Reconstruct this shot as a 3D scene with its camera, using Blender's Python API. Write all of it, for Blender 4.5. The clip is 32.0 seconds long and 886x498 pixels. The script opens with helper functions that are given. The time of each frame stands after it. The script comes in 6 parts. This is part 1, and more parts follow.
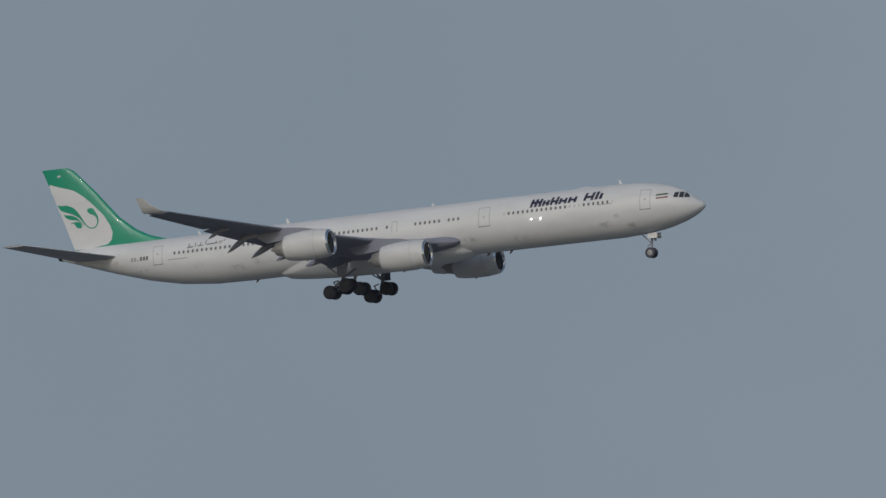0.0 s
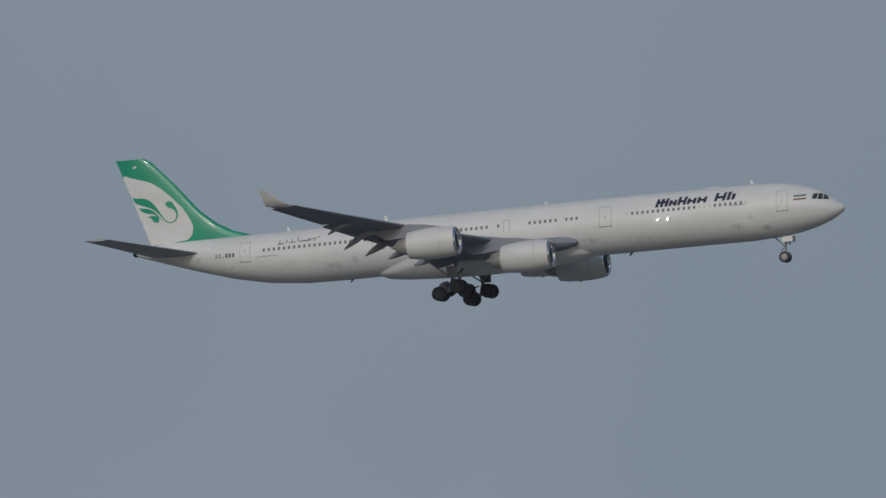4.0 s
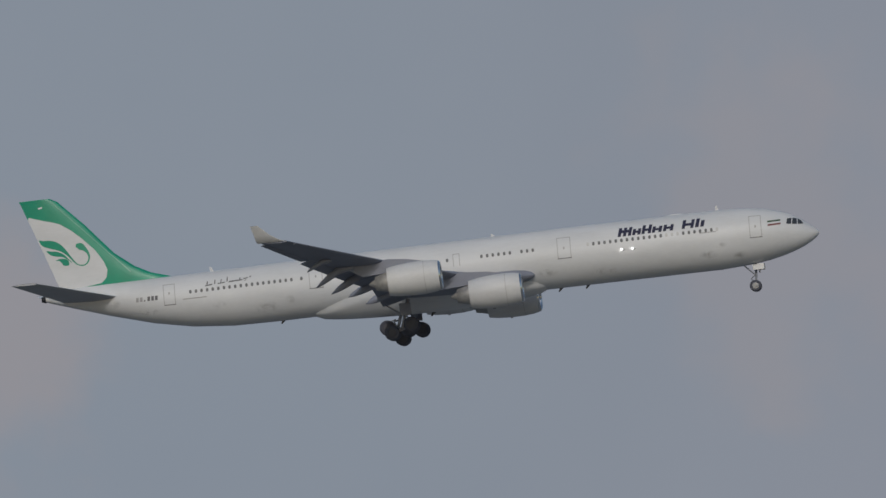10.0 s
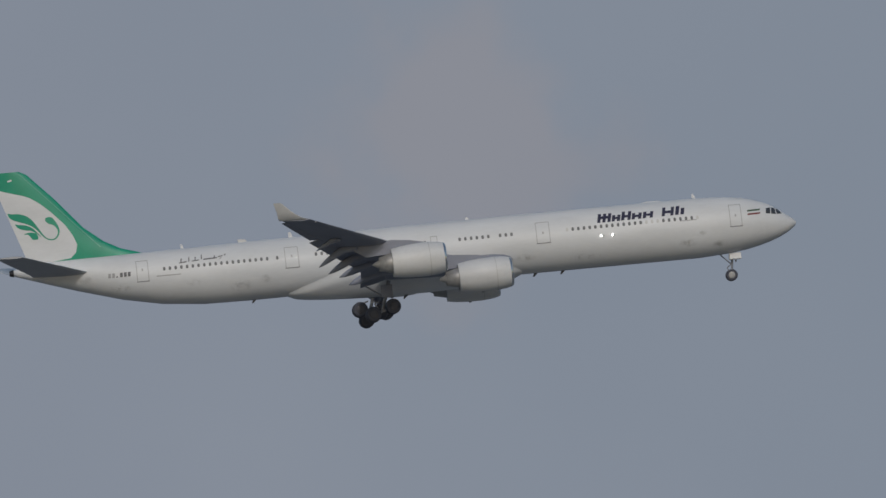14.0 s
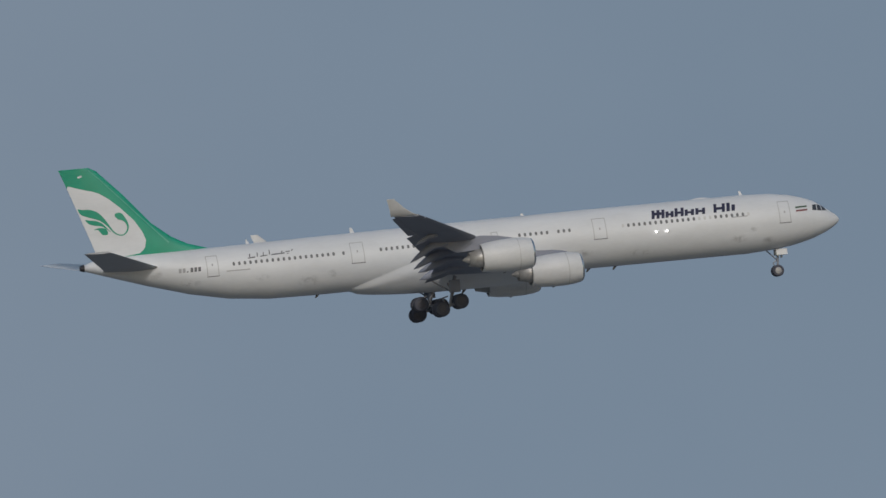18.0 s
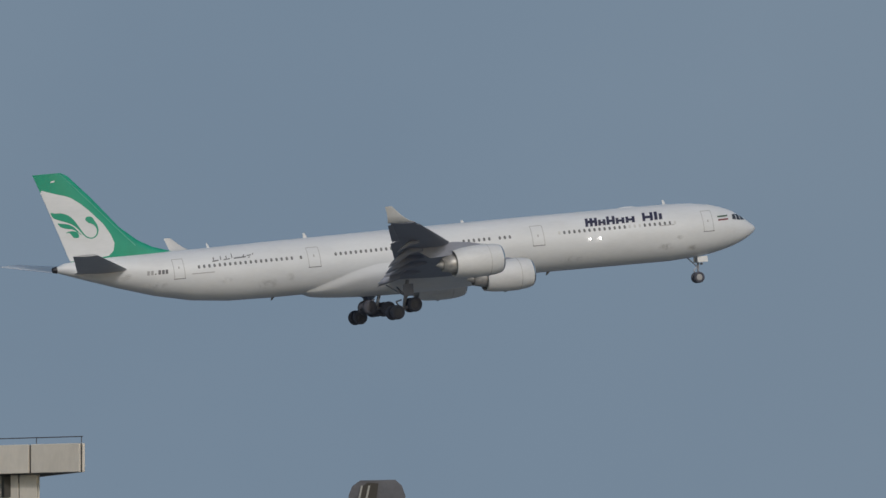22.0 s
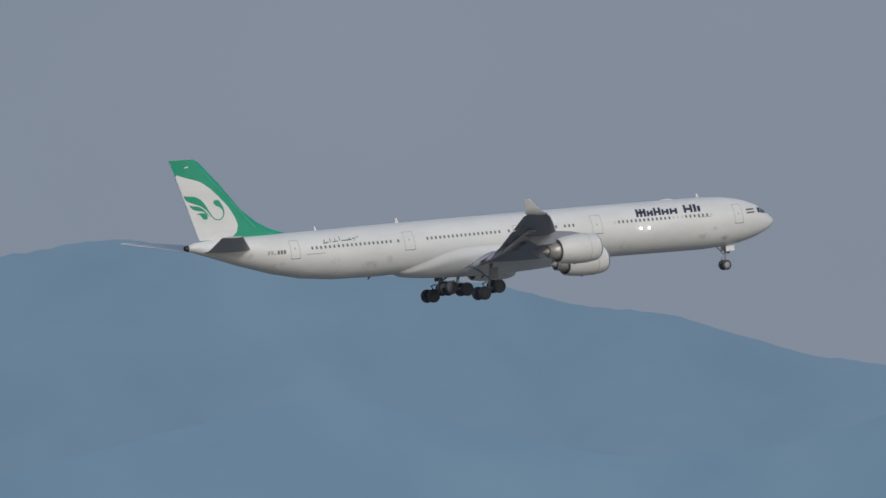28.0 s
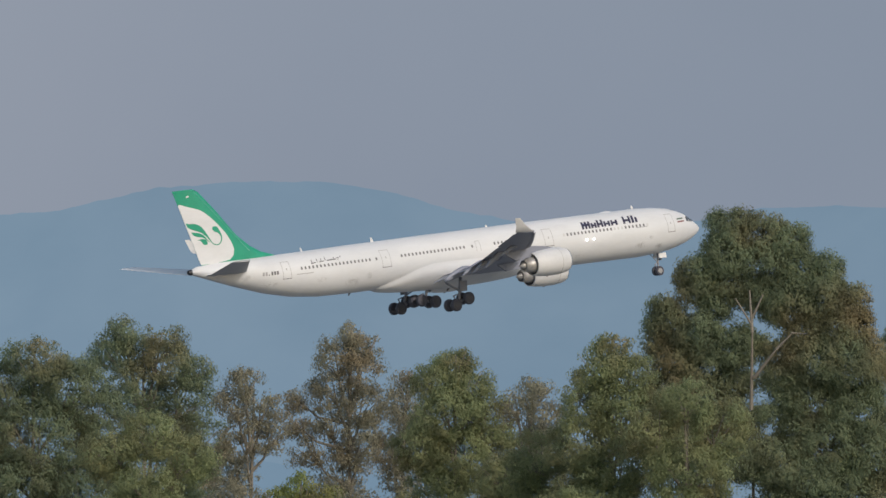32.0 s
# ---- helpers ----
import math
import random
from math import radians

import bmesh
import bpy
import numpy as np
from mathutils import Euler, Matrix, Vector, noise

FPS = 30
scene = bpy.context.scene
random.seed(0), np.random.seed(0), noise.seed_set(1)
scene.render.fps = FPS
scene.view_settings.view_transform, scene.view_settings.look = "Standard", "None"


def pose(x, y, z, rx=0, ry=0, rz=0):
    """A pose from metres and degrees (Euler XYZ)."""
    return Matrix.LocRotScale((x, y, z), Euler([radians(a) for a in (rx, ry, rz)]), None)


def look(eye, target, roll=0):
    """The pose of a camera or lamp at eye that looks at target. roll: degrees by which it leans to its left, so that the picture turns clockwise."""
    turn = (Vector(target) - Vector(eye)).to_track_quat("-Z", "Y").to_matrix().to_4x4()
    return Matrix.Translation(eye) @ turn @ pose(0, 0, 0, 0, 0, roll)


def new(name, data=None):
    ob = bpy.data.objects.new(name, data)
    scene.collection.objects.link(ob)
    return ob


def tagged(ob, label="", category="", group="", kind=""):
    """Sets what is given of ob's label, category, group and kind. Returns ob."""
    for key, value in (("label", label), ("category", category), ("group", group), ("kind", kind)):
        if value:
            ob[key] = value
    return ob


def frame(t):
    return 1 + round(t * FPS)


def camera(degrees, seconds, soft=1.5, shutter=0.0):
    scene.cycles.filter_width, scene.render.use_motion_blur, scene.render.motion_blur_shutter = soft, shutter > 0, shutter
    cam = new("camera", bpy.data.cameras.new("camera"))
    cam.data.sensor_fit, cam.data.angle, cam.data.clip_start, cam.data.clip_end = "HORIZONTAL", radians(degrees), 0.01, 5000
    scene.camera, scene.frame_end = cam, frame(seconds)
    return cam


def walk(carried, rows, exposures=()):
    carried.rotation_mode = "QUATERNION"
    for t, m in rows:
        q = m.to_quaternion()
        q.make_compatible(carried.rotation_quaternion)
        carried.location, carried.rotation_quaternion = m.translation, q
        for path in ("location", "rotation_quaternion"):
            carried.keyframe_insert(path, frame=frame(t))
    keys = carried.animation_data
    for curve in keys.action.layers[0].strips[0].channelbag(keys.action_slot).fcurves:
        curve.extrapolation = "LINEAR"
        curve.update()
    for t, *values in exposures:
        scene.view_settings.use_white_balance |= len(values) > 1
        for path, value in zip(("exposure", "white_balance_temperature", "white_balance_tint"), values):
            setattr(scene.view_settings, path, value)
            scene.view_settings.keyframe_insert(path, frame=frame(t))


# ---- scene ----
EXPOSURES = [(0.0, -0.42, 6500, 10), (9.0, -0.4, 6500, 10), (13.0, -0.4, 6500, 10), (17.0, -0.3, 6500, 10), (21.0, -0.12, 6500, 10), (24.0, 0.0, 6500, 10), (25.0, 0.12, 6500, 10), (26.0, 0.06, 6500, 10), (30.3, 0.05, 6500, 10), (31.0, 0.24, 6600, 10), (31.5, 0.38, 6800, 12), (32.0, 0.5, 6950, 12)]
EYE = Vector((0, 0, 1.7))
cam = camera(2.3133, 32.0, soft=1.5)


def aim(az, el):
    """The direction at a bearing (clockwise from +y) and an elevation, in degrees."""
    a, e = radians(az), radians(el)
    return Vector((math.sin(a) * math.cos(e), math.cos(a) * math.cos(e), math.sin(e)))


# the tripod head: seconds, bearing, elevation, lean
HEAD = [
    (0, -23.9246, 2.9012, -0.20), (0.5, -23.1268, 2.9327, 0.07), (1, -22.3815, 2.9755, 0.26), (1.5, -21.4989, 3.0278, 0.49),
    (2, -20.5022, 2.9811, 0.63), (2.5, -19.6707, 3.0097, 0.36), (3, -18.8191, 3.0212, 0.32), (3.5, -17.9373, 3.0147, 0.43),
    (5.5, -14.0020, 3.1230, 0.78), (6, -13.0161, 3.1102, 0.67), (6.5, -11.9882, 3.1185, 0.56), (7, -11.0011, 3.0951, 0.48),
    (7.5, -9.8987, 3.1331, 0.33), (8, -8.8782, 3.1776, 0.06), (8.5, -7.9460, 3.1925, -0.25), (9, -6.7691, 3.2272, -0.57),
    (9.5, -5.5841, 3.1777, -0.99), (10, -4.6321, 3.2485, -1.13), (10.5, -3.6087, 3.2422, -1.05), (11, -2.4556, 3.2682, -1.06),
    (11.5, -1.3512, 3.2396, -0.90), (12, -0.3528, 3.1895, -0.64), (12.5, 0.6394, 3.1672, -0.57), (13, 1.8583, 3.2172, -0.28),
    (13.5, 3.1159, 3.1731, -0.05), (14, 4.1416, 3.2022, -0.19), (14.5, 5.1373, 3.1844, -0.39), (16.5, 9.6012, 3.1713, -0.65),
    (17, 10.6517, 3.1326, -0.64), (17.5, 11.6732, 3.1474, -0.44), (18, 12.7100, 3.1184, -0.39), (18.5, 13.8057, 3.0828, -0.38),
    (19, 14.8659, 3.0408, -0.29), (19.5, 15.9043, 3.1269, -0.34), (20, 16.9998, 3.1131, -0.33), (20.5, 18.0311, 3.0373, -0.12),
    (21, 19.1694, 3.0338, 0.15), (21.5, 20.2319, 3.0236, 0.05), (22, 21.1993, 2.9943, -0.09), (22.5, 22.1480, 2.9415, -0.00),
    (23, 23.0048, 3.0235, 0.07), (23.5, 24.0905, 2.9974, 0.22), (24, 25.0665, 2.9123, 0.32), (24.5, 26.0450, 2.8474, 0.55),
    (25, 26.9994, 2.8780, 0.78), (25.5, 27.8315, 2.8814, 0.77), (26, 28.6595, 2.8222, 0.99), (26.5, 29.5893, 2.8000, 1.26),
    (28.5, 33.0753, 2.6795, 0.87), (29, 33.9598, 2.7200, 0.50), (29.5, 34.7677, 2.6653, -0.01), (30, 35.5737, 2.6316, 0.08),
    (30.2, 35.8273, 2.6300, 0.18), (30.5, 36.3098, 2.6336, 0.07), (31, 37.1366, 2.5873, -0.14), (31.5, 37.9791, 2.5373, -0.35),
    (32, 38.6956, 2.5027, -0.35),
]
walk(cam, [(t, look(EYE, EYE + 1000 * aim(a, e), r)) for t, a, e, r in HEAD], EXPOSURES)

# ---- daylight ----
SUN_AZ, SUN_EL = 182.5, 31.0
world = bpy.data.worlds.new("world")
scene.world = world
world.use_nodes = True
wn = world.node_tree.nodes
sky = wn.new("ShaderNodeTexSky")
sky.sky_type, sky.sun_disc = "NISHITA", False
sky.sun_elevation, sky.sun_rotation = radians(SUN_EL), radians(SUN_AZ)
sky.air_density, sky.dust_density = 1.5, 1.2
wn["Background"].inputs[1].default_value = 0.095
world.node_tree.links.new(sky.outputs[0], wn["Background"].inputs[0])
sun = new("sun", bpy.data.lights.new("sun", "SUN"))
sun.data.energy, sun.data.angle, sun.data.color = 1.38, radians(5), (1.0, 0.945, 0.88)
sun.matrix_world = look((0, 0, 300), Vector((0, 0, 300)) - aim(SUN_AZ, SUN_EL))


# ---- materials ----
def material(name, colour, rough=0.6, metal=0.0, vary=0.12, scale=2.0, fine=0.0, bump=0.0, coat=0.0, streak=None, island=0.0, emit=None):
    """A painted or natural surface: two scales of noise in the colour, an optional relief."""
    m = bpy.data.materials.new(name)
    m.use_nodes = True
    n, l = m.node_tree.nodes, m.node_tree.links
    b = n["Principled BSDF"]
    b.inputs["Roughness"].default_value, b.inputs["Metallic"].default_value = rough, metal
    b.inputs["Coat Weight"].default_value = coat
    tc = n.new("ShaderNodeTexCoord")
    mp = n.new("ShaderNodeMapping")
    mp.inputs["Scale"].default_value = streak or (1, 1, 1)
    l.new(tc.outputs["Object"], mp.inputs["Vector"])
    big, small = n.new("ShaderNodeTexNoise"), n.new("ShaderNodeTexNoise")
    big.inputs["Scale"].default_value, small.inputs["Scale"].default_value = scale, scale * 9
    big.inputs["Detail"].default_value = 6
    for t in (big, small):
        l.new(mp.outputs[0], t.inputs["Vector"])
    add = n.new("ShaderNodeMath")
    add.operation = "MULTIPLY_ADD"
    add.inputs[1].default_value = 0.35
    l.new(small.outputs[0], add.inputs[0])
    l.new(big.outputs[0], add.inputs[2])
    last = add.outputs[0]
    if island:
        info = n.new("ShaderNodeObjectInfo")
        mad = n.new("ShaderNodeMath")
        mad.operation = "MULTIPLY_ADD"
        mad.inputs[1].default_value = island
        l.new(info.outputs["Random"], mad.inputs[0])
        l.new(last, mad.inputs[2])
        last = mad.outputs[0]
    ramp = n.new("ShaderNodeMapRange")
    ramp.inputs[1].default_value, ramp.inputs[2].default_value = 0.35, 1.0 + island
    ramp.inputs[3].default_value, ramp.inputs[4].default_value = 1.0 + vary, 1.0 - vary
    l.new(last, ramp.inputs[0])
    mul = n.new("ShaderNodeVectorMath")
    mul.operation = "SCALE"
    mul.inputs[0].default_value = colour
    l.new(ramp.outputs[0], mul.inputs["Scale"])
    l.new(mul.outputs[0], b.inputs["Base Color"])
    if bump:
        bp = n.new("ShaderNodeBump")
        bp.inputs["Strength"].default_value, bp.inputs["Distance"].default_value = bump, 0.02
        l.new(small.outputs[0], bp.inputs["Height"])
        l.new(bp.outputs[0], b.inputs["Normal"])
    if emit:
        b.inputs["Emission Color"].default_value = (*emit[:3], 1)
        b.inputs["Emission Strength"].default_value = emit[3]
    return m


WHITE = material("aircraft_white_paint", (0.605, 0.615, 0.635), 0.5, vary=0.09, scale=0.6, streak=(0.3, 1, 1), coat=0.03)
GREEN = material("aircraft_green_paint", (0.006, 0.27, 0.168), 0.4, vary=0.1, scale=0.4, coat=0.1)
FIN_SEAM = material("pale_green_seam", (0.1, 0.36, 0.26), 0.3, 0.0, vary=0.1)
NAVY = material("navy_lettering", (0.018, 0.018, 0.05), 0.5, vary=0.1)
GREY_LINE = material("door_seam", (0.33, 0.33, 0.34), 0.6)
DARK_LINE = material("dark_sill", (0.12, 0.12, 0.13), 0.6)
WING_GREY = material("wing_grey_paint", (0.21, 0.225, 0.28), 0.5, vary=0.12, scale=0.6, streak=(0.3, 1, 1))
WING_LIGHT = material("winglet_pale_grey", (0.47, 0.472, 0.475), 0.45, vary=0.08)
NACELLE = material("nacelle_white_paint", (0.58, 0.585, 0.595), 0.5, vary=0.12, scale=0.8, streak=(0.4, 1, 1), coat=0.03)
CHROME = material("polished_lip", (0.75, 0.75, 0.77), 0.18, 1.0, vary=0.05)
SEAM = material("panel_seam", (0.42, 0.42, 0.42), 0.6)
CORE = material("exhaust_metal", (0.37, 0.365, 0.36), 0.45, 0.4, vary=0.2, scale=3)
DARK_METAL = material("dark_fan", (0.03, 0.03, 0.035), 0.5, 0.4)
TYRE = material("tyre_rubber", (0.065, 0.068, 0.09), 0.85, vary=0.2)
DARK_HUB = material("brake_hub", (0.07, 0.07, 0.085), 0.6, 0.3)
TAIL_GREY = material("tailplane_grey_paint", (0.36, 0.37, 0.4), 0.45, vary=0.1, scale=0.6)
STRUT = material("gear_strut", (0.24, 0.25, 0.29), 0.5, 0.2, vary=0.2)
HUB = material("wheel_hub", (0.3, 0.3, 0.31), 0.5, 0.3)
PANE = material("cabin_window", (0.13, 0.133, 0.142), 0.6, vary=0.15)
COCKPIT = material("flight_deck_glass", (0.05, 0.055, 0.065), 0.25, vary=0.1)
SHADE = material("drawn_window_shade", (0.5, 0.5, 0.5), 0.4)
FLAG_RED = material("flag_red", (0.17, 0.035, 0.035), 0.5)
FLAG_GREEN = material("flag_green", (0.035, 0.08, 0.045), 0.5)
LAMP = material("scan_light_glow", (1, 1, 1), 0.3, emit=(1.0, 0.95, 0.9, 12.0))
BEACON = material("red_lamp", (0.2, 0.03, 0.02), 0.4)


def grime_material(name, colour, strength, scale):
    """A worn smudge that thins out towards its rim."""
    m = bpy.data.materials.new(name)
    m.use_nodes = True
    n, l = m.node_tree.nodes, m.node_tree.links
    b = n["Principled BSDF"]
    b.inputs["Base Color"].default_value, b.inputs["Roughness"].default_value = (*colour, 1), 0.7
    tc, grad, mp, noi = n.new("ShaderNodeTexCoord"), n.new("ShaderNodeTexGradient"), n.new("ShaderNodeMapping"), n.new("ShaderNodeTexNoise")
    grad.gradient_type = "SPHERICAL"
    mp.inputs["Location"].default_value, mp.inputs["Scale"].default_value = (-1, 0, -1), (2, 0, 2)
    l.new(tc.outputs["Generated"], mp.inputs["Vector"])
    l.new(mp.outputs[0], grad.inputs["Vector"])
    noi.inputs["Scale"].default_value, noi.inputs["Detail"].default_value = scale, 6
    l.new(tc.outputs["Object"], noi.inputs["Vector"])
    mr = n.new("ShaderNodeMapRange")
    mr.inputs[1].default_value, mr.inputs[2].default_value, mr.inputs[4].default_value = 0.4, 0.65, strength
    l.new(noi.outputs[0], mr.inputs[0])
    mul = n.new("ShaderNodeMath")
    mul.operation = "MULTIPLY"
    l.new(mr.outputs[0], mul.inputs[0])
    l.new(grad.outputs["Fac"], mul.inputs[1])
    l.new(mul.outputs[0], b.inputs["Alpha"])
    return m


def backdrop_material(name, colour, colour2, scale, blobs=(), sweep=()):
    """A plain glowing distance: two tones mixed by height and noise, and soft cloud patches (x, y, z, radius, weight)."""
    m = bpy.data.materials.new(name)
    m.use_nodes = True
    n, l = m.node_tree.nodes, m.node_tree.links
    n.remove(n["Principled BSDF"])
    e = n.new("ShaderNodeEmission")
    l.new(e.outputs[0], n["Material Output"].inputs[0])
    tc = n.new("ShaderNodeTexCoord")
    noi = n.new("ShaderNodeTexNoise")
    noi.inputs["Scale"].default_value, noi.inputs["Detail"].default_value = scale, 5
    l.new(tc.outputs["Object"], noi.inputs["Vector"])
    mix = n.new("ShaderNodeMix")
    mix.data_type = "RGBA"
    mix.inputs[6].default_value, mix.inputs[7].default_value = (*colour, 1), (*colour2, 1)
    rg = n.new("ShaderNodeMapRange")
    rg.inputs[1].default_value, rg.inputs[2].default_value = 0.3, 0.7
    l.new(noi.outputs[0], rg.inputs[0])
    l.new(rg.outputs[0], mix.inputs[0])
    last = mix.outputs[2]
    if sweep:
        sep, cr = n.new("ShaderNodeSeparateXYZ"), n.new("ShaderNodeValToRGB")
        l.new(tc.outputs["Object"], sep.inputs[0])
        to = n.new("ShaderNodeMapRange")
        to.inputs[1].default_value, to.inputs[2].default_value = sweep[0][0], sweep[-1][0]
        l.new(sep.outputs[0], to.inputs[0])
        l.new(to.outputs[0], cr.inputs[0])
        stops = cr.color_ramp.elements
        while len(stops) < len(sweep):
            stops.new(0.5)
        for s, (x, tone) in zip(stops, sweep):
            s.position = (x - sweep[0][0]) / (sweep[-1][0] - sweep[0][0])
        for s, (x, tone) in zip(stops, sweep):
            s.color = (*tone, 1)
        tint = n.new("ShaderNodeMix")
        tint.data_type, tint.blend_type = "RGBA", "MULTIPLY"
        tint.inputs[0].default_value = 1
        l.new(cr.outputs[0], tint.inputs[6])
        l.new(last, tint.inputs[7])
        last = tint.outputs[2]
    rag = n.new("ShaderNodeTexNoise")
    rag.inputs["Scale"].default_value, rag.inputs["Detail"].default_value = 0.035, 7
    l.new(tc.outputs["Object"], rag.inputs["Vector"])
    for x, y, z, radius, weight, tint in blobs:
        dist = n.new("ShaderNodeVectorMath")
        dist.operation = "DISTANCE"
        dist.inputs[1].default_value = (x, y, z)
        l.new(tc.outputs["Object"], dist.inputs[0])
        edge = n.new("ShaderNodeMath")
        edge.operation = "MULTIPLY_ADD"
        edge.inputs[1].default_value = -1.8 * radius
        l.new(rag.outputs[0], edge.inputs[0])
        l.new(dist.outputs["Value"], edge.inputs[2])
        mr = n.new("ShaderNodeMapRange")
        mr.interpolation_type = "SMOOTHSTEP"
        mr.inputs[1].default_value, mr.inputs[2].default_value = 0.15 * radius, -0.55 * radius
        mr.inputs[3].default_value, mr.inputs[4].default_value = 0, weight
        l.new(edge.outputs[0], mr.inputs[0])
        cm = n.new("ShaderNodeMix")
        cm.data_type = "RGBA"
        cm.inputs[7].default_value = (*tint, 1)
        l.new(mr.outputs[0], cm.inputs[0])
        l.new(last, cm.inputs[6])
        last = cm.outputs[2]
    l.new(last, e.inputs[0])
    return m


# ---- building helpers ----
def finish(name, verts, faces, mat, parent=None, label="", smooth=False):
    me = bpy.data.meshes.new(name)
    me.from_pydata([tuple(v) for v in verts], [], faces)
    me.materials.append(mat)
    if smooth:
        me.polygons.foreach_set("use_smooth", [True] * len(me.polygons))
    me.update()
    ob = new(name, me)
    ob.parent = parent
    if label:
        ob["label"] = label
    return ob


def part(name, bm, mat, parent, label="", smooth=False):
    me = bpy.data.meshes.new(name)
    bmesh.ops.recalc_face_normals(bm, faces=bm.faces)
    bm.to_mesh(me)
    bm.free()
    me.materials.append(mat)
    if smooth:
        me.polygons.foreach_set("use_smooth", [True] * len(me.polygons))
    ob = new(name, me)
    ob.parent = parent
    if label:
        ob["label"] = label
    return ob


def share(ob, m, parent):
    """Another object on the same mesh."""
    o = new(ob.name.split(".")[0], ob.data)
    o.parent = parent
    o.matrix_basis = m
    return o


def loft(bm, rings, caps=True, closed=True):
    vs = [[bm.verts.new(p) for p in r] for r in rings]
    n = len(rings[0])
    for a, b in zip(vs, vs[1:]):
        for i in range(n if closed else n - 1):
            j = (i + 1) % n
            bm.faces.new((a[i], a[j], b[j], b[i]))
    if caps:
        bm.faces.new(vs[0][::-1])
        bm.faces.new(vs[-1])
    return vs


def box(bm, m, sx, sy, sz, bevel=0.0):
    """A box of that size centred on the pose m."""
    r = bmesh.ops.create_cube(bm, size=1, matrix=m @ Matrix.Diagonal((sx, sy, sz, 1)))
    if bevel:
        es = list({e for v in r["verts"] for e in v.link_edges})
        bmesh.ops.bevel(bm, geom=es, offset=bevel, segments=1, affect="EDGES", clamp_overlap=True)


def tube(bm, a, b, r0, r1=None, n=8, caps=True):
    a, b = Vector(a), Vector(b)
    q = (b - a).to_track_quat("Z", "Y").to_matrix()
    rings = []
    for c, r in ((a, r0), (b, r0 if r1 is None else r1)):
        rings.append([c + q @ Vector((r * math.cos(2 * math.pi * i / n), r * math.sin(2 * math.pi * i / n), 0)) for i in range(n)])
    loft(bm, rings, caps)


def lathe(bm, prof, m, n=24, caps=True):
    """Turn a profile of (along x, radius) round the x axis of m."""
    loft(bm, [[m @ Vector((x, r * math.cos(2 * math.pi * i / n), r * math.sin(2 * math.pi * i / n))) for i in range(n)] for x, r in prof], caps)


def interp(x, xs, ys):
    return float(np.interp(x, xs, ys))


def thing(name, label, category, group="", kind="", at=(0, 0, 0)):
    e = new(name)
    e.location = at
    return tagged(e, label, category, group, kind)


def wheel(parent, c, r, w, hub=None):
    bm = bmesh.new()
    m = Matrix.Translation(c) @ pose(0, 0, 0, 0, 0, 90)
    lathe(bm, [(-w * 0.42, r * 0.55), (-w * 0.5, r * 0.72), (-w * 0.46, r * 0.9), (-w * 0.28, r), (w * 0.28, r), (w * 0.46, r * 0.9), (w * 0.5, r * 0.72), (w * 0.42, r * 0.55)], m, 20)
    part("tyre", bm, TYRE, parent, "black rubber tyre", True)
    bm = bmesh.new()
    lathe(bm, [(-w * 0.5, r * 0.16), (-w * 0.47, r * 0.45), (-w * 0.43, r * 0.56), (w * 0.43, r * 0.56), (w * 0.47, r * 0.45), (w * 0.5, r * 0.16)], m, 16)
    part("wheel_hub", bm, hub or HUB, parent)

# ---- sky, hills and ground ----
FAR = 4930.0


def on_sky(az, el, r=FAR):
    a = radians(az)
    return (r * math.sin(a), r * math.cos(a), EYE.z + r * math.tan(radians(el)))


PINK, MILK = (0.31, 0.282, 0.292), (0.272, 0.272, 0.305)
CLOUDS = [(-7.75, 3.5, 44, 0.85, PINK), (-5.9, 2.95, 40, 0.6, PINK), (-13.6, 3.85, 36, 0.45, PINK), (-3.75, 3.35, 48, 0.36, PINK),
          (-0.9, 3.72, 60, 0.8, (0.295, 0.278, 0.297)), (1.2, 3.85, 50, 0.4, MILK), (4.2, 3.45, 40, 0.35, PINK)]
TONES = [(-40, (0.205, 0.258, 0.309)), (-14, (0.21, 0.258, 0.31)), (-7, (0.224, 0.261, 0.314)), (-4.8, (0.228, 0.262, 0.313)), (-2.4, (0.256, 0.268, 0.311)), (0.2, (0.24, 0.265, 0.316)), (2, (0.236, 0.264, 0.318)), (8, (0.213, 0.257, 0.319)), (13, (0.186, 0.246, 0.321)),
         (19, (0.181, 0.246, 0.322)), (21.5, (0.185, 0.251, 0.329)), (25, (0.194, 0.253, 0.319)), (29, (0.212, 0.255, 0.315)), (34, (0.222, 0.255, 0.316)), (37, (0.215, 0.255, 0.325)), (39, (0.205, 0.255, 0.335)), (42, (0.205, 0.255, 0.335))]
# the backdrop's glow is raised or lowered by bearing to offset the exposure keys
GLOW = lambda az: 2 ** interp(az, [-24, -7, 2, 10.6, 19, 25, 27.5, 35, 37, 39], [0.42, 0.4, 0.38, 0.26, 0.11, 0.0, 0.0, -0.03, -0.16, -0.33])
SKY = backdrop_material("hazy_sky", (0.95, 0.96, 0.97), (1.05, 1.04, 1.03), 0.006, [(*on_sky(a, e), r, w, tuple(GLOW(a) * q for q in tint)) for a, e, r, w, tint in CLOUDS],
                        [(FAR * math.sin(radians(a)), tuple(GLOW(a) * q for q in tone)) for a, tone in TONES])
AZ = [-60 + 1.5 * i for i in range(94)]
ELS = [-0.4, 0.5, 1, 1.5, 2, 2.5, 3, 3.5, 4, 5, 6.5, 8, 10]
vs = [on_sky(a, e) for e in ELS for a in AZ]
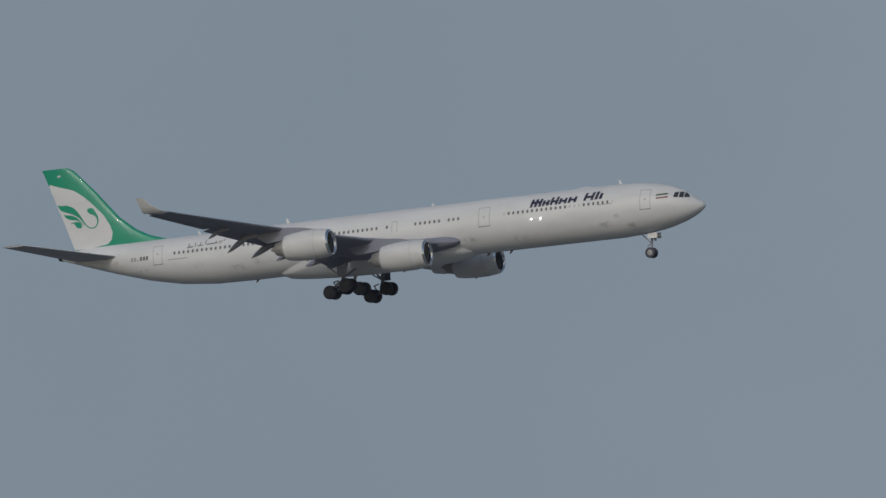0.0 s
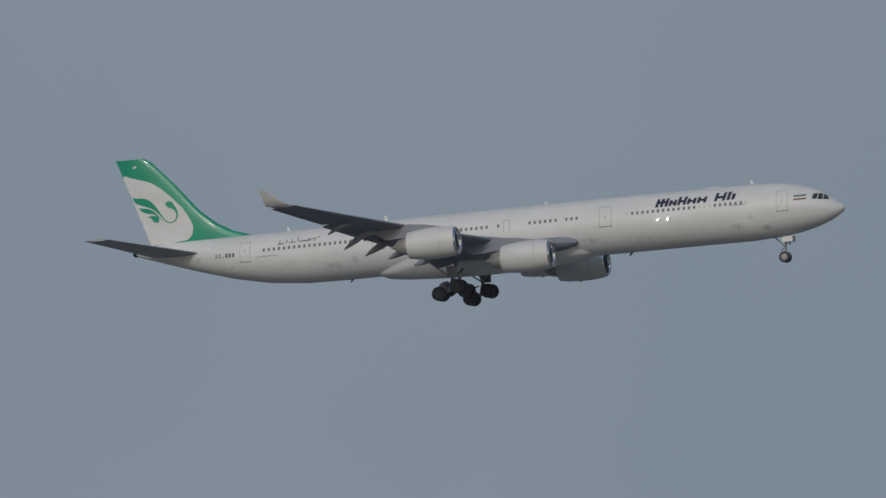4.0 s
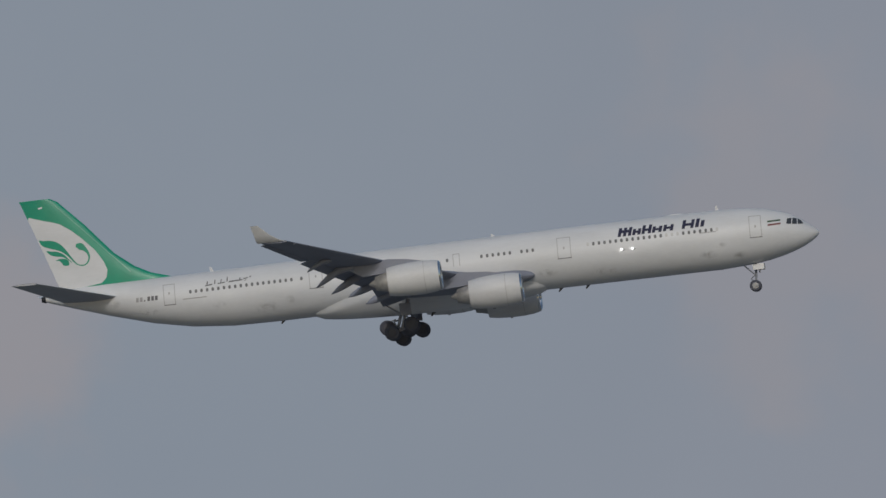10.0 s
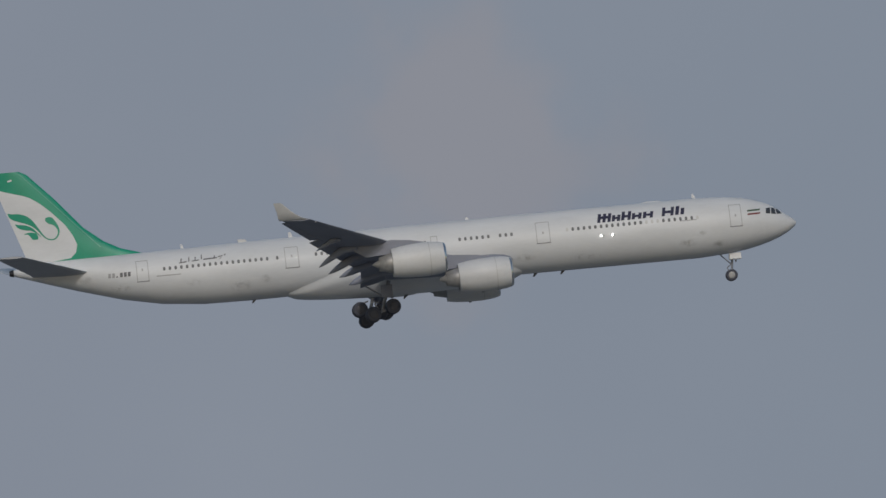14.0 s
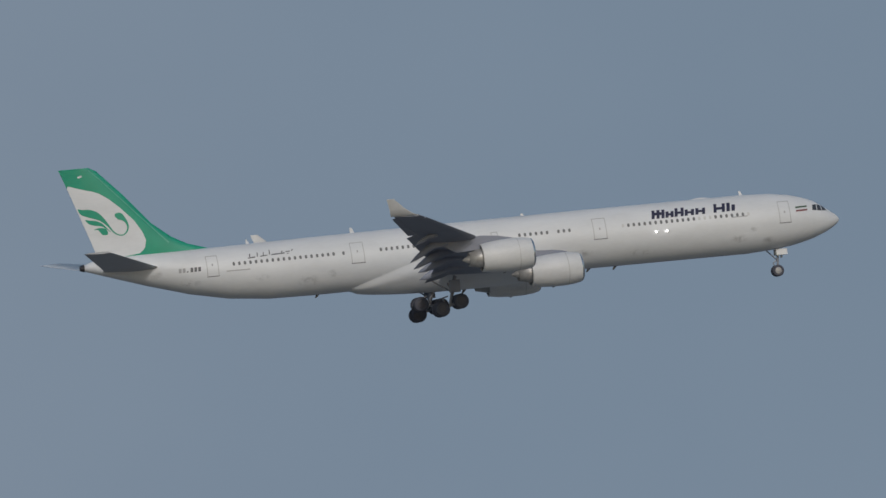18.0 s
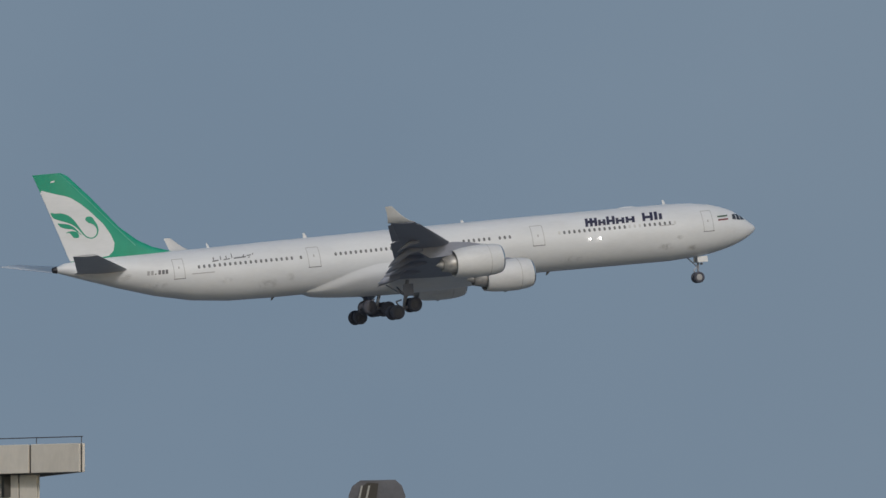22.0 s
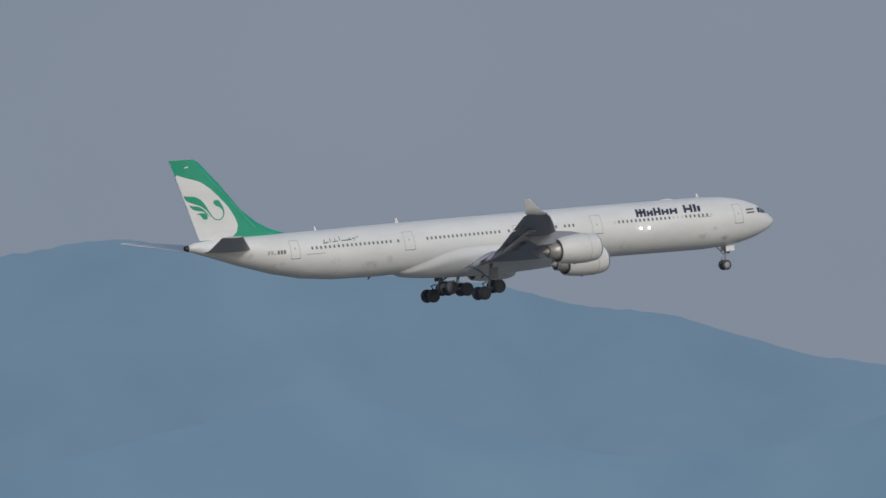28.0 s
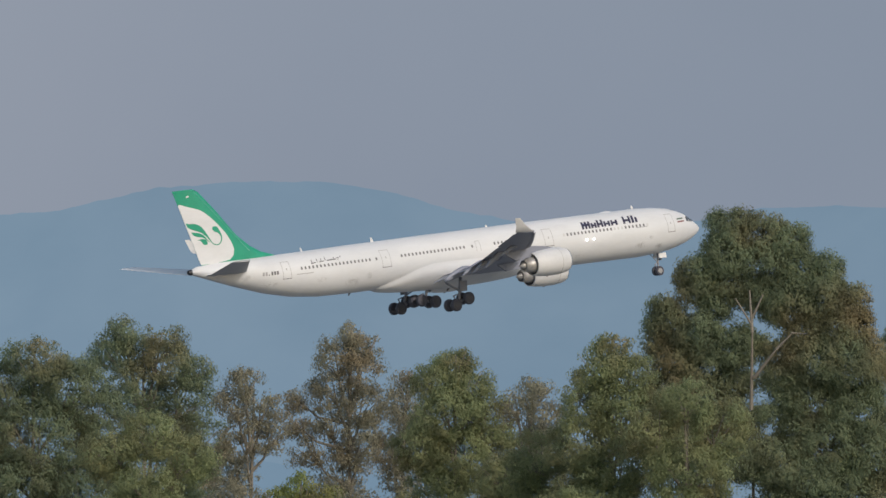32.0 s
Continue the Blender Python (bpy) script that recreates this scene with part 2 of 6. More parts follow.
fs = [(j * len(AZ) + i, j * len(AZ) + i + 1, (j + 1) * len(AZ) + i + 1, (j + 1) * len(AZ) + i) for j in range(len(ELS) - 1) for i in range(len(AZ) - 1)]
tagged(finish("backdrop_sky", vs, fs, SKY), "pale blue-grey hazy sky with faint pinkish clouds", "sky", kind="structure")


def ridge(name, r, line, mat, label, rough):
    """A far hillside that rises from the plain to a wooded crest."""
    xs, ys = [p[0] for p in line], [p[1] for p in line]
    az = [xs[0] + (xs[-1] - xs[0]) * i / 900 for i in range(901)]
    verts, steps = [], 7
    for a in az:
        soft = sum(interp(a + k * 0.03, xs, ys) for k in (-2, -1, 0, 1, 2)) / 5
        crest = soft + rough * (noise.noise((a * 9, r, 0)) + 0.6 * noise.noise((a * 31, r, 3)))
        for s in range(steps):
            f = s / (steps - 1)
            rr = r - 260 * (1 - f) + 16 * noise.noise((a * 3, f * 3, r))
            verts.append(on_sky(a, -0.02 + (crest + 0.02) * f ** 0.85, rr) if s else (rr * math.sin(radians(a)), rr * math.cos(radians(a)), -0.5))
    faces = [(i * steps + s, (i + 1) * steps + s, (i + 1) * steps + s + 1, i * steps + s + 1) for i in range(len(az) - 1) for s in range(steps - 1)]
    tagged(finish(name, verts, faces, mat, smooth=True), label, "hill", kind="structure")


# distance haze is put into the hills' glowing blue, toned by bearing
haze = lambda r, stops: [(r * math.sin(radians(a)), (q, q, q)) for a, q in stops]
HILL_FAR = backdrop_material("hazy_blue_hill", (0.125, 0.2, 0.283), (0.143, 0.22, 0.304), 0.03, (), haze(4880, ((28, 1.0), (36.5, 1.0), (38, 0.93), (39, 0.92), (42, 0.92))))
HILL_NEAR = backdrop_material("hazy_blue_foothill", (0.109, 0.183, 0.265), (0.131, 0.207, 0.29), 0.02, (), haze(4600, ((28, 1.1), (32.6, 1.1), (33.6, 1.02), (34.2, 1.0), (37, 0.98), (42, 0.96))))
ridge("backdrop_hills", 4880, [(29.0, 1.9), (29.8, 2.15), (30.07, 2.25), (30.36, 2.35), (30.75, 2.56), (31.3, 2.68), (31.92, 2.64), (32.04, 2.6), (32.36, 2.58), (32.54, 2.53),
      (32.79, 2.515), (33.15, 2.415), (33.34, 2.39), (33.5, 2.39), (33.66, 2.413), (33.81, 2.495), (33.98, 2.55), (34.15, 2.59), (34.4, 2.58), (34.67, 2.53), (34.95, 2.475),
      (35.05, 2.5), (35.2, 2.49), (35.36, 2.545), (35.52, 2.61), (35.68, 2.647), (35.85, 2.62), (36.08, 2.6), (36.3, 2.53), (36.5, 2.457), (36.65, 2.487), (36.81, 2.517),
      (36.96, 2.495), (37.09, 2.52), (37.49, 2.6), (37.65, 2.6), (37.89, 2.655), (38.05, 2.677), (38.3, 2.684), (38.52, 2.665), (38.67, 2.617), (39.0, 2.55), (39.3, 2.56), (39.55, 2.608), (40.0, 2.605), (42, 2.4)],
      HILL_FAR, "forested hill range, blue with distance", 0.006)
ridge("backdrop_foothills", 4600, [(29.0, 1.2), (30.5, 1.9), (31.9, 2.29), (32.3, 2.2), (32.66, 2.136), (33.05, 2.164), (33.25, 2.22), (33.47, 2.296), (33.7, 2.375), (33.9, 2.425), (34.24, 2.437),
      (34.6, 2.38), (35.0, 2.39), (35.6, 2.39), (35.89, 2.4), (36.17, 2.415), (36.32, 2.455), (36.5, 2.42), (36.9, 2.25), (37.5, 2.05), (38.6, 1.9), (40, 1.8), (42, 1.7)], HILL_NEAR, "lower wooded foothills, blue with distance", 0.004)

GRASS = material("dry_grass_ground", (0.175, 0.183, 0.185), 0.95, vary=0.3, scale=0.05)
bm = bmesh.new()
bmesh.ops.create_grid(bm, x_segments=40, y_segments=40, size=6000)
tagged(part("ground", bm, GRASS, None), "flat grassy ground of the airport plain", "ground", kind="structure")

# ---- rooftops ----
CREAM = material("cream_cladding_panel", (0.6, 0.555, 0.495), 0.55, vary=0.18, scale=1.5, streak=(1, 1, 0.35), island=0.18)
JOINT = material("dark_joint", (0.06, 0.057, 0.052), 0.9)
STONE = material("grey_render", (0.46, 0.45, 0.43), 0.8, vary=0.15, scale=0.8, bump=0.2)
BEIGE_TILE = material("beige_wall_tile", (0.7, 0.595, 0.45), 0.4, vary=0.1, scale=0.6, island=0.25)
BEIGE_WALL = material("beige_grout", (0.46, 0.385, 0.28), 0.9, vary=0.15)
PALE_TILE = material("pale_grey_wall_tile", (0.66, 0.66, 0.65), 0.4, vary=0.08, scale=0.6, island=0.25)
RETURN = material("blue_grey_wall_tile", (0.44, 0.48, 0.55), 0.5, vary=0.12, scale=1.5)
BEAM = material("weathered_pale_beam", (0.72, 0.7, 0.67), 0.6, vary=0.14, scale=0.7, streak=(1, 1, 0.4), bump=0.1)
RING = material("dull_grey_ring", (0.19, 0.2, 0.21), 0.5, 0.2, vary=0.2, scale=4)
COLUMN = material("grey_column_render", (0.29, 0.285, 0.275), 0.8, vary=0.25, scale=1.0, streak=(1, 1, 0.3))
PALE_WALL = material("grey_grout", (0.42, 0.42, 0.42), 0.9, vary=0.15)
STRIP_TILE = material("grey_strip_tile", (0.52, 0.495, 0.455), 0.5, vary=0.12, scale=0.5, island=0.3)
RUST = material("weathered_dark_steel", (0.095, 0.096, 0.11), 0.7, 0.1, vary=0.3, scale=3)
STEEL = material("galvanised_steel", (0.29, 0.3, 0.31), 0.5, 0.3, vary=0.15, scale=3)
BLUE_EDGE = material("blue_sign_edge", (0.04, 0.08, 0.2), 0.5)
DOME = material("painted_sheet_dome", (0.3, 0.33, 0.34), 0.5, 0.1, vary=0.22, scale=2.5, streak=(1, 1, 0.4))
POLE = material("pale_grey_pole", (0.31, 0.31, 0.3), 0.45, 0.1, vary=0.15, scale=2, streak=(1, 1, 0.25))
OCHRE = material("ochre_antenna_cover", (0.2, 0.195, 0.155), 0.6, vary=0.15)
ORANGE = material("orange_lamp", (0.5, 0.2, 0.04), 0.4, vary=0.1)
DISH = material("ivory_dish", (0.55, 0.5, 0.38), 0.5, vary=0.12, scale=1.5)
DISH_GREY = material("grey_white_dish", (0.5, 0.48, 0.46), 0.5, vary=0.12, scale=1.5)
MAST = material("dull_mast_steel", (0.19, 0.205, 0.22), 0.5, 0.2, vary=0.2, scale=3)
BLACK = material("black_plastic", (0.02, 0.02, 0.023), 0.3)
TEAL = material("faded_teal_duct", (0.16, 0.27, 0.26), 0.6, vary=0.25, scale=3)
BROWN_PIPE = material("rusty_pipe", (0.1, 0.06, 0.045), 0.8, vary=0.3, scale=4)
CABIN = material("white_cabin_wall", (0.82, 0.78, 0.7), 0.5, vary=0.05)
PLANT_WALL = material("stained_cream_wall", (0.5, 0.48, 0.42), 0.7, vary=0.25, scale=1.2)


def ground_frame(az, r):
    """A frame on the ground at a bearing and a distance: x to the right, y away, z up."""
    a = radians(az)
    m = Matrix(((math.cos(a), math.sin(a), 0), (-math.sin(a), math.cos(a), 0), (0, 0, 1))).to_4x4()
    m.translation = (r * math.sin(a), r * math.cos(a), 0)
    return m


def placed(name, label, category, az, r, group=""):
    e = thing(name, label, category, group)
    e.matrix_basis = ground_frame(az, r)
    return e


def prism(bm, pts, z0, z1):
    loft(bm, [[(x, y, z0) for x, y in pts], [(x, y, z1) for x, y in pts]])


def along(a, b):
    """The pose at a that looks along a to b in plan: x along, y to its left, z up. Also the length."""
    d = Vector((b[0] - a[0], b[1] - a[1], 0))
    m = Matrix.Rotation(math.atan2(d.y, d.x), 4, "Z")
    m.translation = (a[0], a[1], 0)
    return m, d.length


slab_mesh = {}


def clad(parent, a, b, z0, z1, n, mat, name="panel", gap=0.055, thick=0.09, outward=-1, first=0.0):
    """A row of n equal panels along a to b, proud of what lies behind."""
    m, ln = along(a, b)
    w = ln / n
    # the run may begin and end with a part panel
    cuts = [w * k for k in range(n + 1)] if not first else [0.0] + [first + w * k for k in range(int(n) + 1) if first + w * k < ln - 0.2] + [ln]
    for c0, c1 in zip(cuts, cuts[1:]):
        w = c1 - c0
        key = (round(w, 2), round(z1 - z0, 2), mat.name)
        mm = m @ Matrix.Translation(((c0 + c1) / 2, outward * thick / 2, (z0 + z1) / 2))
        if key not in slab_mesh:
            bm = bmesh.new()
            box(bm, Matrix.Identity(4), w - gap, thick, z1 - z0, 0.012)
            o = part(name, bm, mat, parent)
            slab_mesh[key] = o
            o.matrix_basis = mm
        else:
            share(slab_mesh[key], mm, parent)


def rod(name, parent, a, b, r, mat, r1=None, n=6, label=""):
    bm = bmesh.new()
    tube(bm, a, b, r, r1, n)
    return part(name, bm, mat, parent, label, n > 7)


def clad_column(parent, corner, fd, ld, w, d, z0, z1):
    """A column with its sides along the roof's edges, dressed in stacked panels; corner is its near left one."""
    c = Vector((*corner, 0))
    pts = [tuple((c + fd * a + ld * b)[:2]) for a, b in ((0, 0), (w, 0), (w, d), (0, d))]
    inner = [tuple((c + fd * a + ld * b)[:2]) for a, b in ((0.03, 0.03), (w - 0.03, 0.03), (w - 0.03, d - 0.03), (0.03, d - 0.03))]
    bm = bmesh.new()
    prism(bm, inner, z0, z1)
    col = part("column", bm, JOINT, parent, "column clad in cream panels")
    z = z1
    while z > z0 + 0.1:
        h = min(1.41, z - z0)
        for (p, q), n in zip(((pts[0], pts[1]), (pts[1], pts[2]), (pts[2], pts[3]), (pts[3], pts[0])), (2 if w > 0.8 else 1, 1, 1, 1 if d < 1.5 else 3)):
            clad(col, p, q, z - h + 0.035, z, n, CREAM, gap=0.035, thick=0.05)
        z -= h


def roof_crown(az, r, front, left, top, slab, beam, n_front, n_left, body_top, whips, lamps, label, first):
    """A flat roof canopy on clad columns over a tower: its near corner at the frame's origin."""
    t = placed("rooftop_canopy", label, "canopy", az, r, "rooftop canopies")
    F, L = Vector((*front, 0)), Vector((*left, 0))
    fd, ld = F.normalized(), L.normalized()
    ins = lambda a, b: tuple((fd * a + ld * b)[:2])
    o, fr, lf, bk = (0, 0), tuple(F[:2]), tuple(L[:2]), tuple((F + L)[:2])
    bm = bmesh.new()
    prism(bm, [o, fr, bk, lf], top - slab, top - 0.02)
    part("roof_slab", bm, JOINT, t, "roof slab with dark open joints")
    fl, ll = F.length, L.length
    clad(t, o, fr, top - slab, top, n_front if not first else n_front - 0.75, CREAM, gap=0.08, first=first)
    clad(t, lf, o, top - slab, top, n_left, CREAM)
    clad(t, fr, bk, top - slab, top, n_left, CREAM)
    clad(t, bk, lf, top - slab, top, n_front, CREAM)
    # beams under the slab, set back from the edge
    zb = top - slab - 0.012
    for a, b, n in ((ins(1.0, 0.9), ins(fl - 1.6, 0.9), n_front - 1), (ins(1.0, ll - 1.4), ins(1.0, 0.9), n_left - 1), (ins(1.0, ll - 1.4), ins(fl - 1.6, ll - 1.4), n_front - 1), (ins(fl - 1.6, 0.9), ins(fl - 1.6, ll - 1.4), n_left - 1)):
        m, ln = along(a, b)
        bm = bmesh.new()
        box(bm, m @ Matrix.Translation((ln / 2, 0.25, zb - beam / 2)), ln, 0.45, beam)
        bb = part("beam", bm, JOINT, t)
        clad(bb, a, b, zb - beam + 0.02, zb - 0.02, n, CREAM, gap=0.03, thick=0.05)
    for a, b, w, d in ((0.97, 0.6, 1.2, 0.88), (fl - 2.36, 0.6, 1.2, 0.88), (1.15, ll - 2.2, 1.2, 0.97), (1.19, ll * 0.47, 1.2, 0.97), (fl - 2.27, 3.5, 1.2, 0.9), (fl * 0.637, 3.0, 0.5, 3.7)):
        clad_column(t, ins(a, b), fd, ld, w, d, body_top - 0.02, zb)
    if first:
        bm = bmesh.new()
        prism(bm, [ins(fl - 3.5, 0.75), ins(fl - 2.4, 0.75), ins(fl - 2.4, 1.0), ins(fl - 3.5, 1.0)], body_top - 0.02, zb - beam + 0.3)
        part("infill_wall", bm, CABIN, t, "white rendered wall beside the corner column")
    # lightning rail
    bm = bmesh.new()
    for a, b in ((o, fr), (lf, o)):
        m, ln = along(a, b)
        k = max(2, round(ln / 1.45))
        for i in range(k + 1):
            p = m @ Vector((0.15 + (ln - 0.3) * i / k, 0.2, top - 0.03))
            tube(bm, p, p + Vector((0, 0, 0.22)), 0.012, n=4)
        q0, q1 = m @ Vector((0.1, 0.2, top + 0.19)), m @ Vector((ln - 0.1, 0.2, top + 0.19))
        tube(bm, q0, q1, 0.014, n=4)
    part("lightning_rail", bm, RUST, t, "thin dark rail along the roof edge")
    for u, v, h in whips:
        p = fd * u + ld * v
        rod("lightning_rod", t, (p.x, p.y, top - 0.03), (p.x, p.y, top + h), 0.016, RUST, 0.008, 5)
    for u, v in lamps:
        p = fd * u + ld * v
        lamp_post = rod("lamp_stem", t, (p.x, p.y, top - 0.03), (p.x, p.y, top + 0.2), 0.05, RUST)
        bm = bmesh.new()
        lathe(bm, [(0.2, 0.05), (0.23, 0.08), (0.38, 0.075), (0.44, 0.04)], Matrix.Translation((p.x, p.y, top)) @ pose(0, 0, 0, 0, -90, 0), 10)
        part("warning_lamp", bm, BEACON, lamp_post, "red obstruction lamp", True)
    # the tower below
    b = placed("tower_building", "cream-clad tower block under a roof canopy", "building", az, r)
    bm = bmesh.new()
    prism(bm, [ins(0.5, 0.5), ins(fl - 0.8, 0.5), ins(fl - 0.8, ll - 0.8), ins(0.5, ll - 0.8)], 0, body_top)
    part("wall", bm, STONE, b)
    return t


roof_crown(19.068, 600, (12.27, -8.15), (-3.79, 10.9), 27.43, 0.78, 0.6, 9, 8, 25.0, ((1.6, 0.3, 1.0), (9.0, 0.3, 0.8)), (), "cream panelled roof canopy on clad columns", 0.0)
roof_crown(22.95, 600, (10.97, -6.9), (-4.49, 11.9), 28.41, 0.5, 0.64, 9, 8, 25.2, ((0.5, 0.3, 1.08), (6.9, 0.3, 0.75), (11.2, 0.3, 1.0), (0.25, 8.0, 1.1), (0.25, 6.6, 0.5)), ((0.3, 8.4),), "cream panelled roof canopy with a red lamp", 0.97)

# rounded lamp head on its post, nearer than the roofs
lamp = placed("floodlight", "dark rounded floodlight head on a tall post", "lamp", 21.02, 300)
bm = bmesh.new()
arc = [(-0.36, 13.86), (-0.36, 14.0), (-0.31, 14.13), (-0.2, 14.21), (0.28, 14.22), (0.37, 14.14), (0.42, 14.0), (0.38, 13.86)]
loft(bm, [[(x, y, z) for x, z in arc] for y in (-0.3, 0.3)])
part("housing", bm, RUST, lamp, "dark rounded housing")
bm = bmesh.new()
loft(bm, [[(-0.22, y, 13.9), (-0.2, y, 14.1), (-0.1, y, 14.18), (0.05, y, 14.17), (0.02, y, 13.9)] for y in (-0.33, -0.29)])
part("lens", bm, BLACK, lamp, "dark glass")
for x in (-0.2, -0.1):
    bm = bmesh.new()
    box(bm, pose(x, -0.335, 14.02, 0, 12, 0), 0.025, 0.02, 0.24)
    part("lens_bar", bm, POLE, lamp, "pale bar across the lens")
rod("post", lamp, (0.03, 0, 0), (0.03, 0, 13.9), 0.11, POLE, 0.07, 10)

# antenna mast with its stays
mast = placed("antenna_mast", "steel antenna mast with an ochre panel and stays", "mast", 23.953, 590)
rod("pole", mast, (0.03, 0, 24.0), (0.03, 0, 30.25), 0.075, MAST, 0.05, 8)
rod("tip", mast, (0.03, 0, 30.25), (0.03, 0, 30.8), 0.035, MAST, 0.02, 6)
bm = bmesh.new()
box(bm, pose(-0.12, -0.22, 29.5, 0, 3, -14), 0.62, 0.16, 1.02, 0.04)
part("antenna_panel", bm, OCHRE, mast, "ochre flat antenna cover")
bm = bmesh.new()
for k in range(3):
    tube(bm, (-0.25 + 0.16 * k, -0.2, 28.98), (-0.2 + 0.12 * k, -0.12, 28.84), 0.03)
    tube(bm, (-0.2 + 0.12 * k, -0.12, 28.84), (0.03, 0, 28.8), 0.025)
tube(bm, (0.03, 0, 28.95), (0.2, -0.1, 28.9), 0.07)
part("cable_loop", bm, BLACK, mast)
for x, y in ((1.57, -0.9), (1.5, -0.5), (0.33, -1.9)):
    rod("stay", mast, (0.05, 0, 28.42), (x, y, 25.0), 0.032, MAST)
bm = bmesh.new()
box(bm, pose(0.03, 0, 28.42), 0.24, 0.24, 0.1, 0.02)
part("collar", bm, MAST, mast)
for z in (29.9, 29.2):
    bm = bmesh.new()
    box(bm, pose(0.0, -0.08, z), 0.1, 0.2, 0.07, 0.01)
    part("bracket", bm, MAST, mast)
bm = bmesh.new()
box(bm, pose(0.2, 0, 12.5), 3.6, 4.2, 25.0)
base = placed("stair_tower", "plain grey stair tower below the mast", "building", 23.95, 590)
part("wall", bm, STONE, base)

# camera and lamp mast with a sheet-metal dome
pole = placed("surveillance_mast", "tall grey mast with a dome hood and camera", "mast", 24.84, 250)
bm = bmesh.new()
tube(bm, (0.02, 0, 0), (0.02, 0, 13.78), 0.19, 0.13, 8)
part("pole", bm, POLE, pole, "tapered eight-sided grey steel pole")
bm = bmesh.new()
prof = [(0.0, 0.578), (0.012, 0.582), (0.05, 0.56), (0.15, 0.5), (0.26, 0.4), (0.36, 0.28), (0.44, 0.15), (0.485, 0.03)]
lathe(bm, prof, Matrix.Translation((-0.03, 0, 13.79)) @ pose(0, 0, 0, 0, -90, 0), 28, False)
lathe(bm, [(-0.0, 0.574), (0.04, 0.54), (0.14, 0.48), (0.3, 0.32), (0.42, 0.12)], Matrix.Translation((-0.03, 0, 13.792)) @ pose(0, 0, 0, 0, -90, 0), 28, False)
hood = part("dome_hood", bm, DOME, pole, "grey sheet-metal dome", True)
for k in range(6):
    a = 2 * math.pi * (k + 0.3) / 6
    bm = bmesh.new()
    arc = [Vector((-0.03 + r * math.cos(a), r * math.sin(a), 13.79 + h)) for h, r in prof[1:]]
    for p, q in zip(arc, arc[1:]):
        tube(bm, p, q, 0.007, n=5)
    part("seam", bm, RING, hood)
rod("lightning_rod", pole, (-0.04, 0, 14.26), (-0.06, 0, 15.66), 0.022, STEEL, 0.013, 6)
bm = bmesh.new()
lathe(bm, [(15.58, 0.012), (15.62, 0.045), (15.66, 0.05), (15.78, 0.006)], pose(-0.06, 0, 0, 0, -90, 0), 8)
part("arrow_tip", bm, STEEL, pole)
for x0, x1, hx in ((-0.307, -0.106, -0.207), (0.1, 0.25, 0.155)):
    # perforated bracket plates: square cells round a hole that goes through
    bm = bmesh.new()
    zs = [13.77, 13.6, 13.44, 13.29, 13.13, 12.98, 12.82]
    tip = lambda z: 0.07 * max(0.0, (13.2 - z) / 0.4) * (1 if x0 < 0 else -1)
    for zt, zb in zip(zs, zs[1:]):
        zc, r = (zt + zb) / 2, 0.042
        ring0, ring1 = [], []
        for q in range(16):
            t = 2 * math.pi * q / 16
            c, sn = math.cos(t), math.sin(t)
            f = 1 / max(abs(c), abs(sn))
            z = zc + sn * f * (zt - zb) / 2
            xa, xb = (x0 + tip(z), x1) if x0 < 0 else (x0, x1 + tip(z))
            ring0.append(((xa + xb) / 2 + c * f * (xb - xa) / 2, z))
            xa, xb = (x0 + tip(zc), x1) if x0 < 0 else (x0, x1 + tip(zc))
            cx = (xa + xb) / 2 if xb - xa < 0.13 else max(xa + r + 0.02, min(xb - r - 0.02, hx))
            rr = min(r, (xb - xa) * 0.33)
            ring1.append((cx + rr * c, zc + rr * sn))
        rings = [[(x, y, z) for x, z in rg] for rg, y in ((ring0, -0.13), (ring1, -0.13), (ring1, -0.115), (ring0, -0.115))]
        loft(bm, rings + rings[:1], False)
    bmesh.ops.remove_doubles(bm, verts=bm.verts, dist=0.0005)
    part("bracket_plate", bm, DOME, pole, "perforated bracket plate")
bm = bmesh.new()
box(bm, pose(-0.02, 0.02, 13.55), 0.32, 0.2, 0.46, 0.02)
part("junction_box", bm, DOME, pole)
# platform ring
bm = bmesh.new()
n = 24
rings = []
for k in range(n + 1):
    a = 2 * math.pi * k / n
    rings.append([(0.02 + rr * math.cos(a), rr * 0.9 * math.sin(a), 13.3 + 0.03 * math.cos(a) + dz) for rr, dz in ((1.12, -0.03), (1.12, 0.02), (1.0, 0.02), (1.0, -0.03))])
loft(bm, rings, False)
ring = part("platform_ring", bm, RING, pole, "round lamp ring seen nearly edge-on")
for a in (0, 45, 90, 135):
    ca, sa = math.cos(radians(a)), math.sin(radians(a))
    rod("arm", ring, (0.02 - 1.05 * ca, -0.95 * sa, 13.3 - 0.03 * ca), (0.02 + 1.05 * ca, 0.95 * sa, 13.3 + 0.03 * ca), 0.035, DOME)
for x0, x1, z in ((-1.2, -0.95, 13.315), (1.02, 1.26, 13.37)):
    rod("arm_end", ring, (x0, -0.1, z), (x1, -0.1, z + 0.003), 0.02, DOME)
st = rod("lamp_stem", pole, (0.71, -0.1, 13.32), (0.71, -0.1, 13.87), 0.022, STEEL)
bm = bmesh.new()
lathe(bm, [(13.86, 0.085), (13.885, 0.085), (13.89, 0.05), (13.97, 0.05), (13.98, 0.066), (14.03, 0.066), (14.045, 0.04)], pose(0.71, -0.1, 0, 0, -90, 0), 12)
part("warning_lamp", bm, ORANGE, st, "orange obstruction lamp", True)
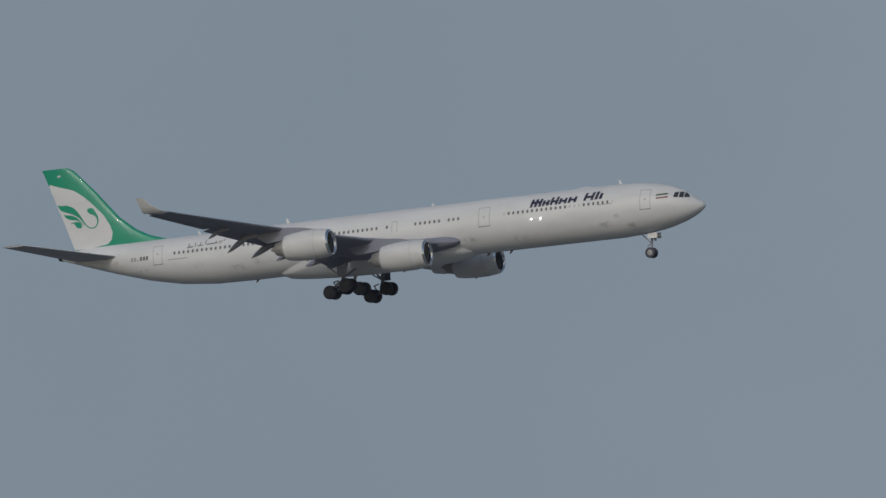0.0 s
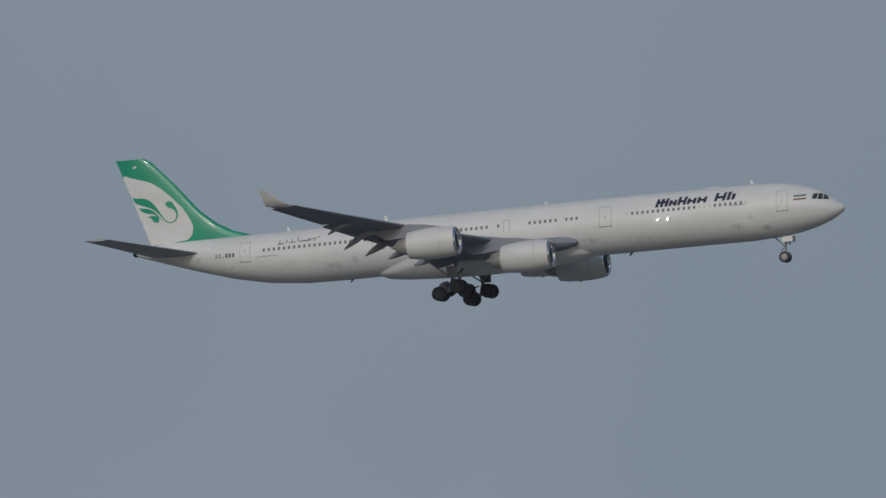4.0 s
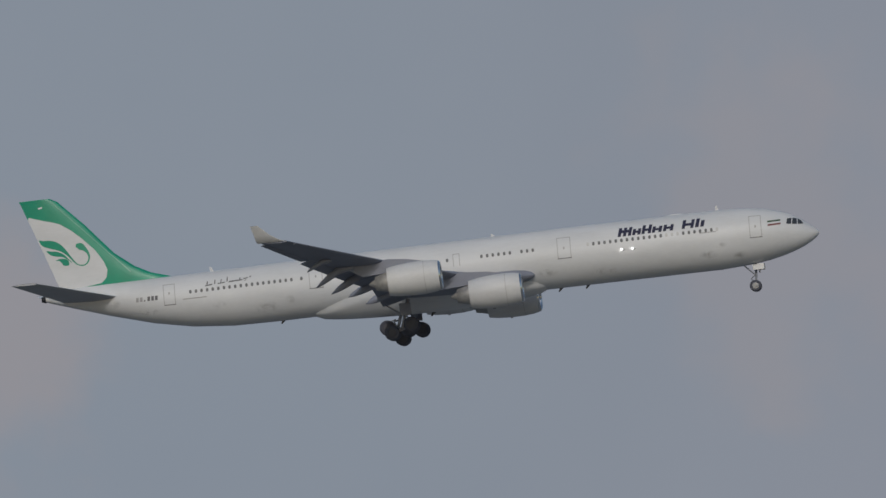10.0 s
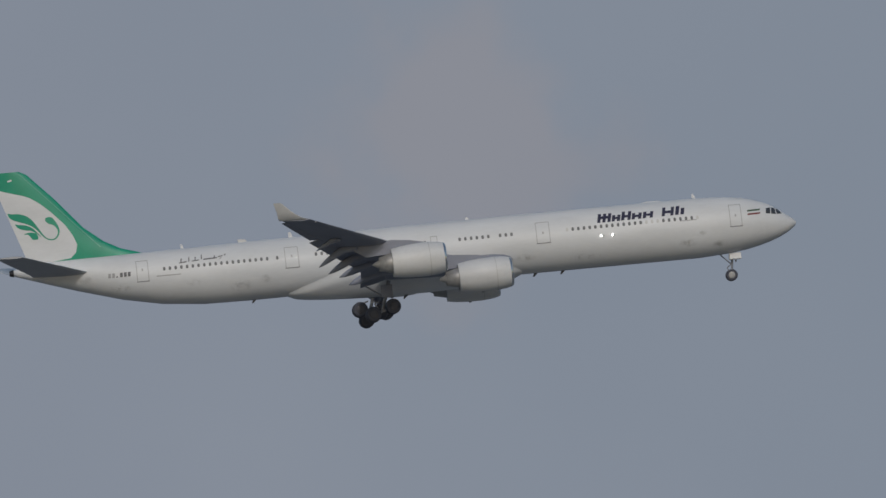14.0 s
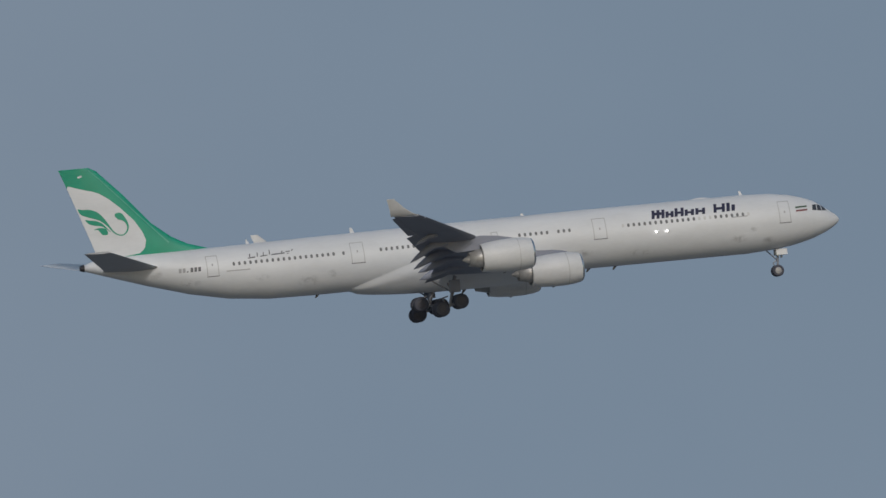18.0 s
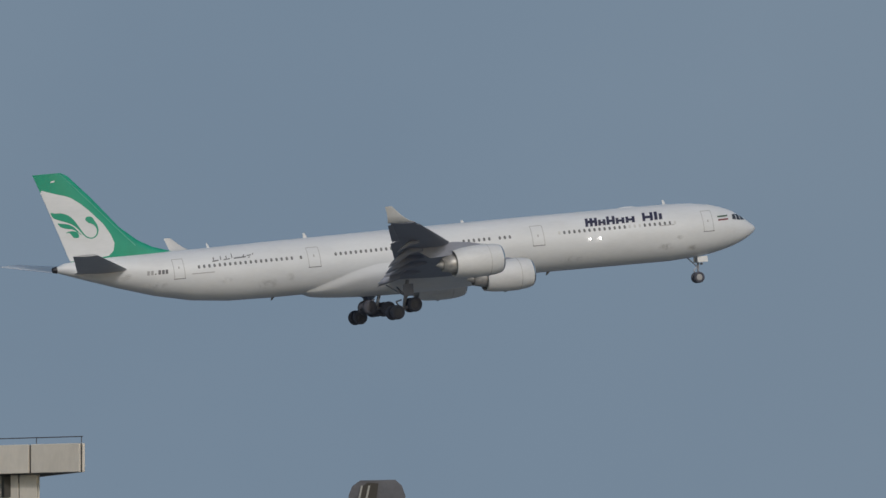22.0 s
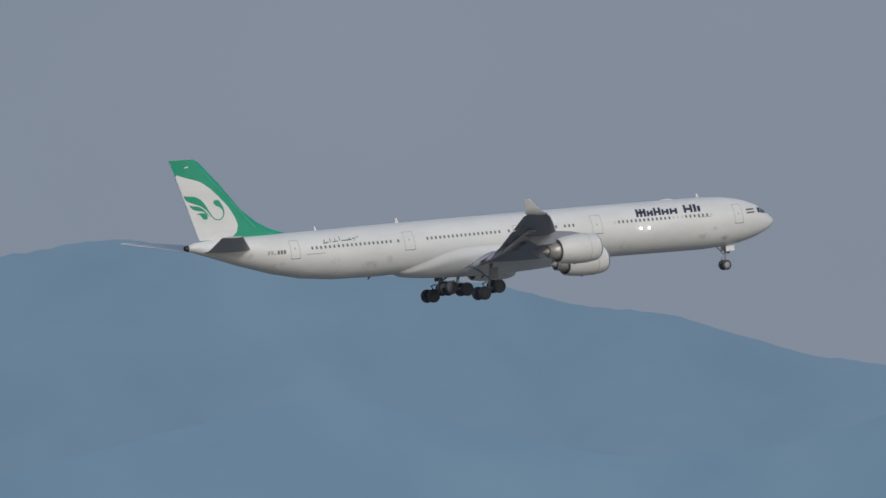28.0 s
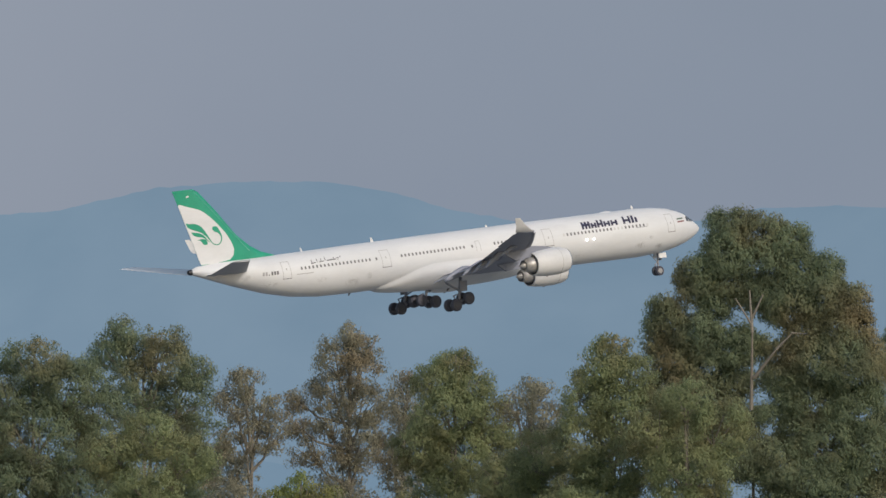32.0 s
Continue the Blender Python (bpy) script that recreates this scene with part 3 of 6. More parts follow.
for x, y, z, sx, sy, sz, mat in ((0.94, -0.1, 13.39, 0.28, 0.14, 0.07, BLACK), (-0.58, -0.2, 13.36, 0.26, 0.12, 0.05, DOME), (-0.98, -0.15, 13.32, 0.3, 0.16, 0.04, DOME)):
    bm = bmesh.new()
    box(bm, pose(x, y, z, 0, -3, 10), sx, sy, sz, 0.015)
    part("driver_box", bm, mat, pole)
for x0, x1, z0, hh, y in ((-0.68, -0.46, 13.34, 0.24, -0.25), (0.16, 0.42, 13.34, 0.3, -0.2), (0.2, 0.4, 13.28, -0.12, -0.2), (-0.5, -0.3, 13.28, -0.1, -0.2)):
    bm = bmesh.new()
    pts = [Vector((x0 + (x1 - x0) * k / 8, y, z0 + hh * math.sin(math.pi * k / 8) ** 0.7 if 0 < k < 8 else z0)) for k in range(9)]
    loft(bm, [[p + Vector((0.009 * math.cos(a), 0.009 * math.sin(a), 0.009 * math.sin(a))) for a in (0, 1.57, 3.14, 4.71)] for p in pts])
    part("cable", bm, BLACK, pole)
for x in (-0.46, 0.3):
    rod("cable", pole, (x, -0.1, 13.34), (x, -0.05, 13.8), 0.008, BLACK, n=5)
bm = bmesh.new()
lathe(bm, [(12.77, 0.1), (12.8, 0.135), (12.84, 0.142), (12.91, 0.135), (12.97, 0.1), (12.99, 0.05)], pose(-0.275, -0.2, 0, 0, -90, 0), 16)
tube(bm, (-0.27, -0.2, 12.95), (-0.05, -0.05, 12.98), 0.04)
eye_box = part("camera_housing", bm, DOME, pole, "pale camera housing", True)
bm = bmesh.new()
bmesh.ops.create_uvsphere(bm, u_segments=16, v_segments=10, radius=0.098, matrix=pose(-0.235, -0.2, 12.7))
part("camera_dome", bm, BLACK, eye_box, "black camera dome", True)

# rooftop plant between the towers
plant = placed("plant_room", "stained cream rooftop plant room with a flat roof", "building", 24.84, 590)
bm = bmesh.new()
prism(bm, [(2.1, 0), (-4.5, 8.6), (-2.8, 13), (4.6, 4)], 0, 25.42)
part("wall", bm, PLANT_WALL, plant)
bm = bmesh.new()
prism(bm, [(2.25, -0.15), (-4.7, 8.7), (-2.8, 13.3), (4.8, 4)], 25.43, 25.56)
part("roof_edge", bm, CREAM, plant)
bm = bmesh.new()
for f in (0.12, 0.3, 0.5, 0.7, 0.88):
    x, y = 2.1 - 6.6 * f, 8.6 * f
    box(bm, pose(x - 0.06, y - 0.06, 24.0, 0, 0, -52), 0.16, 0.1, 2.8)
part("pilaster", bm, STONE, plant)
canopy = placed("roof_shelter", "grey sheet roof shelter beside the plant room", "shelter", 24.84, 590)
bm = bmesh.new()
loft(bm, [[(-7.3, y, 24.7), (-6.6, y, 25.02), (-4.9, y, 25.18), (-4.8, y, 25.08), (-6.6, y, 24.9), (-7.3, y, 24.6)] for y in (-1.5, 2.0)])
part("sheet_roof", bm, DOME, canopy)
bm = bmesh.new()
for x in (-7.0, -5.1):
    for y in (-1.3, 1.8):
        tube(bm, (x, y, 0), (x, y, 24.95), 0.07)
part("post", bm, STEEL, canopy)
pipe = placed("roof_pipe", "rusty brown pipe on rooftop supports", "pipe", 24.84, 590)
for a, b in (((-5.0, 8.2, 25.72), (-0.75, 2.6, 25.7)), ((1.9, -0.4, 25.72), (3.2, -1.0, 25.78))):
    rod("run", pipe, a, b, 0.1, BROWN_PIPE, n=10)
for x, y in ((-4.5, 7.5), (-3.0, 5.6), (-1.5, 3.6), (2.15, -0.52), (2.75, -0.8)):
    bm = bmesh.new()
    box(bm, pose(x, y, 25.45), 0.2, 0.2, 0.55)
    part("support", bm, RUST, pipe)
for x, y, z0, z1, w in ((-4.42, 4.0, 25.2, 25.9, 0.34), (-3.55, 3.4, 25.3, 25.93, 0.3), (2.62, -1.2, 24.6, 25.6, 0.24)):
    v = placed("roof_vent", "rusty box-shaped roof vent", "vent", 24.84, 590, "roof vents")
    bm = bmesh.new()
    box(bm, pose(x, y, (z0 + z1) / 2), w, w, z1 - z0, 0.02)
    part("duct", bm, BROWN_PIPE, v)
    bm = bmesh.new()
    box(bm, pose(x, y, z1), w * 1.2, w * 1.2, 0.07, 0.02)
    part("cap", bm, RUST, v)
for x, y, z in ((-0.62, -0.6, 25.5), (3.2, -1.3, 25.45)):
    v = placed("duct_elbow", "faded teal duct elbow with a grille", "duct", 24.84, 590, "duct elbows")
    bm = bmesh.new()
    tube(bm, (x + 0.1, y, 22.0), (x + 0.1, y, z), 0.2, n=12)
    tube(bm, (x + 0.1, y, z - 0.05), (x - 0.08, y, z + 0.3), 0.2, 0.19, 12)
    part("duct", bm, TEAL, v, "", True)
    bm = bmesh.new()
    lathe(bm, [(-0.2, 0.1), (-0.18, 0.16), (0.1, 0.16), (0.12, 0.1)], Matrix.Translation((x - 0.02, y - 0.1, z + 0.42)) @ pose(0, 0, 0, 0, 0, 70), 14)
    part("cowl", bm, DOME if x < 0 else TEAL, v, "", True)
for x, z0, z1, r in ((2.14, 24.5, 30.0, 0.035), (3.22, 24.5, 30.06, 0.022), (1.23, 25.5, 27.43, 0.014), (-0.72, 25.9, 26.35, 0.014), (-2.35, 25.4, 26.4, 0.01), (4.1, 24.5, 27.0, 0.012)):
    w = placed("whip_antenna", "thin upright whip antenna on the roof", "antenna", 24.84, 590, "whip antennas")
    rod("rod", w, (x, -1.5 if x > 2.4 else 1.0, z0), (x - 0.03, -1.5 if x > 2.4 else 1.0, z1), r, RUST, r * 0.5, 5)
    if x == 2.14:
        rod("cross_arm", w, (2.0, 1.0, 27.46), (2.75, 1.0, 27.5), 0.02, RUST)
        for q in (2.05, 2.55, 2.72):
            bm = bmesh.new()
            lathe(bm, [(0, 0.02), (0.07, 0.06), (0.12, 0.06)], Matrix.Translation((q, 1.0, 27.52)), 8)
            part("cup", bm, RUST, w)
        bm = bmesh.new()
        for k in range(9):
            f, g = k / 9, (k + 1) / 9
            pt = lambda s: Vector((2.72 - 0.36 * s - 0.12 * math.sin(3 * s), 1.0, 27.4 - 1.9 * s))
            tube(bm, pt(f), pt(g), 0.008, n=4)
        part("cable", bm, BLACK, w)

blue_whip = placed("whip_antenna", "tall thin blue whip antenna beside the sign", "antenna", 25.378, 592, "whip antennas")
rod("rod", blue_whip, (0, 0, 24.2), (0, 0, 27.4), 0.04, BLUE_EDGE, 0.03, 6)
rod("tip", blue_whip, (0, 0, 27.4), (-0.02, 0, 30.05), 0.028, BLUE_EDGE, 0.012, 5)

# ---- the long sign building ----
hall = placed("hotel_building", "long rooftop block with tiled parapet walls", "building", 26.81, 600)
TOPZ = 26.84
PL = [(-21.6, 45.6), (-1.145, 2.4), (0.0, 0.0), (3.23, -3.8), (10.12, -9.85)]
BACK = [(9.4, 26), (-12.0, 66)]


def wall_piece(a, b, z0, z1, mat, label="", thick=0.3):
    m, ln = along(a, b)
    bm = bmesh.new()
    box(bm, m @ Matrix.Translation((ln / 2, thick / 2, (z0 + z1) / 2)), ln, thick, z1 - z0)
    return part("wall", bm, mat, hall, label)


def mixp(a, b, f):
    return (a[0] + (b[0] - a[0]) * f, a[1] + (b[1] - a[1]) * f)


# strip-tiled wall with a long opening under the parapet
A, B = PL[0], PL[1]
f0, f1 = 0.63, 0.807
w1 = wall_piece(A, B, 25.75, TOPZ, STONE, "grey wall in narrow horizontal tile strips")
wl = wall_piece(A, mixp(A, B, f0), 0, 25.75, STONE)
wr = wall_piece(mixp(A, B, f1), B, 0, 25.75, STONE)
wall_piece(mixp(A, B, f0), mixp(A, B, f1), 0, 23.6, STONE)
for parent, a, b, z0, z1 in ((w1, A, B, 25.77, TOPZ), (wl, A, mixp(A, B, f0), 23.8, 25.75), (wr, mixp(A, B, f1), B, 23.8, 25.75)):
    m, ln = along(a, b)
    z = z1
    while z > z0 + 0.06:
        bm = bmesh.new()
        box(bm, m @ Matrix.Translation((ln / 2, -0.012, z - 0.07)), ln, 0.03, 0.118, 0.008)
        part("tile_strip", bm, STRIP_TILE, parent)
        z -= 0.135
for f in (0.265, 0.587):
    x, y = mixp(A, B, f)
    bm = bmesh.new()
    box(bm, pose(x, y - 0.15, 12.5, 0, 0, -64), 0.32, 0.34, 26.4 if f > 0.5 else 25.2)
    part("pier", bm, STONE, hall)
m, ln = along(mixp(A, B, f0), mixp(A, B, f1))
for k, hh in ((0.25, 0.3), (0.42, 0.5), (0.6, 0.35), (0.75, 0.6), (0.9, 0.4)):
    p = m @ Vector((ln * k, 1.5, 24.4))
    rod("pipe_stub", hall, p, p + Vector((0, 0, hh)), 0.06, POLE)
# faces away from the sun: the bluish shade is in the tile colour
ret = wall_piece(PL[1], PL[2], 0, TOPZ, PALE_WALL, "narrow tiled wall return, blue-grey for its shade")
m, ln = along(PL[1], PL[2])
for k in range(20):
    bm = bmesh.new()
    box(bm, m @ Matrix.Translation((ln / 2, -0.012, TOPZ - 0.076 - 0.152 * k)), ln - 0.02, 0.03, 0.13, 0.006)
    part("tile_strip", bm, RETURN, ret)
# lintel over the opening
m, ln = along(mixp(A, B, f0), mixp(A, B, f1))
bm = bmesh.new()
box(bm, m @ Matrix.Translation((ln / 2, 0.1, 25.66)), ln + 0.4, 0.42, 0.17)
part("lintel", bm, RUST, hall, "dark lintel over the opening")
wall_piece((10.03, -9.3), BACK[0], 0, TOPZ, STONE)
wall_piece(BACK[0], BACK[1], 0, TOPZ, STONE)
wall_piece(BACK[1], A, 0, TOPZ, STONE)
bm = bmesh.new()
prism(bm, [(p[0] * 0.97, p[1] + 0.6) for p in PL] + [(BACK[0][0] - 0.5, BACK[0][1] - 0.5), BACK[1]], 24.3, 24.5)
part("roof_deck", bm, STONE, hall)


def tiled(a, b, z0, z1, wall_mat, tile_mat, label, pick, thick=0.3):
    """A wall faced with small square tiles; pick says which are built one by one."""
    w = wall_piece(a, b, 0, z1, wall_mat, label, thick)
    m, ln = along(a, b)
    tw, th = 0.215, 0.152
    nx, nz = int(ln / tw), int((z1 - z0) / th)
    tw = ln / nx
    bm0 = None
    vs, fs = [], []
    for j in range(nz):
        for i in range(nx):
            c = Vector(((i + 0.5) * tw, -0.012, z1 - (j + 0.5) * th))
            if pick(i, j, nx):
                if bm0 is None:
                    bm0 = bmesh.new()
                    box(bm0, Matrix.Identity(4), tw - 0.034, 0.03, th - 0.024, 0.006)
                    bm0 = part("tile", bm0, tile_mat, w)
                    bm0.matrix_basis = m @ Matrix.Translation(c)
                else:
                    share(bm0, m @ Matrix.Translation(c), w)
            else:
                hx, hz = (tw - 0.034) / 2, (th - 0.024) / 2
                base = len(vs)
                vs += [m @ (c + Vector((sx * hx, sy * 0.014, sz * hz))) for sy in (-1, 1) for sx, sz in ((-1, -1), (1, -1), (1, 1), (-1, 1))]
                fs += [tuple(base + q for q in f) for f in ((0, 1, 2, 3), (0, 4, 5, 1), (1, 5, 6, 2), (2, 6, 7, 3), (3, 7, 4, 0))]
    if vs:
        tagged(finish("tile_field", vs, fs, tile_mat, w), kind="stuff")


tiled(PL[2], mixp(PL[2], PL[3], 0.985), 23.6, TOPZ, PALE_WALL, PALE_TILE, "pale grey square-tiled wall", lambda i, j, n: False)
tiled(PL[3], PL[4], 23.6, TOPZ, BEIGE_WALL, BEIGE_TILE, "beige square-tiled wall", lambda i, j, n: i >= n - 20 and j < 15, 0.05)

# roof-edge rail
rail = placed("roof_rail", "low thin metal rail along the roof edge", "rail", 26.81, 600)
post = None
for a, b in zip(PL, PL[1:]):
    m, ln = along(a, b)
    last = b == PL[-1]
    ln -= 0.85 if last else 0.0
    k = max(1, round(ln / 1.6))
    for i in range(k + 1):
        p = m @ Vector((ln * i / k, 0.2, TOPZ - 0.02))
        if post is None:
            post = rod("rail_post", rail, (0, 0, 0), (0, 0, 0.36), 0.012, STEEL, n=4)
            post.location = p
        else:
            share(post, Matrix.Translation(p), rail)
    for h, h1 in ((0.2, 0.3 if last else 0.2), (0.34, 0.36 if last else 0.34)):
        rod("rail_bar", rail, m @ Vector((0, 0.2, TOPZ + h)), m @ Vector((ln, 0.2, TOPZ + h1)), 0.012, STEEL, n=4)

# dish mast on the roof corner
dm = placed("dish_mast", "slim mast with two ivory dish drums", "mast", 26.81, 600)
dm.matrix_basis = ground_frame(26.81, 604.2) @ Matrix.Translation((0, 0, 0.17))
rod("pole", dm, (-1.62, 0.6, TOPZ - 1.0), (-1.69, 0.6, 30.9), 0.05, RUST, 0.035, 6)
rod("whip", dm, (-1.69, 0.6, 30.9), (-1.75, 0.6, 33.5), 0.025, RUST, 0.01, 5)
for z, w in ((30.85, 0.4), (29.0, 0.5)):
    rod("cross_arm", dm, (-1.69 - w, 0.6, z), (-1.69 + w, 0.6, z + 0.02), 0.028, RUST)
for x, z in ((-1.99, 30.86), (-1.3, 30.9), (-2.15, 29.05), (-1.85, 29.1)):
    bm = bmesh.new()
    box(bm, pose(x, 0.6, z + 0.06), 0.07, 0.07, 0.14)
    part("clamp", bm, RUST, dm)
rod("thin_whip", dm, (-2.18, 0.7, 29.1), (-2.2, 0.7, 30.2), 0.012, POLE, 0.008, 4)
for x, y, z, r, ln, tz in ((-1.64, 0.1, 28.35, 0.48, 0.42, 108), (-2.35, 0.5, 27.72, 0.42, 0.3, 15), (-1.3, 0.7, 27.9, 0.3, 0.5, 150)):
    bm = bmesh.new()
    m = pose(x, y, z, 0, 0, -tz)
    lathe(bm, [(0.02 * r, r * 0.3), (0.0, r * 0.92), (-0.03, r), (-ln, r), (-ln - 0.12, r * 0.5), (-ln - 0.16, r * 0.1)], m, 24)
    part("dish_drum", bm, DISH if r > 0.45 else DISH_GREY, dm, "ivory drum-shaped dish antenna", True)
for x, y in ((-2.2, -0.2), (-1.1, -0.2), (-1.65, 1.5)):
    rod("leg", dm, (-1.65, 0.6, 27.9), (x, y, TOPZ - 0.1), 0.045, RUST)
rl = placed("obstruction_lamp", "red obstruction lamp on a short roof stand", "lamp", 26.81, 600)
rod("stand", rl, (0.22, 0.3, TOPZ - 0.3), (0.22, 0.3, 27.25), 0.05, ORANGE)
bm = bmesh.new()
lathe(bm, [(27.2, 0.11), (27.3, 0.12), (27.5, 0.11), (27.58, 0.05)], pose(0.22, 0.3, 0, 0, -90, 0), 12)
part("lamp_glass", bm, BEACON, rl, "red lamp glass", True)

# ---- roof sign: open steel characters seen from behind, as plain bars ----
S1 = [(0, 0, 0.2, 1), (0.82, 0, 1, 1), (0.2, 0.86, 0.82, 1), (0.2, 0.66, 0.82, 0.78), (0.2, 0.44, 0.82, 0.56), (0.28, 0.2, 0.5, 0.44), (0.56, 0.14, 0.76, 0.44), (0.2, 0.05, 0.4, 0.18), (0.56, 0, 0.82, 0.1)]
S2 = [[(0, 0.74), (0.16, 0.74), (0.25, 0.2), (0.1, 0.2)], (0.24, 0, 0.43, 0.98), (0.53, 0, 0.73, 1), [(0.82, 0.78), (1, 0.78), (0.95, 0.28), (0.83, 0.28)], (0.12, 0.19, 0.28, 0.25), (0.72, 0.23, 0.9, 0.28), (0.05, 0.87, 0.88, 0.9)]
S3 = [(0, 0.77, 1, 0.93), (0.35, 0.93, 0.58, 1), [(0.14, 0.57), (0.37, 0.57), (0.33, 0.74), (0.14, 0.74)], [(0.62, 0.57), (0.86, 0.57), (0.84, 0.77), (0.64, 0.77)], (0.02, 0.42, 0.95, 0.58), (0.75, 0, 0.93, 0.42)]
S4 = [[(0, 0.82), (0, 0.93), (0.92, 0.9), (0.92, 0.8)], [(0.46, 0.91), (0.5, 1), (0.68, 1), (0.78, 0.9)], [(0.03, 0.83), (0.26, 0.83), (0.45, 0.63), (0.4, 0.5), (0.18, 0.56)], [(0.66, 0.8), (0.95, 0.8), (0.9, 0.7), (0.7, 0.5), (0.38, 0.52), (0.44, 0.64)], (0.86, 0.7, 1, 0.81),
      (0, 0.38, 1, 0.51), (0.08, 0.22, 0.98, 0.34), [(0.08, 0), (0.24, 0), (0.28, 0.24), (0.08, 0.24)], [(0.56, 0.02), (0.86, 0.02), (0.72, 0.24), (0.47, 0.24)]]
S5 = [(0, 0.79, 1, 0.94), (0.34, 0.94, 0.56, 1), (0.2, 0.67, 0.41, 0.77), (0.6, 0.67, 0.82, 0.77), (0.1, 0.55, 0.94, 0.67), (0.1, 0, 0.24, 0.56), (0.83, 0, 1, 0.72), (0.36, 0.44, 0.44, 0.54), (0.54, 0.46, 0.64, 0.54), (0.34, 0.36, 0.74, 0.44), (0.42, 0.24, 0.66, 0.37), (0.34, 0.02, 0.48, 0.26), (0.6, 0.02, 0.74, 0.26), (0.34, 0.02, 0.74, 0.09)]
S6 = [(0, 0.85, 0.86, 1), [(0.03, 0.86), (0.24, 0.86), (0.34, 0.72), (0.56, 0.64), (0.56, 0.5), (0.36, 0.5), (0.3, 0.64)], (0.05, 0.38, 1, 0.53), (0.38, 0, 0.58, 0.39)]
S7 = [(0, 0.156, 0.2, 0.91), (0.77, 0.156, 1, 0.93), (0.2, 0.755, 0.77, 0.92), (0.2, 0.46, 0.77, 0.58), (0.2, 0.156, 0.77, 0.275), (0.37, 0.275, 0.58, 0.46), (0.37, 0.58, 0.58, 0.755), (0.36, 0.92, 0.53, 1.0), (0, 0, 0.17, 0.14), (0.45, 0, 0.66, 0.156)]
S8 = [(0.02, 0.82, 0.68, 0.94), (0.22, 0.94, 0.42, 0.98), (0.76, 0, 0.92, 1), (0.9, 0.7, 0.98, 0.83), (0.02, 0.64, 0.76, 0.735), (0.03, 0.73, 0.12, 0.82), (0.15, 0.73, 0.28, 0.82), (0.45, 0.73, 0.6, 0.82), (0.08, 0, 0.24, 0.64), (0.24, 0.47, 0.72, 0.6), (0.3, 0.33, 0.72, 0.43), (0.24, 0.2, 0.5, 0.3), (0.3, 0.02, 0.48, 0.18), (0.56, 0, 0.7, 0.17)]
S9 = [(0, 0.81, 0.62, 0.92), (0.2, 0.92, 0.37, 1), (0.54, 0.9, 0.86, 1), [(0.72, 0.62), (0.9, 0.62), (0.87, 0.92), (0.72, 0.92)], (0.07, 0.64, 0.24, 0.82), [(0.26, 0.64), (0.4, 0.82), (0.54, 0.82), (0.64, 0.64), (0.52, 0.64), (0.46, 0.75), (0.38, 0.64)], (0.04, 0.54, 0.84, 0.64), (0.04, 0.37, 0.82, 0.47), (0.82, 0.04, 0.98, 0.55), (0.16, 0, 0.32, 0.37), (0.32, 0.2, 0.55, 0.3), (0.6, 0.06, 0.76, 0.36)]
SPOTS = [(-17.51, 1.75, 2.97), (-13.72, 1.83, 2.87), (-10.42, 1.65, 2.72), (-7.24, 1.6, 2.78), (-4.31, 1.57, 2.72), (-1.23, 1.41, 2.73), (1.36, 1.3, 2.86), (3.98, 1.25, 3.11), (6.23, 1.48, 3.17)]
wall_y = lambda x: interp(x, [p[0] for p in PL], [p[1] for p in PL])
for bars_list, (ox, ww, hh) in zip((S1, S2, S3, S4, S5, S6, S7, S8, S9), SPOTS):
    # each stands along the roof edge, a little behind it
    s = placed("sign_letter", "dark weathered steel sign character on a braced frame", "sign", 26.81, 600, "rooftop sign characters")
    on = lambda f, back, z: Vector((ox + f * ww, wall_y(ox + f * ww) + 0.5 + back, z))
    for shape in bars_list:
        if len(shape) == 4 and not isinstance(shape, list):
            x0, z0, x1, z1 = shape
            shape = ((x0, z0), (x1, z0), (x1, z1), (x0, z1))
        bm = bmesh.new()
        pts = [on(x, 0, TOPZ - (0.0 if z > 0 else 0.3) + z * hh) for x, z in shape]
        loft(bm, [[p + Vector((-0.04, -0.06, 0)) for p in pts], [p + Vector((0.05, 0.08, 0)) for p in pts]])
        part("stroke", bm, RUST, s)
    if ox > 3.9:
        for z0, z1, x in ((0.05, 0.55, 0.99), (0.62, 0.95, 0.93)):
            bm = bmesh.new()
            box(bm, Matrix.Translation(on(x, 0.0, TOPZ + (z0 + z1) / 2 * hh)), 0.05, 0.3, (z1 - z0) * hh)
            part("edge_trim", bm, BLUE_EDGE, s, "blue edge strip")
    for x in (0.06, 0.9):
        rod("post", s, on(x, 0.1, 24.5), on(x, -0.25, TOPZ + hh * 0.9), 0.035, STEEL, n=5)
    for z in (0.33, 0.62, 0.88):
        rod("rung", s, on(0, -0.25, TOPZ + z * hh), on(1, -0.25, TOPZ + z * hh), 0.025, STEEL, n=5)
    rod("brace", s, on(-0.95, -0.2, TOPZ - 0.05), on(0.04, -0.25, TOPZ + 0.73 * hh), 0.034, STEEL, n=5)
    rod("brace", s, on(0.05, -0.35, TOPZ - 0.05), on(0.85, -0.35, TOPZ + 0.72 * hh), 0.034, STEEL, n=5)
    rod("brace", s, on(-0.42, -0.2, TOPZ + 0.32 * hh), on(0, -0.25, TOPZ + 0.33 * hh), 0.028, STEEL, n=5)
    rod("brace", s, on(-0.42, -0.2, TOPZ + 0.32 * hh), on(0.1, -0.2, TOPZ - 0.05), 0.034, RUST, n=5)
    rod("brace", s, on(0.5, -0.35, TOPZ + 0.33 * hh), on(0.95, -0.3, TOPZ - 0.05), 0.028, STEEL, n=5)

# ---- open beam frame beside the tiled block ----
perg = placed("roof_pergola", "curved pale beam on round-edged columns, open to the sky", "pergola", 28.06, 620)
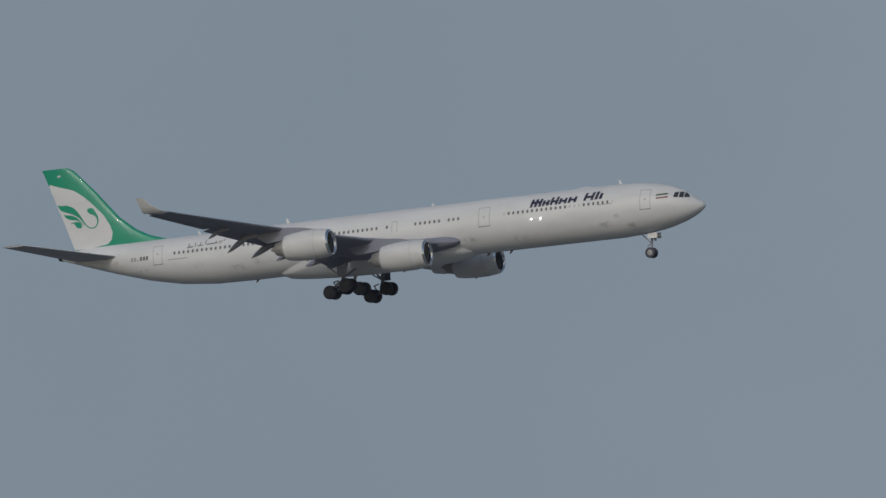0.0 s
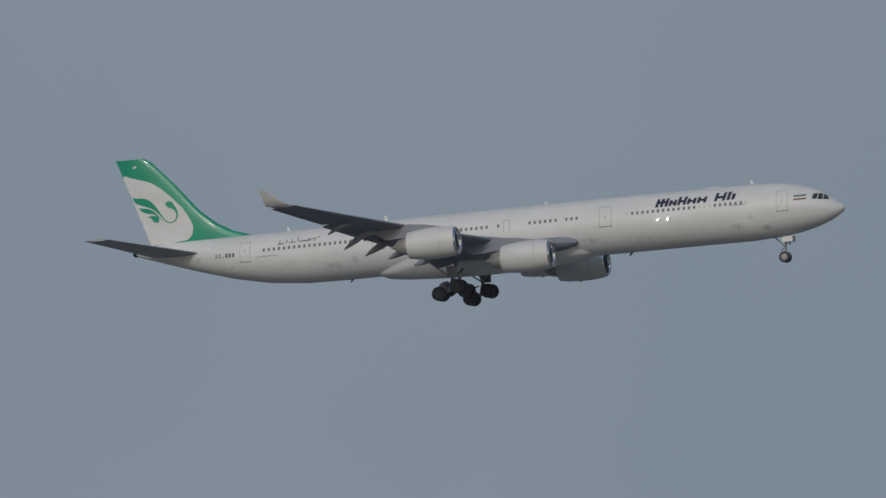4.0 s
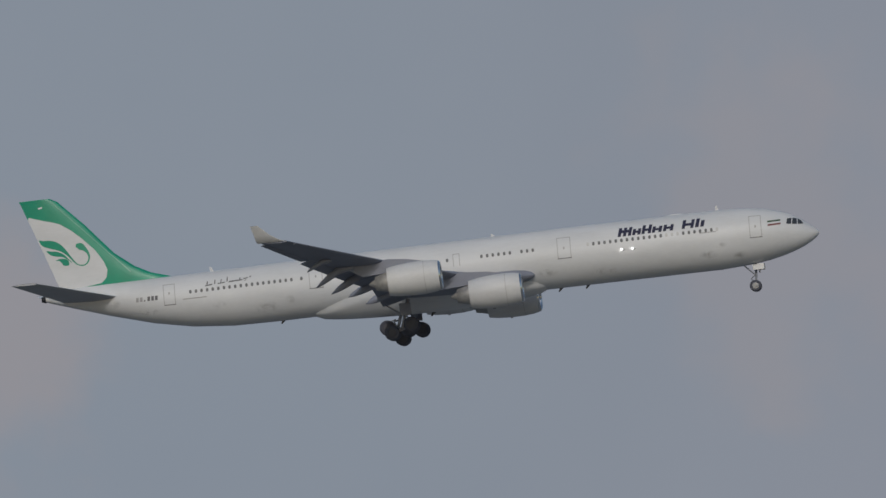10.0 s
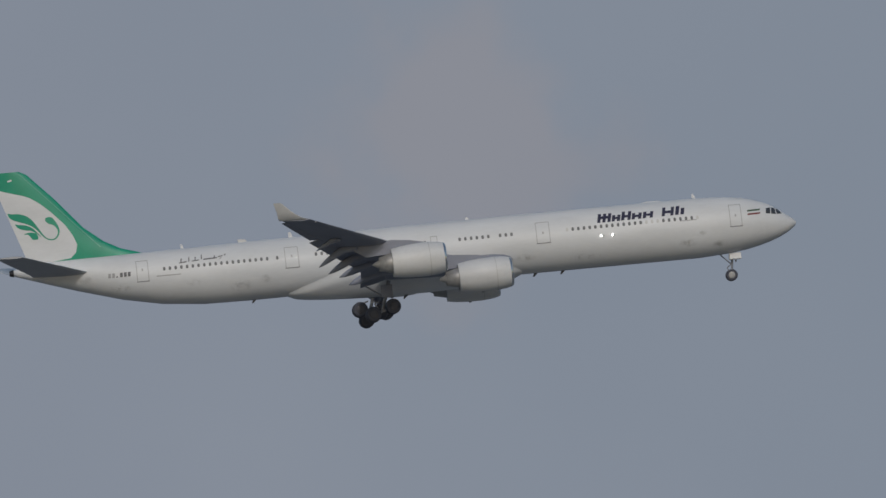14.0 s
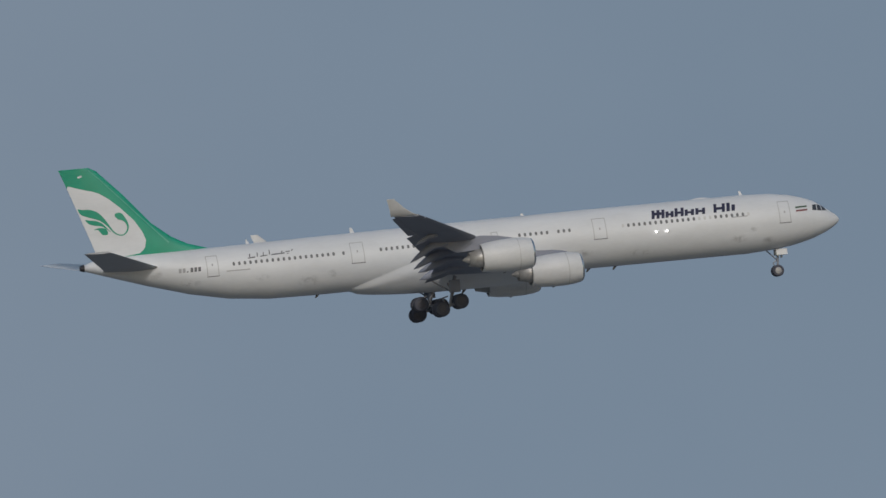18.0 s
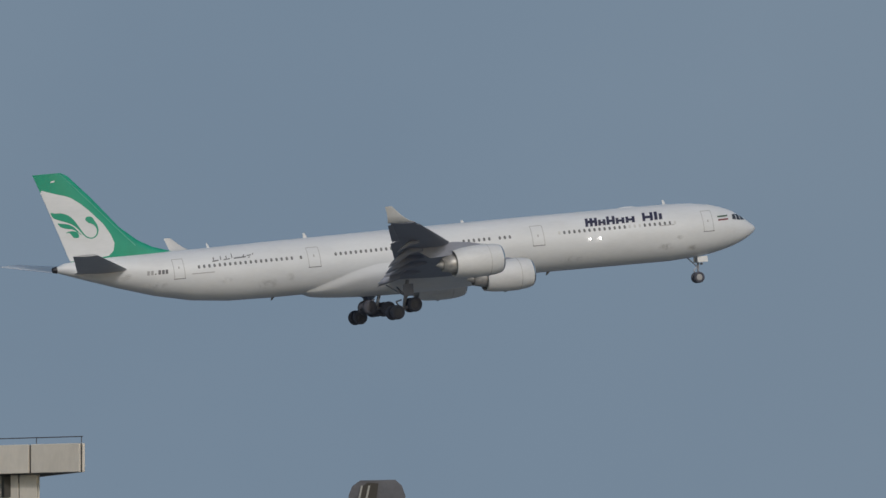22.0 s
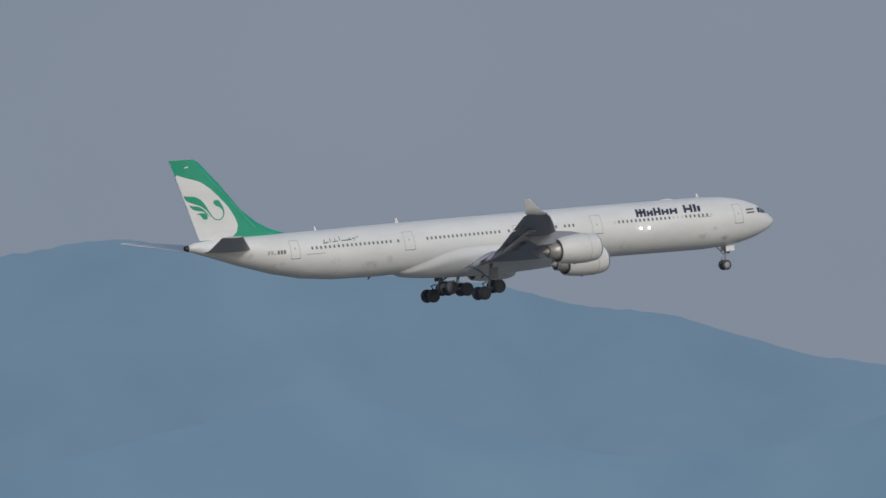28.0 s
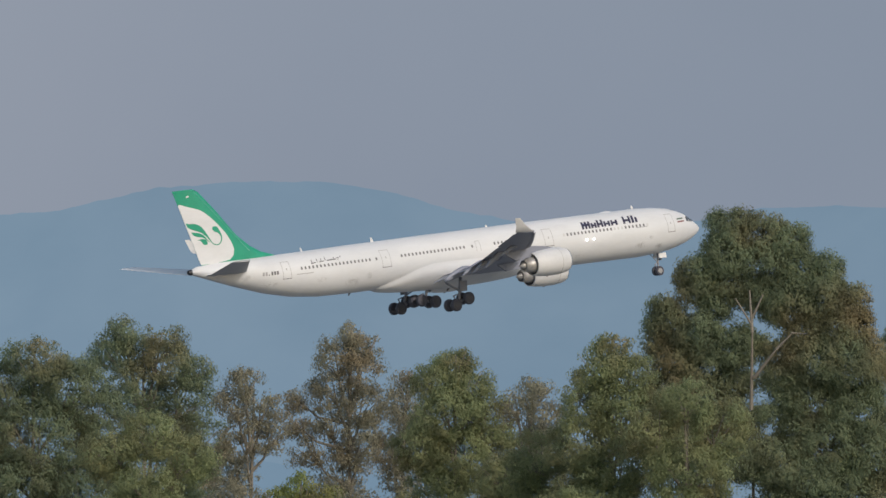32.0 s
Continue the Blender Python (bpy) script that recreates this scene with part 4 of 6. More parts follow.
# along the beam: x, y, top, depth of its face
ARM = [(-2.89, 11.4, 27.53, 0.62), (-1.53, 6.2, 27.54, 0.62), (-0.047, 0.0, 27.51, 0.63), (3.35, -3.395, 27.73, 0.62), (7.17, -7.22, 28.016, 0.63), (10.54, -10.59, 28.184, 0.53)]


def sloped(bm, a, b, s0, s1, y0, y1, z0, z1, skew=0.0):
    """A beam from plan point a to b; z0 and z1 give (bottom, top) at its two ends."""
    m, ln = along(a, b)
    loft(bm, [[m @ Vector((x - k * (y - y0), y, z)) for y, z in ((y0, lo), (y1, lo), (y1, hi), (y0, hi))] for x, k, (lo, hi) in ((s0, 0.0, z0), (ln - s1, skew, z1))])


for a, b in zip(ARM, ARM[1:]):
    tip = b == ARM[-1]
    bm = bmesh.new()
    sloped(bm, a, b, 0.02, 0.02, 0.0, 0.3, (a[2] - a[3], a[2]), (b[2] - b[3], b[2]), 1.15 if tip else 0.0)
    # lengths turned from the sun take a darker grey that holds their shade
    part("beam", bm, STONE if b[1] > -1 else BEAM, perg, "beam length with an open joint at its end")
    bm = bmesh.new()
    sloped(bm, a, b, 0.0, 0.6 if tip else 0.0, 0.18, 0.7, (a[2] - a[3] - 0.11, a[2] - 0.03), (b[2] - b[3] - (0.0 if tip else 0.11), b[2] - 0.03), 1.15 if tip else 0.0)
    # shade under the beam is put into the soffit's darker colour
    part("beam_core", bm, COLUMN, perg, "soffit of the beam, darkened for its shade")
for a, b in zip(ARM[2:], ARM[3:]):
    m, ln = along(a, b)
    bm = bmesh.new()
    box(bm, m @ Matrix.Translation((0, 0.05, a[2] - a[3] / 2)), 0.06, 0.112, a[3] - 0.01)
    part("joint_cover", bm, JOINT, perg, "dark joint between beam lengths")


def round_column(x, y, w, z0, z1, mat):
    bm = bmesh.new()
    sec = [(0.5 * math.copysign(abs(math.cos(t)) ** 0.8, math.cos(t)), 0.5 * math.copysign(abs(math.sin(t)) ** 0.8, math.sin(t))) for t in [2 * math.pi * k / 28 for k in range(28)]]
    loft(bm, [[(x + sx * w, y + sy * w, z) for sx, sy in sec] for z in (z0, z1)])
    c = part("column", bm, mat, perg, "pale column with rounded edges", True)
    c.data.set_sharp_from_angle(angle=radians(40))
    bm = bmesh.new()
    box(bm, pose(x + 0.14 * w, y - w * 0.47, (z0 + z1) / 2), 0.025, 0.05, z1 - z0)
    part("groove", bm, JOINT, c)


for x, y, w, top in ((-2.35, 9.3, 0.64, 27.05), (-0.27, 2.5, 0.64, 27.05), (2.02, -1.9, 0.7, 27.1), (2.43, -2.3, 0.5, 27.1), (5.35, -5.2, 0.66, 27.3), (7.63, -7.5, 0.68, 27.45)):
    round_column(x, y, w, 24.3, top, COLUMN)
rod("lamp_stem", perg, (7.51, -7.5, 28.0), (7.51, -7.5, 28.45), 0.035, RUST)
bm = bmesh.new()
lathe(bm, [(0.4, 0.08), (0.45, 0.13), (0.56, 0.13), (0.61, 0.06)], Matrix.Translation((7.51, -7.5, 28.03)) @ pose(0, 0, 0, 0, -90, 0), 12)
part("warning_lamp", bm, ORANGE, perg, "orange obstruction lamp", True)
rod("lightning_rod", perg, (7.67, -7.6, 28.0), (7.63, -7.6, 29.33), 0.018, RUST, 0.01, 5)
rod("lightning_rod", perg, (5.31, -5.3, 27.8), (5.3, -5.3, 28.25), 0.012, RUST, 0.008, 5)
rod("small_lamp", perg, (2.34, -2.3, 27.6), (2.3, -2.3, 28.0), 0.018, RUST)
bm = bmesh.new()
box(bm, pose(2.25, -2.3, 28.02, 0, 40, 0), 0.22, 0.1, 0.05)
part("fitting", bm, RUST, perg)
bm = bmesh.new()
box(bm, pose(2.53, -2.45, 27.72), 0.2, 0.2, 0.12, 0.03)
part("fitting", bm, RUST, perg)
low = placed("parapet_block", "lower block with a beige tiled parapet below the pergola", "building", 28.06, 620)
bm = bmesh.new()
prism(bm, [(4.1, -4.72), (9.12, -9.74), (11.2, 3), (6, 27), (-2.9, 24), (-2.9, 3)], 0, 24.35)
part("wall", bm, STONE, low)
m, ln = along((4.1, -4.72), (9.175, -9.8))
bm = bmesh.new()
box(bm, m @ Matrix.Translation((ln / 2, 0.15, 24.68)), ln, 0.3, 0.72)
pw = part("parapet", bm, BEIGE_WALL, low, "beige tiled parapet")
t0 = None
for j in range(4):
    for i in range(40):
        mm = m @ Matrix.Translation(((i + 0.5) * ln / 40, -0.012, 24.96 - j * 0.152))
        if t0 is None:
            bm = bmesh.new()
            box(bm, Matrix.Identity(4), ln / 40 - 0.022, 0.03, 0.13, 0.006)
            t0 = part("tile", bm, BEIGE_TILE, pw)
            t0.matrix_basis = mm
        else:
            share(t0, mm, pw)
rod("rail_bar", low, (-2.0, 6, 25.05), (3.8, 0.6, 25.15), 0.02, STEEL)
for f in (0.0, 0.35, 0.7, 1.0):
    x, y = -2 + 5.8 * f, 6 - 5.4 * f
    rod("rail_post", low, (x, y, 24.3), (x, y, 25.06 + 0.1 * f), 0.018, STEEL)

# ---- mobile crane ----
GLINT_STEEL = material("rubbed_bright_steel", (0.75, 0.72, 0.7), 0.3, 1.0, vary=0.15, scale=6)
BOOM = material("dark_brown_boom_paint", (0.03, 0.026, 0.031), 0.25, 0.0, vary=0.25, scale=1.5, streak=(1, 1, 0.3), coat=0.4)
CRANE_ORANGE = material("worn_orange_paint", (0.4, 0.17, 0.035), 0.5, vary=0.25, scale=4)
YELLOW = material("yellow_paint", (0.55, 0.33, 0.06), 0.5, vary=0.15, scale=4)
CABLE = material("wire_rope", (0.05, 0.05, 0.055), 0.6, 0.3)
crane = placed("mobile_crane", "mobile crane with a raised dark telescopic boom and orange head", "crane", 35.95, 560)
b0, b1 = Vector((-1.06, 0, 25.8)), Vector((12.41, 0, 1.9))
bd = (b1 - b0).normalized()
bn = Vector((bd.z, 0, -bd.x))
if bn.x < 0:
    bn = -bn


def boom_piece(name, s0, s1, w, mat, label=""):
    w *= 0.94
    bm = bmesh.new()
    sec = [(-0.5, -0.34), (-0.36, -0.5), (0.38, -0.5), (0.5, -0.45), (0.5, 0.4), (0.36, 0.5), (-0.36, 0.5), (-0.5, 0.42)]
    loft(bm, [[b0 + bd * s + bn * (a * w) + Vector((0, c * w * 0.85, 0)) for a, c in sec] for s in (s0, s1)])
    return part(name, bm, mat, crane, label)


boom_piece("boom_section", 0.0, 3.45, 0.53, BOOM, "dark brown inner boom section")
boom_piece("boom_section", 3.4, 10.5, 0.6, BOOM)
boom_piece("boom_section", 10.4, 18.0, 0.62, BOOM)
boom_piece("boom_section", 17.9, 27.4, 0.74, BOOM)
for s, w in ((3.36, 0.64), (10.4, 0.7), (17.9, 0.82)):
    boom_piece("boom_collar", s, s + 0.15, w, CRANE_ORANGE, "orange collar")
for s, off in ((3.4, -0.36), (3.3, 0.36)):
    bm = bmesh.new()
    p = b0 + bd * s + bn * off
    box(bm, Matrix.Translation(p) @ pose(0, 0, 0, 0, 58, 0), 0.22, 0.16, 0.12, 0.02)
    part("lug", bm, CRANE_ORANGE if off > 0 else RUST, crane)
for c in (0.29, 0.325):
    rod("hoist_rope", crane, b0 + bd * -0.1 + bn * c, b0 + bd * 3.4 + bn * (c + 0.04), 0.014, CABLE, n=5)
    rod("hoist_rope", crane, b0 + bd * 3.4 + bn * (c + 0.04), b0 + bd * 20 + bn * (c + 0.12), 0.014, CABLE, n=5)
rod("pendant_rope", crane, (-2.0, -0.1, 26.02), (-1.0, -0.1, 26.1), 0.012, CABLE, n=4)
# bright plates added on the boom's edge to stand for the sun's glint
for s0, s1, a0, a1 in ((0.64, 1.05, 0.165, 0.21), (1.06, 1.45, 0.15, 0.205), (1.56, 1.95, 0.165, 0.205)):
    bm = bmesh.new()
    rings = []
    for s, lift in ((s0, 0.0), (s1, 0.1 * (s1 - s0))):
        y0 = -0.225 - lift
        rings.append([b0 + bd * s + bn * a + Vector((0, y, 0)) for a, y in ((a0, y0 - 0.2 * (a1 - a0)), (a1, y0 + 0.2 * (a1 - a0)), (a1, -0.2), (a0, -0.2))])
    loft(bm, rings)
    part("wear_plate", bm, GLINT_STEEL, crane, "bright steel plate added for the sun's glint on the boom")
# boom head: a bent orange arm with sheaves
bm = bmesh.new()
path = [(-0.72, 25.62, 0.3), (-0.92, 25.9, 0.36), (-1.1, 25.78, 0.24), (-1.4, 25.66, 0.22), (-1.65, 25.68, 0.22), (-1.82, 25.86, 0.2), (-2.05, 25.94, 0.16)]
loft(bm, [[(x, y, z + dz) for y, dz in ((-0.2, -h / 2), (0.2, -h / 2), (0.2, h / 2), (-0.2, h / 2))] for x, z, h in path])
head = part("boom_head", bm, CRANE_ORANGE, crane, "orange boom head with sheaves")
for x, z, r in ((-0.98, 25.93, 0.13), (-1.96, 25.92, 0.11), (-1.72, 25.6, 0.08)):
    bm = bmesh.new()
    lathe(bm, [(-0.26, r * 0.3), (-0.24, r), (-0.12, r * 0.8), (0.12, r * 0.8), (0.24, r), (0.26, r * 0.3)], pose(x, 0, z, 0, 0, 90), 16)
    part("sheave", bm, CRANE_ORANGE if r > 0.12 else RUST, head)
bm = bmesh.new()
box(bm, pose(-1.45, -0.21, 25.66), 0.1, 0.02, 0.12)
box(bm, pose(-1.08, -0.21, 25.8), 0.08, 0.02, 0.1)
part("opening", bm, BLACK, head)
for x in (-1.62, -1.55, -1.42, -1.36):
    rod("rope_fall", crane, (x, 0.05, 25.6), (x + 0.02 * (1 if x < -1.5 else -1), 0.05, 24.7), 0.01, CABLE, n=4)
rod("guide_rope", crane, (-2.02, 0, 25.85), (-1.97, 0, 20.5), 0.007, CABLE, n=4)
bm = bmesh.new()
box(bm, pose(-1.99, 0, 25.34, 0, 55, 0), 0.16, 0.06, 0.06, 0.02)
part("rope_weight", bm, BLACK, crane)
bm = bmesh.new()
bmesh.ops.create_uvsphere(bm, u_segments=10, v_segments=8, radius=0.055, matrix=pose(-1.46, 0, 24.86))
for k in range(7):
    bmesh.ops.create_uvsphere(bm, u_segments=8, v_segments=6, radius=0.03, matrix=pose(-1.42, 0, 25.5 - k * 0.06))
part("limit_chain", bm, BLACK, crane)
# hook block with yellow and black stripes
bm = bmesh.new()
out = [(0.0, 24.7), (0.14, 24.72), (0.2, 24.6), (0.17, 24.46), (0.1, 24.3), (-0.02, 24.2), (-0.14, 24.2), (-0.22, 24.4), (-0.3, 24.5), (-0.28, 24.64), (-0.16, 24.72)]
loft(bm, [[(x - 1.47, y, z) for x, z in out] for y in (-0.16, 0.16)])
block = part("hook_block", bm, BLACK, crane, "black hook block with yellow stripes")
bm = bmesh.new()
lathe(bm, [(0.0, 0.02), (0.0, 0.16), (0.02, 0.175), (0.06, 0.175), (0.06, 0.02)], pose(-1.41, -0.16, 24.54, 0, 0, -90), 20)
cheek = part("sheave_cover", bm, YELLOW, block, "round yellow sheave cover")
for k in (-1, 0, 1):
    bm = bmesh.new()
    half = 0.15 if k == 0 else 0.11
    d, n_ = Vector((0.77, 0, -0.64)), Vector((0.64, 0, 0.77))
    at = Vector((-1.41, -0.222, 24.54)) + n_ * (0.1 * k)
    loft(bm, [[at + d * a + n_ * b + Vector((0, y, 0)) for a, b in ((-half, -0.022), (half, -0.022), (half, 0.022), (-half, 0.022))] for y in (0.0, -0.008)])
    part("stripe", bm, BLACK, cheek, "black diagonal stripe")
bm = bmesh.new()
loft(bm, [[(-1.52, y, 24.34), (-1.38, y, 24.36), (-1.4, y, 24.18), (-1.5, y, 24.16)] for y in (-0.175, -0.15)])
part("name_plate", bm, CRANE_ORANGE, block)
bm = bmesh.new()
pts = [Vector((-1.47, 0, 24.25)), Vector((-1.47, 0, 24.08))] + [Vector((-1.475 + 0.105 * math.sin(t), 0, 23.9 + 0.13 * math.cos(t))) for t in [0.35 + k * 0.5 for k in range(11)]]
rings = []
for k, p in enumerate(pts):
    d = (pts[min(k + 1, len(pts) - 1)] - pts[max(k - 1, 0)]).normalized()
    n_, r = Vector((d.z, 0, -d.x)), 0.072 - 0.0035 * k
    rings.append([p + (n_ * math.cos(a) + Vector((0, 1, 0)) * math.sin(a)) * r for a in [2 * math.pi * q / 8 for q in range(8)]])
loft(bm, rings)
part("hook", bm, STEEL, block, "steel hook", True)
# carrier on the ground, under the boom's foot
bm = bmesh.new()
box(bm, pose(13.5, 0, 1.15), 9.0, 2.5, 0.7, 0.08)
part("carrier", bm, CRANE_ORANGE, crane)
bm = bmesh.new()
box(bm, pose(13.4, 0, 2.1), 2.6, 2.2, 1.2, 0.1)
part("turntable", bm, CRANE_ORANGE, crane)
for k in range(4):
    for y in (-1.0, 1.0):
        wheel(crane, (10.2 + 2.2 * k, y, 0.55), 0.55, 0.4)

# far roof cabin, bright in the sun
cab = placed("distant_building", "distant pale tower block with a white roof cabin", "building", 35.55, 1500)
bm = bmesh.new()
box(bm, pose(0, 6, 25.5), 12, 10, 51)
part("wall", bm, STONE, cab)
bm = bmesh.new()
box(bm, pose(-0.55, 0, 52.4), 2.1, 3.2, 3.8, 0.05)
part("roof_cabin", bm, CABIN, cab, "white roof cabin")
bm = bmesh.new()
box(bm, pose(-2.8, 0.6, 52.2), 2.2, 3.0, 3.5, 0.05)
part("roof_cabin", bm, PLANT_WALL, cab)


# ---- trees ----
def leaf_material(name, dark, light, dry=(0.36, 0.265, 0.16), share=0.6):
    """Leaves that differ one by one, with browner boughs among them."""
    m = bpy.data.materials.new(name)
    m.use_nodes = True
    n, l = m.node_tree.nodes, m.node_tree.links
    b = n["Principled BSDF"]
    b.inputs["Roughness"].default_value = 0.75
    b.inputs["Specular IOR Level"].default_value = 0.12
    thin = n.new("ShaderNodeBsdfTranslucent")
    both = n.new("ShaderNodeMixShader")
    both.inputs[0].default_value = 0.58
    l.new(b.outputs[0], both.inputs[1])
    l.new(thin.outputs[0], both.inputs[2])
    l.new(both.outputs[0], n["Material Output"].inputs[0])
    geo = n.new("ShaderNodeNewGeometry")
    ramp = n.new("ShaderNodeValToRGB")
    ramp.color_ramp.elements[0].color, ramp.color_ramp.elements[1].color = (*dark, 1), (*light, 1)
    l.new(geo.outputs["Random Per Island"], ramp.inputs[0])
    tc = n.new("ShaderNodeTexCoord")
    tones = []
    for scale, lo, hi in ((0.55, 0.45, 0.68), (1.3, 0.3, 0.7)):
        noi, mr = n.new("ShaderNodeTexNoise"), n.new("ShaderNodeMapRange")
        noi.inputs["Scale"].default_value, noi.inputs["Detail"].default_value = scale, 4
        l.new(tc.outputs["Object"], noi.inputs["Vector"])
        mr.inputs[1].default_value, mr.inputs[2].default_value = lo, hi
        l.new(noi.outputs[0], mr.inputs[0])
        tones.append(mr)
    tones[0].inputs[3].default_value, tones[0].inputs[4].default_value = 0.0, share
    tones[1].inputs[3].default_value, tones[1].inputs[4].default_value = 0.72, 1.28
    brown = n.new("ShaderNodeMix")
    brown.data_type = "RGBA"
    brown.inputs[7].default_value = (*dry, 1)
    l.new(tones[0].outputs[0], brown.inputs[0])
    l.new(ramp.outputs[0], brown.inputs[6])
    mul = n.new("ShaderNodeVectorMath")
    mul.operation = "SCALE"
    l.new(brown.outputs[2], mul.inputs[0])
    l.new(tones[1].outputs[0], mul.inputs["Scale"])
    l.new(mul.outputs[0], b.inputs["Base Color"])
    l.new(mul.outputs[0], thin.inputs[0])
    return m


LEAF_DARK = leaf_material("dark_olive_leaf", (0.205, 0.262, 0.175), (0.25, 0.292, 0.18))
LEAF_MID = leaf_material("olive_leaf", (0.265, 0.31, 0.175), (0.305, 0.342, 0.185))
LEAF_RUST = leaf_material("brownish_olive_leaf", (0.3, 0.29, 0.225), (0.34, 0.325, 0.235))
LEAF_FRESH = leaf_material("fresh_green_leaf", (0.21, 0.26, 0.1), (0.31, 0.34, 0.13))
BARK = material("pale_eucalyptus_bark", (0.2, 0.18, 0.15), 0.8, vary=0.3, scale=1.5, streak=(1, 1, 0.3), bump=0.3)


def leaf_cloud(rng, lobes, density, size, fill=1500):
    """Hanging leaves in loose sprays over the lobes: (x, y, z, rx, ry, rz)."""
    cs, rs, mid = [], [], []
    for x, y, z, rx, ry, rz in lobes:
        area = 4 * math.pi * ((rx * ry) ** 1.6 / 3 + (rx * rz) ** 1.6 / 3 + (ry * rz) ** 1.6 / 3) ** (1 / 1.6)
        n = max(12, int(area * density / 2.5))
        v = rng.normal(size=(n, 3))
        v /= np.linalg.norm(v, axis=1)[:, None]
        rad = rng.uniform(0.45, 1.1, (n, 1)) ** 0.55
        cs.append(np.array([x, y, z]) + v * rad * np.array([rx, ry, rz]))
        rs.append(rng.uniform(0.11, 0.29, n))
        mid.append(np.tile([x, y, z - 0.3 * rz], (n, 1)))
    c, r, mid = np.concatenate(cs), np.concatenate(rs), np.concatenate(mid)
    cnt = (fill * r * r).astype(int) + 9
    idx = np.repeat(np.arange(len(c)), cnt)
    n = len(idx)
    unit = lambda q: q / np.linalg.norm(q, axis=1)[:, None]
    # each spray droops at its rim
    off = unit(rng.normal(size=(n, 3))) * (rng.uniform(0.05, 1.0, n) ** 0.45 * r[idx])[:, None] * np.array([1.1, 1.1, 0.8])
    off[:, 2] -= 0.45 * np.hypot(off[:, 0], off[:, 1])
    pos = c[idx] + off
    ln, wd = size * rng.uniform(0.7, 1.4, n), size * rng.uniform(0.4, 0.75, n)
    # the leaves hang and turn their faces more or less outwards
    out = unit(0.8 * unit(pos - mid[idx]) + 0.8 * unit(off) + 0.3 * rng.normal(size=(n, 3)))
    d = np.array([0, 0, -1.0]) + 0.6 * rng.normal(size=(n, 3))
    d = unit(d - out * np.sum(d * out, axis=1)[:, None])
    s = np.cross(out, d)
    a, b = d * ln[:, None] / 2, s * wd[:, None] / 2
    return np.stack([pos - a + b * 0.3, pos - a * 0.1 - b, pos + a + b * 0.6], 1).reshape(-1, 3)


def tree(az, r, top, lobes, leaf, label, seed, density=34.0, size=0.075, trunks=((0.0, 0.0),), limbs=True, lean=0.0, branches=(), girth=0.24, shrink=0.14):
    """A eucalyptus on the ground at a bearing and distance. lobes: (x, below top, radius across, radius up)."""
    t = placed("tree", label, "tree", az, r, "eucalyptus trees")
    rng = np.random.default_rng(seed)
    full = []
    for x, dz, rx, rz in lobes:
        dz, rx, rz = dz + shrink, max(0.16, rx - shrink), max(0.16, rz - shrink)
        y0 = rng.uniform(-0.35, 0.35) * rx
        full.append((x, y0, top - dz - rz, rx, rx * 0.9, rz))
    # the crown goes on below, wider and looser
    low_w = max(l[3] for l in full) + 0.4
    zlow = min(l[2] - l[5] * 0.6 for l in full)
    for k in range(4):
        zz = zlow - 1.2 - 2.0 * k
        if zz > 6:
            full.append((rng.uniform(-0.5, 0.5), rng.uniform(-0.5, 0.5), zz, low_w + 0.15 * k, low_w + 0.15 * k, 1.5))
    # leaves are fine where the crown stands clear, coarse in the hidden wood below
    fine = [q for q in full if q[2] + q[5] > 17.6]
    coarse = [q for q in full if q[2] + q[5] <= 17.6]
    v = leaf_cloud(rng, fine, density, size)
    if coarse:
        v = np.concatenate([v, leaf_cloud(rng, coarse, density * 0.3, size * 3.0, 200)])
    me = bpy.data.meshes.new("crown")
    nq = len(v) // 3
    me.vertices.add(len(v))
    me.vertices.foreach_set("co", v.ravel())
    me.loops.add(nq * 3)
    me.loops.foreach_set("vertex_index", np.arange(nq * 3))
    me.polygons.add(nq)
    me.polygons.foreach_set("loop_start", np.arange(nq) * 3)
    me.materials.append(leaf)
    me.update(calc_edges=True)
    cr = new("crown", me)
    cr.parent = t
    bm = bmesh.new()
    rr = random.Random(seed)
    for bx, by in trunks:
        pts = [Vector((bx * (1 - 0.2 * k / 7) + lean * (k / 7) ** 2 + rr.uniform(-0.08, 0.08), by + rr.uniform(-0.08, 0.08), (top - 0.9) * k / 7)) for k in range(8)]
        for k in range(7):
            tube(bm, pts[k], pts[k + 1], girth * (1 - k / 7.6), girth * (1 - (k + 1) / 7.6), 7, False)
        if limbs:
            for x, y, z, rx, ry, rz in full[:len(lobes)]:
                f = min(0.93, max(0.3, (z - 2.2 * rz) / (top - 0.9)))
                i = min(6, int(f * 7))
                st = pts[i].lerp(pts[i + 1], f * 7 - i)
                mid = st.lerp(Vector((x, y, z)), 0.55) + Vector((0, 0, -0.15))
                tube(bm, st, mid, 0.045, 0.03, 6, False)
                tube(bm, mid, (x, y, z + rz * 0.4), 0.03, 0.01, 6, False)
                for q in range(4):
                    a = rr.uniform(0, 6.28)
                    e = Vector((x + rx * 0.8 * math.cos(a), y + ry * 0.8 * math.sin(a), z + rz * rr.uniform(-0.3, 0.7)))
                    tube(bm, mid.lerp(Vector((x, y, z)), 0.4), e, 0.022, 0.006, 5, False)
    for a, b, r0 in branches:
        tube(bm, a, b, r0, r0 * 0.45, 7, False)
    part("trunk", bm, BARK, t, "pale branching trunk")
    return t


# bearing, distance, top, lobes, leaf, label
TR = 520.0


def bearing(x):
    return 38.3 + math.degrees(math.atan(x / TR))


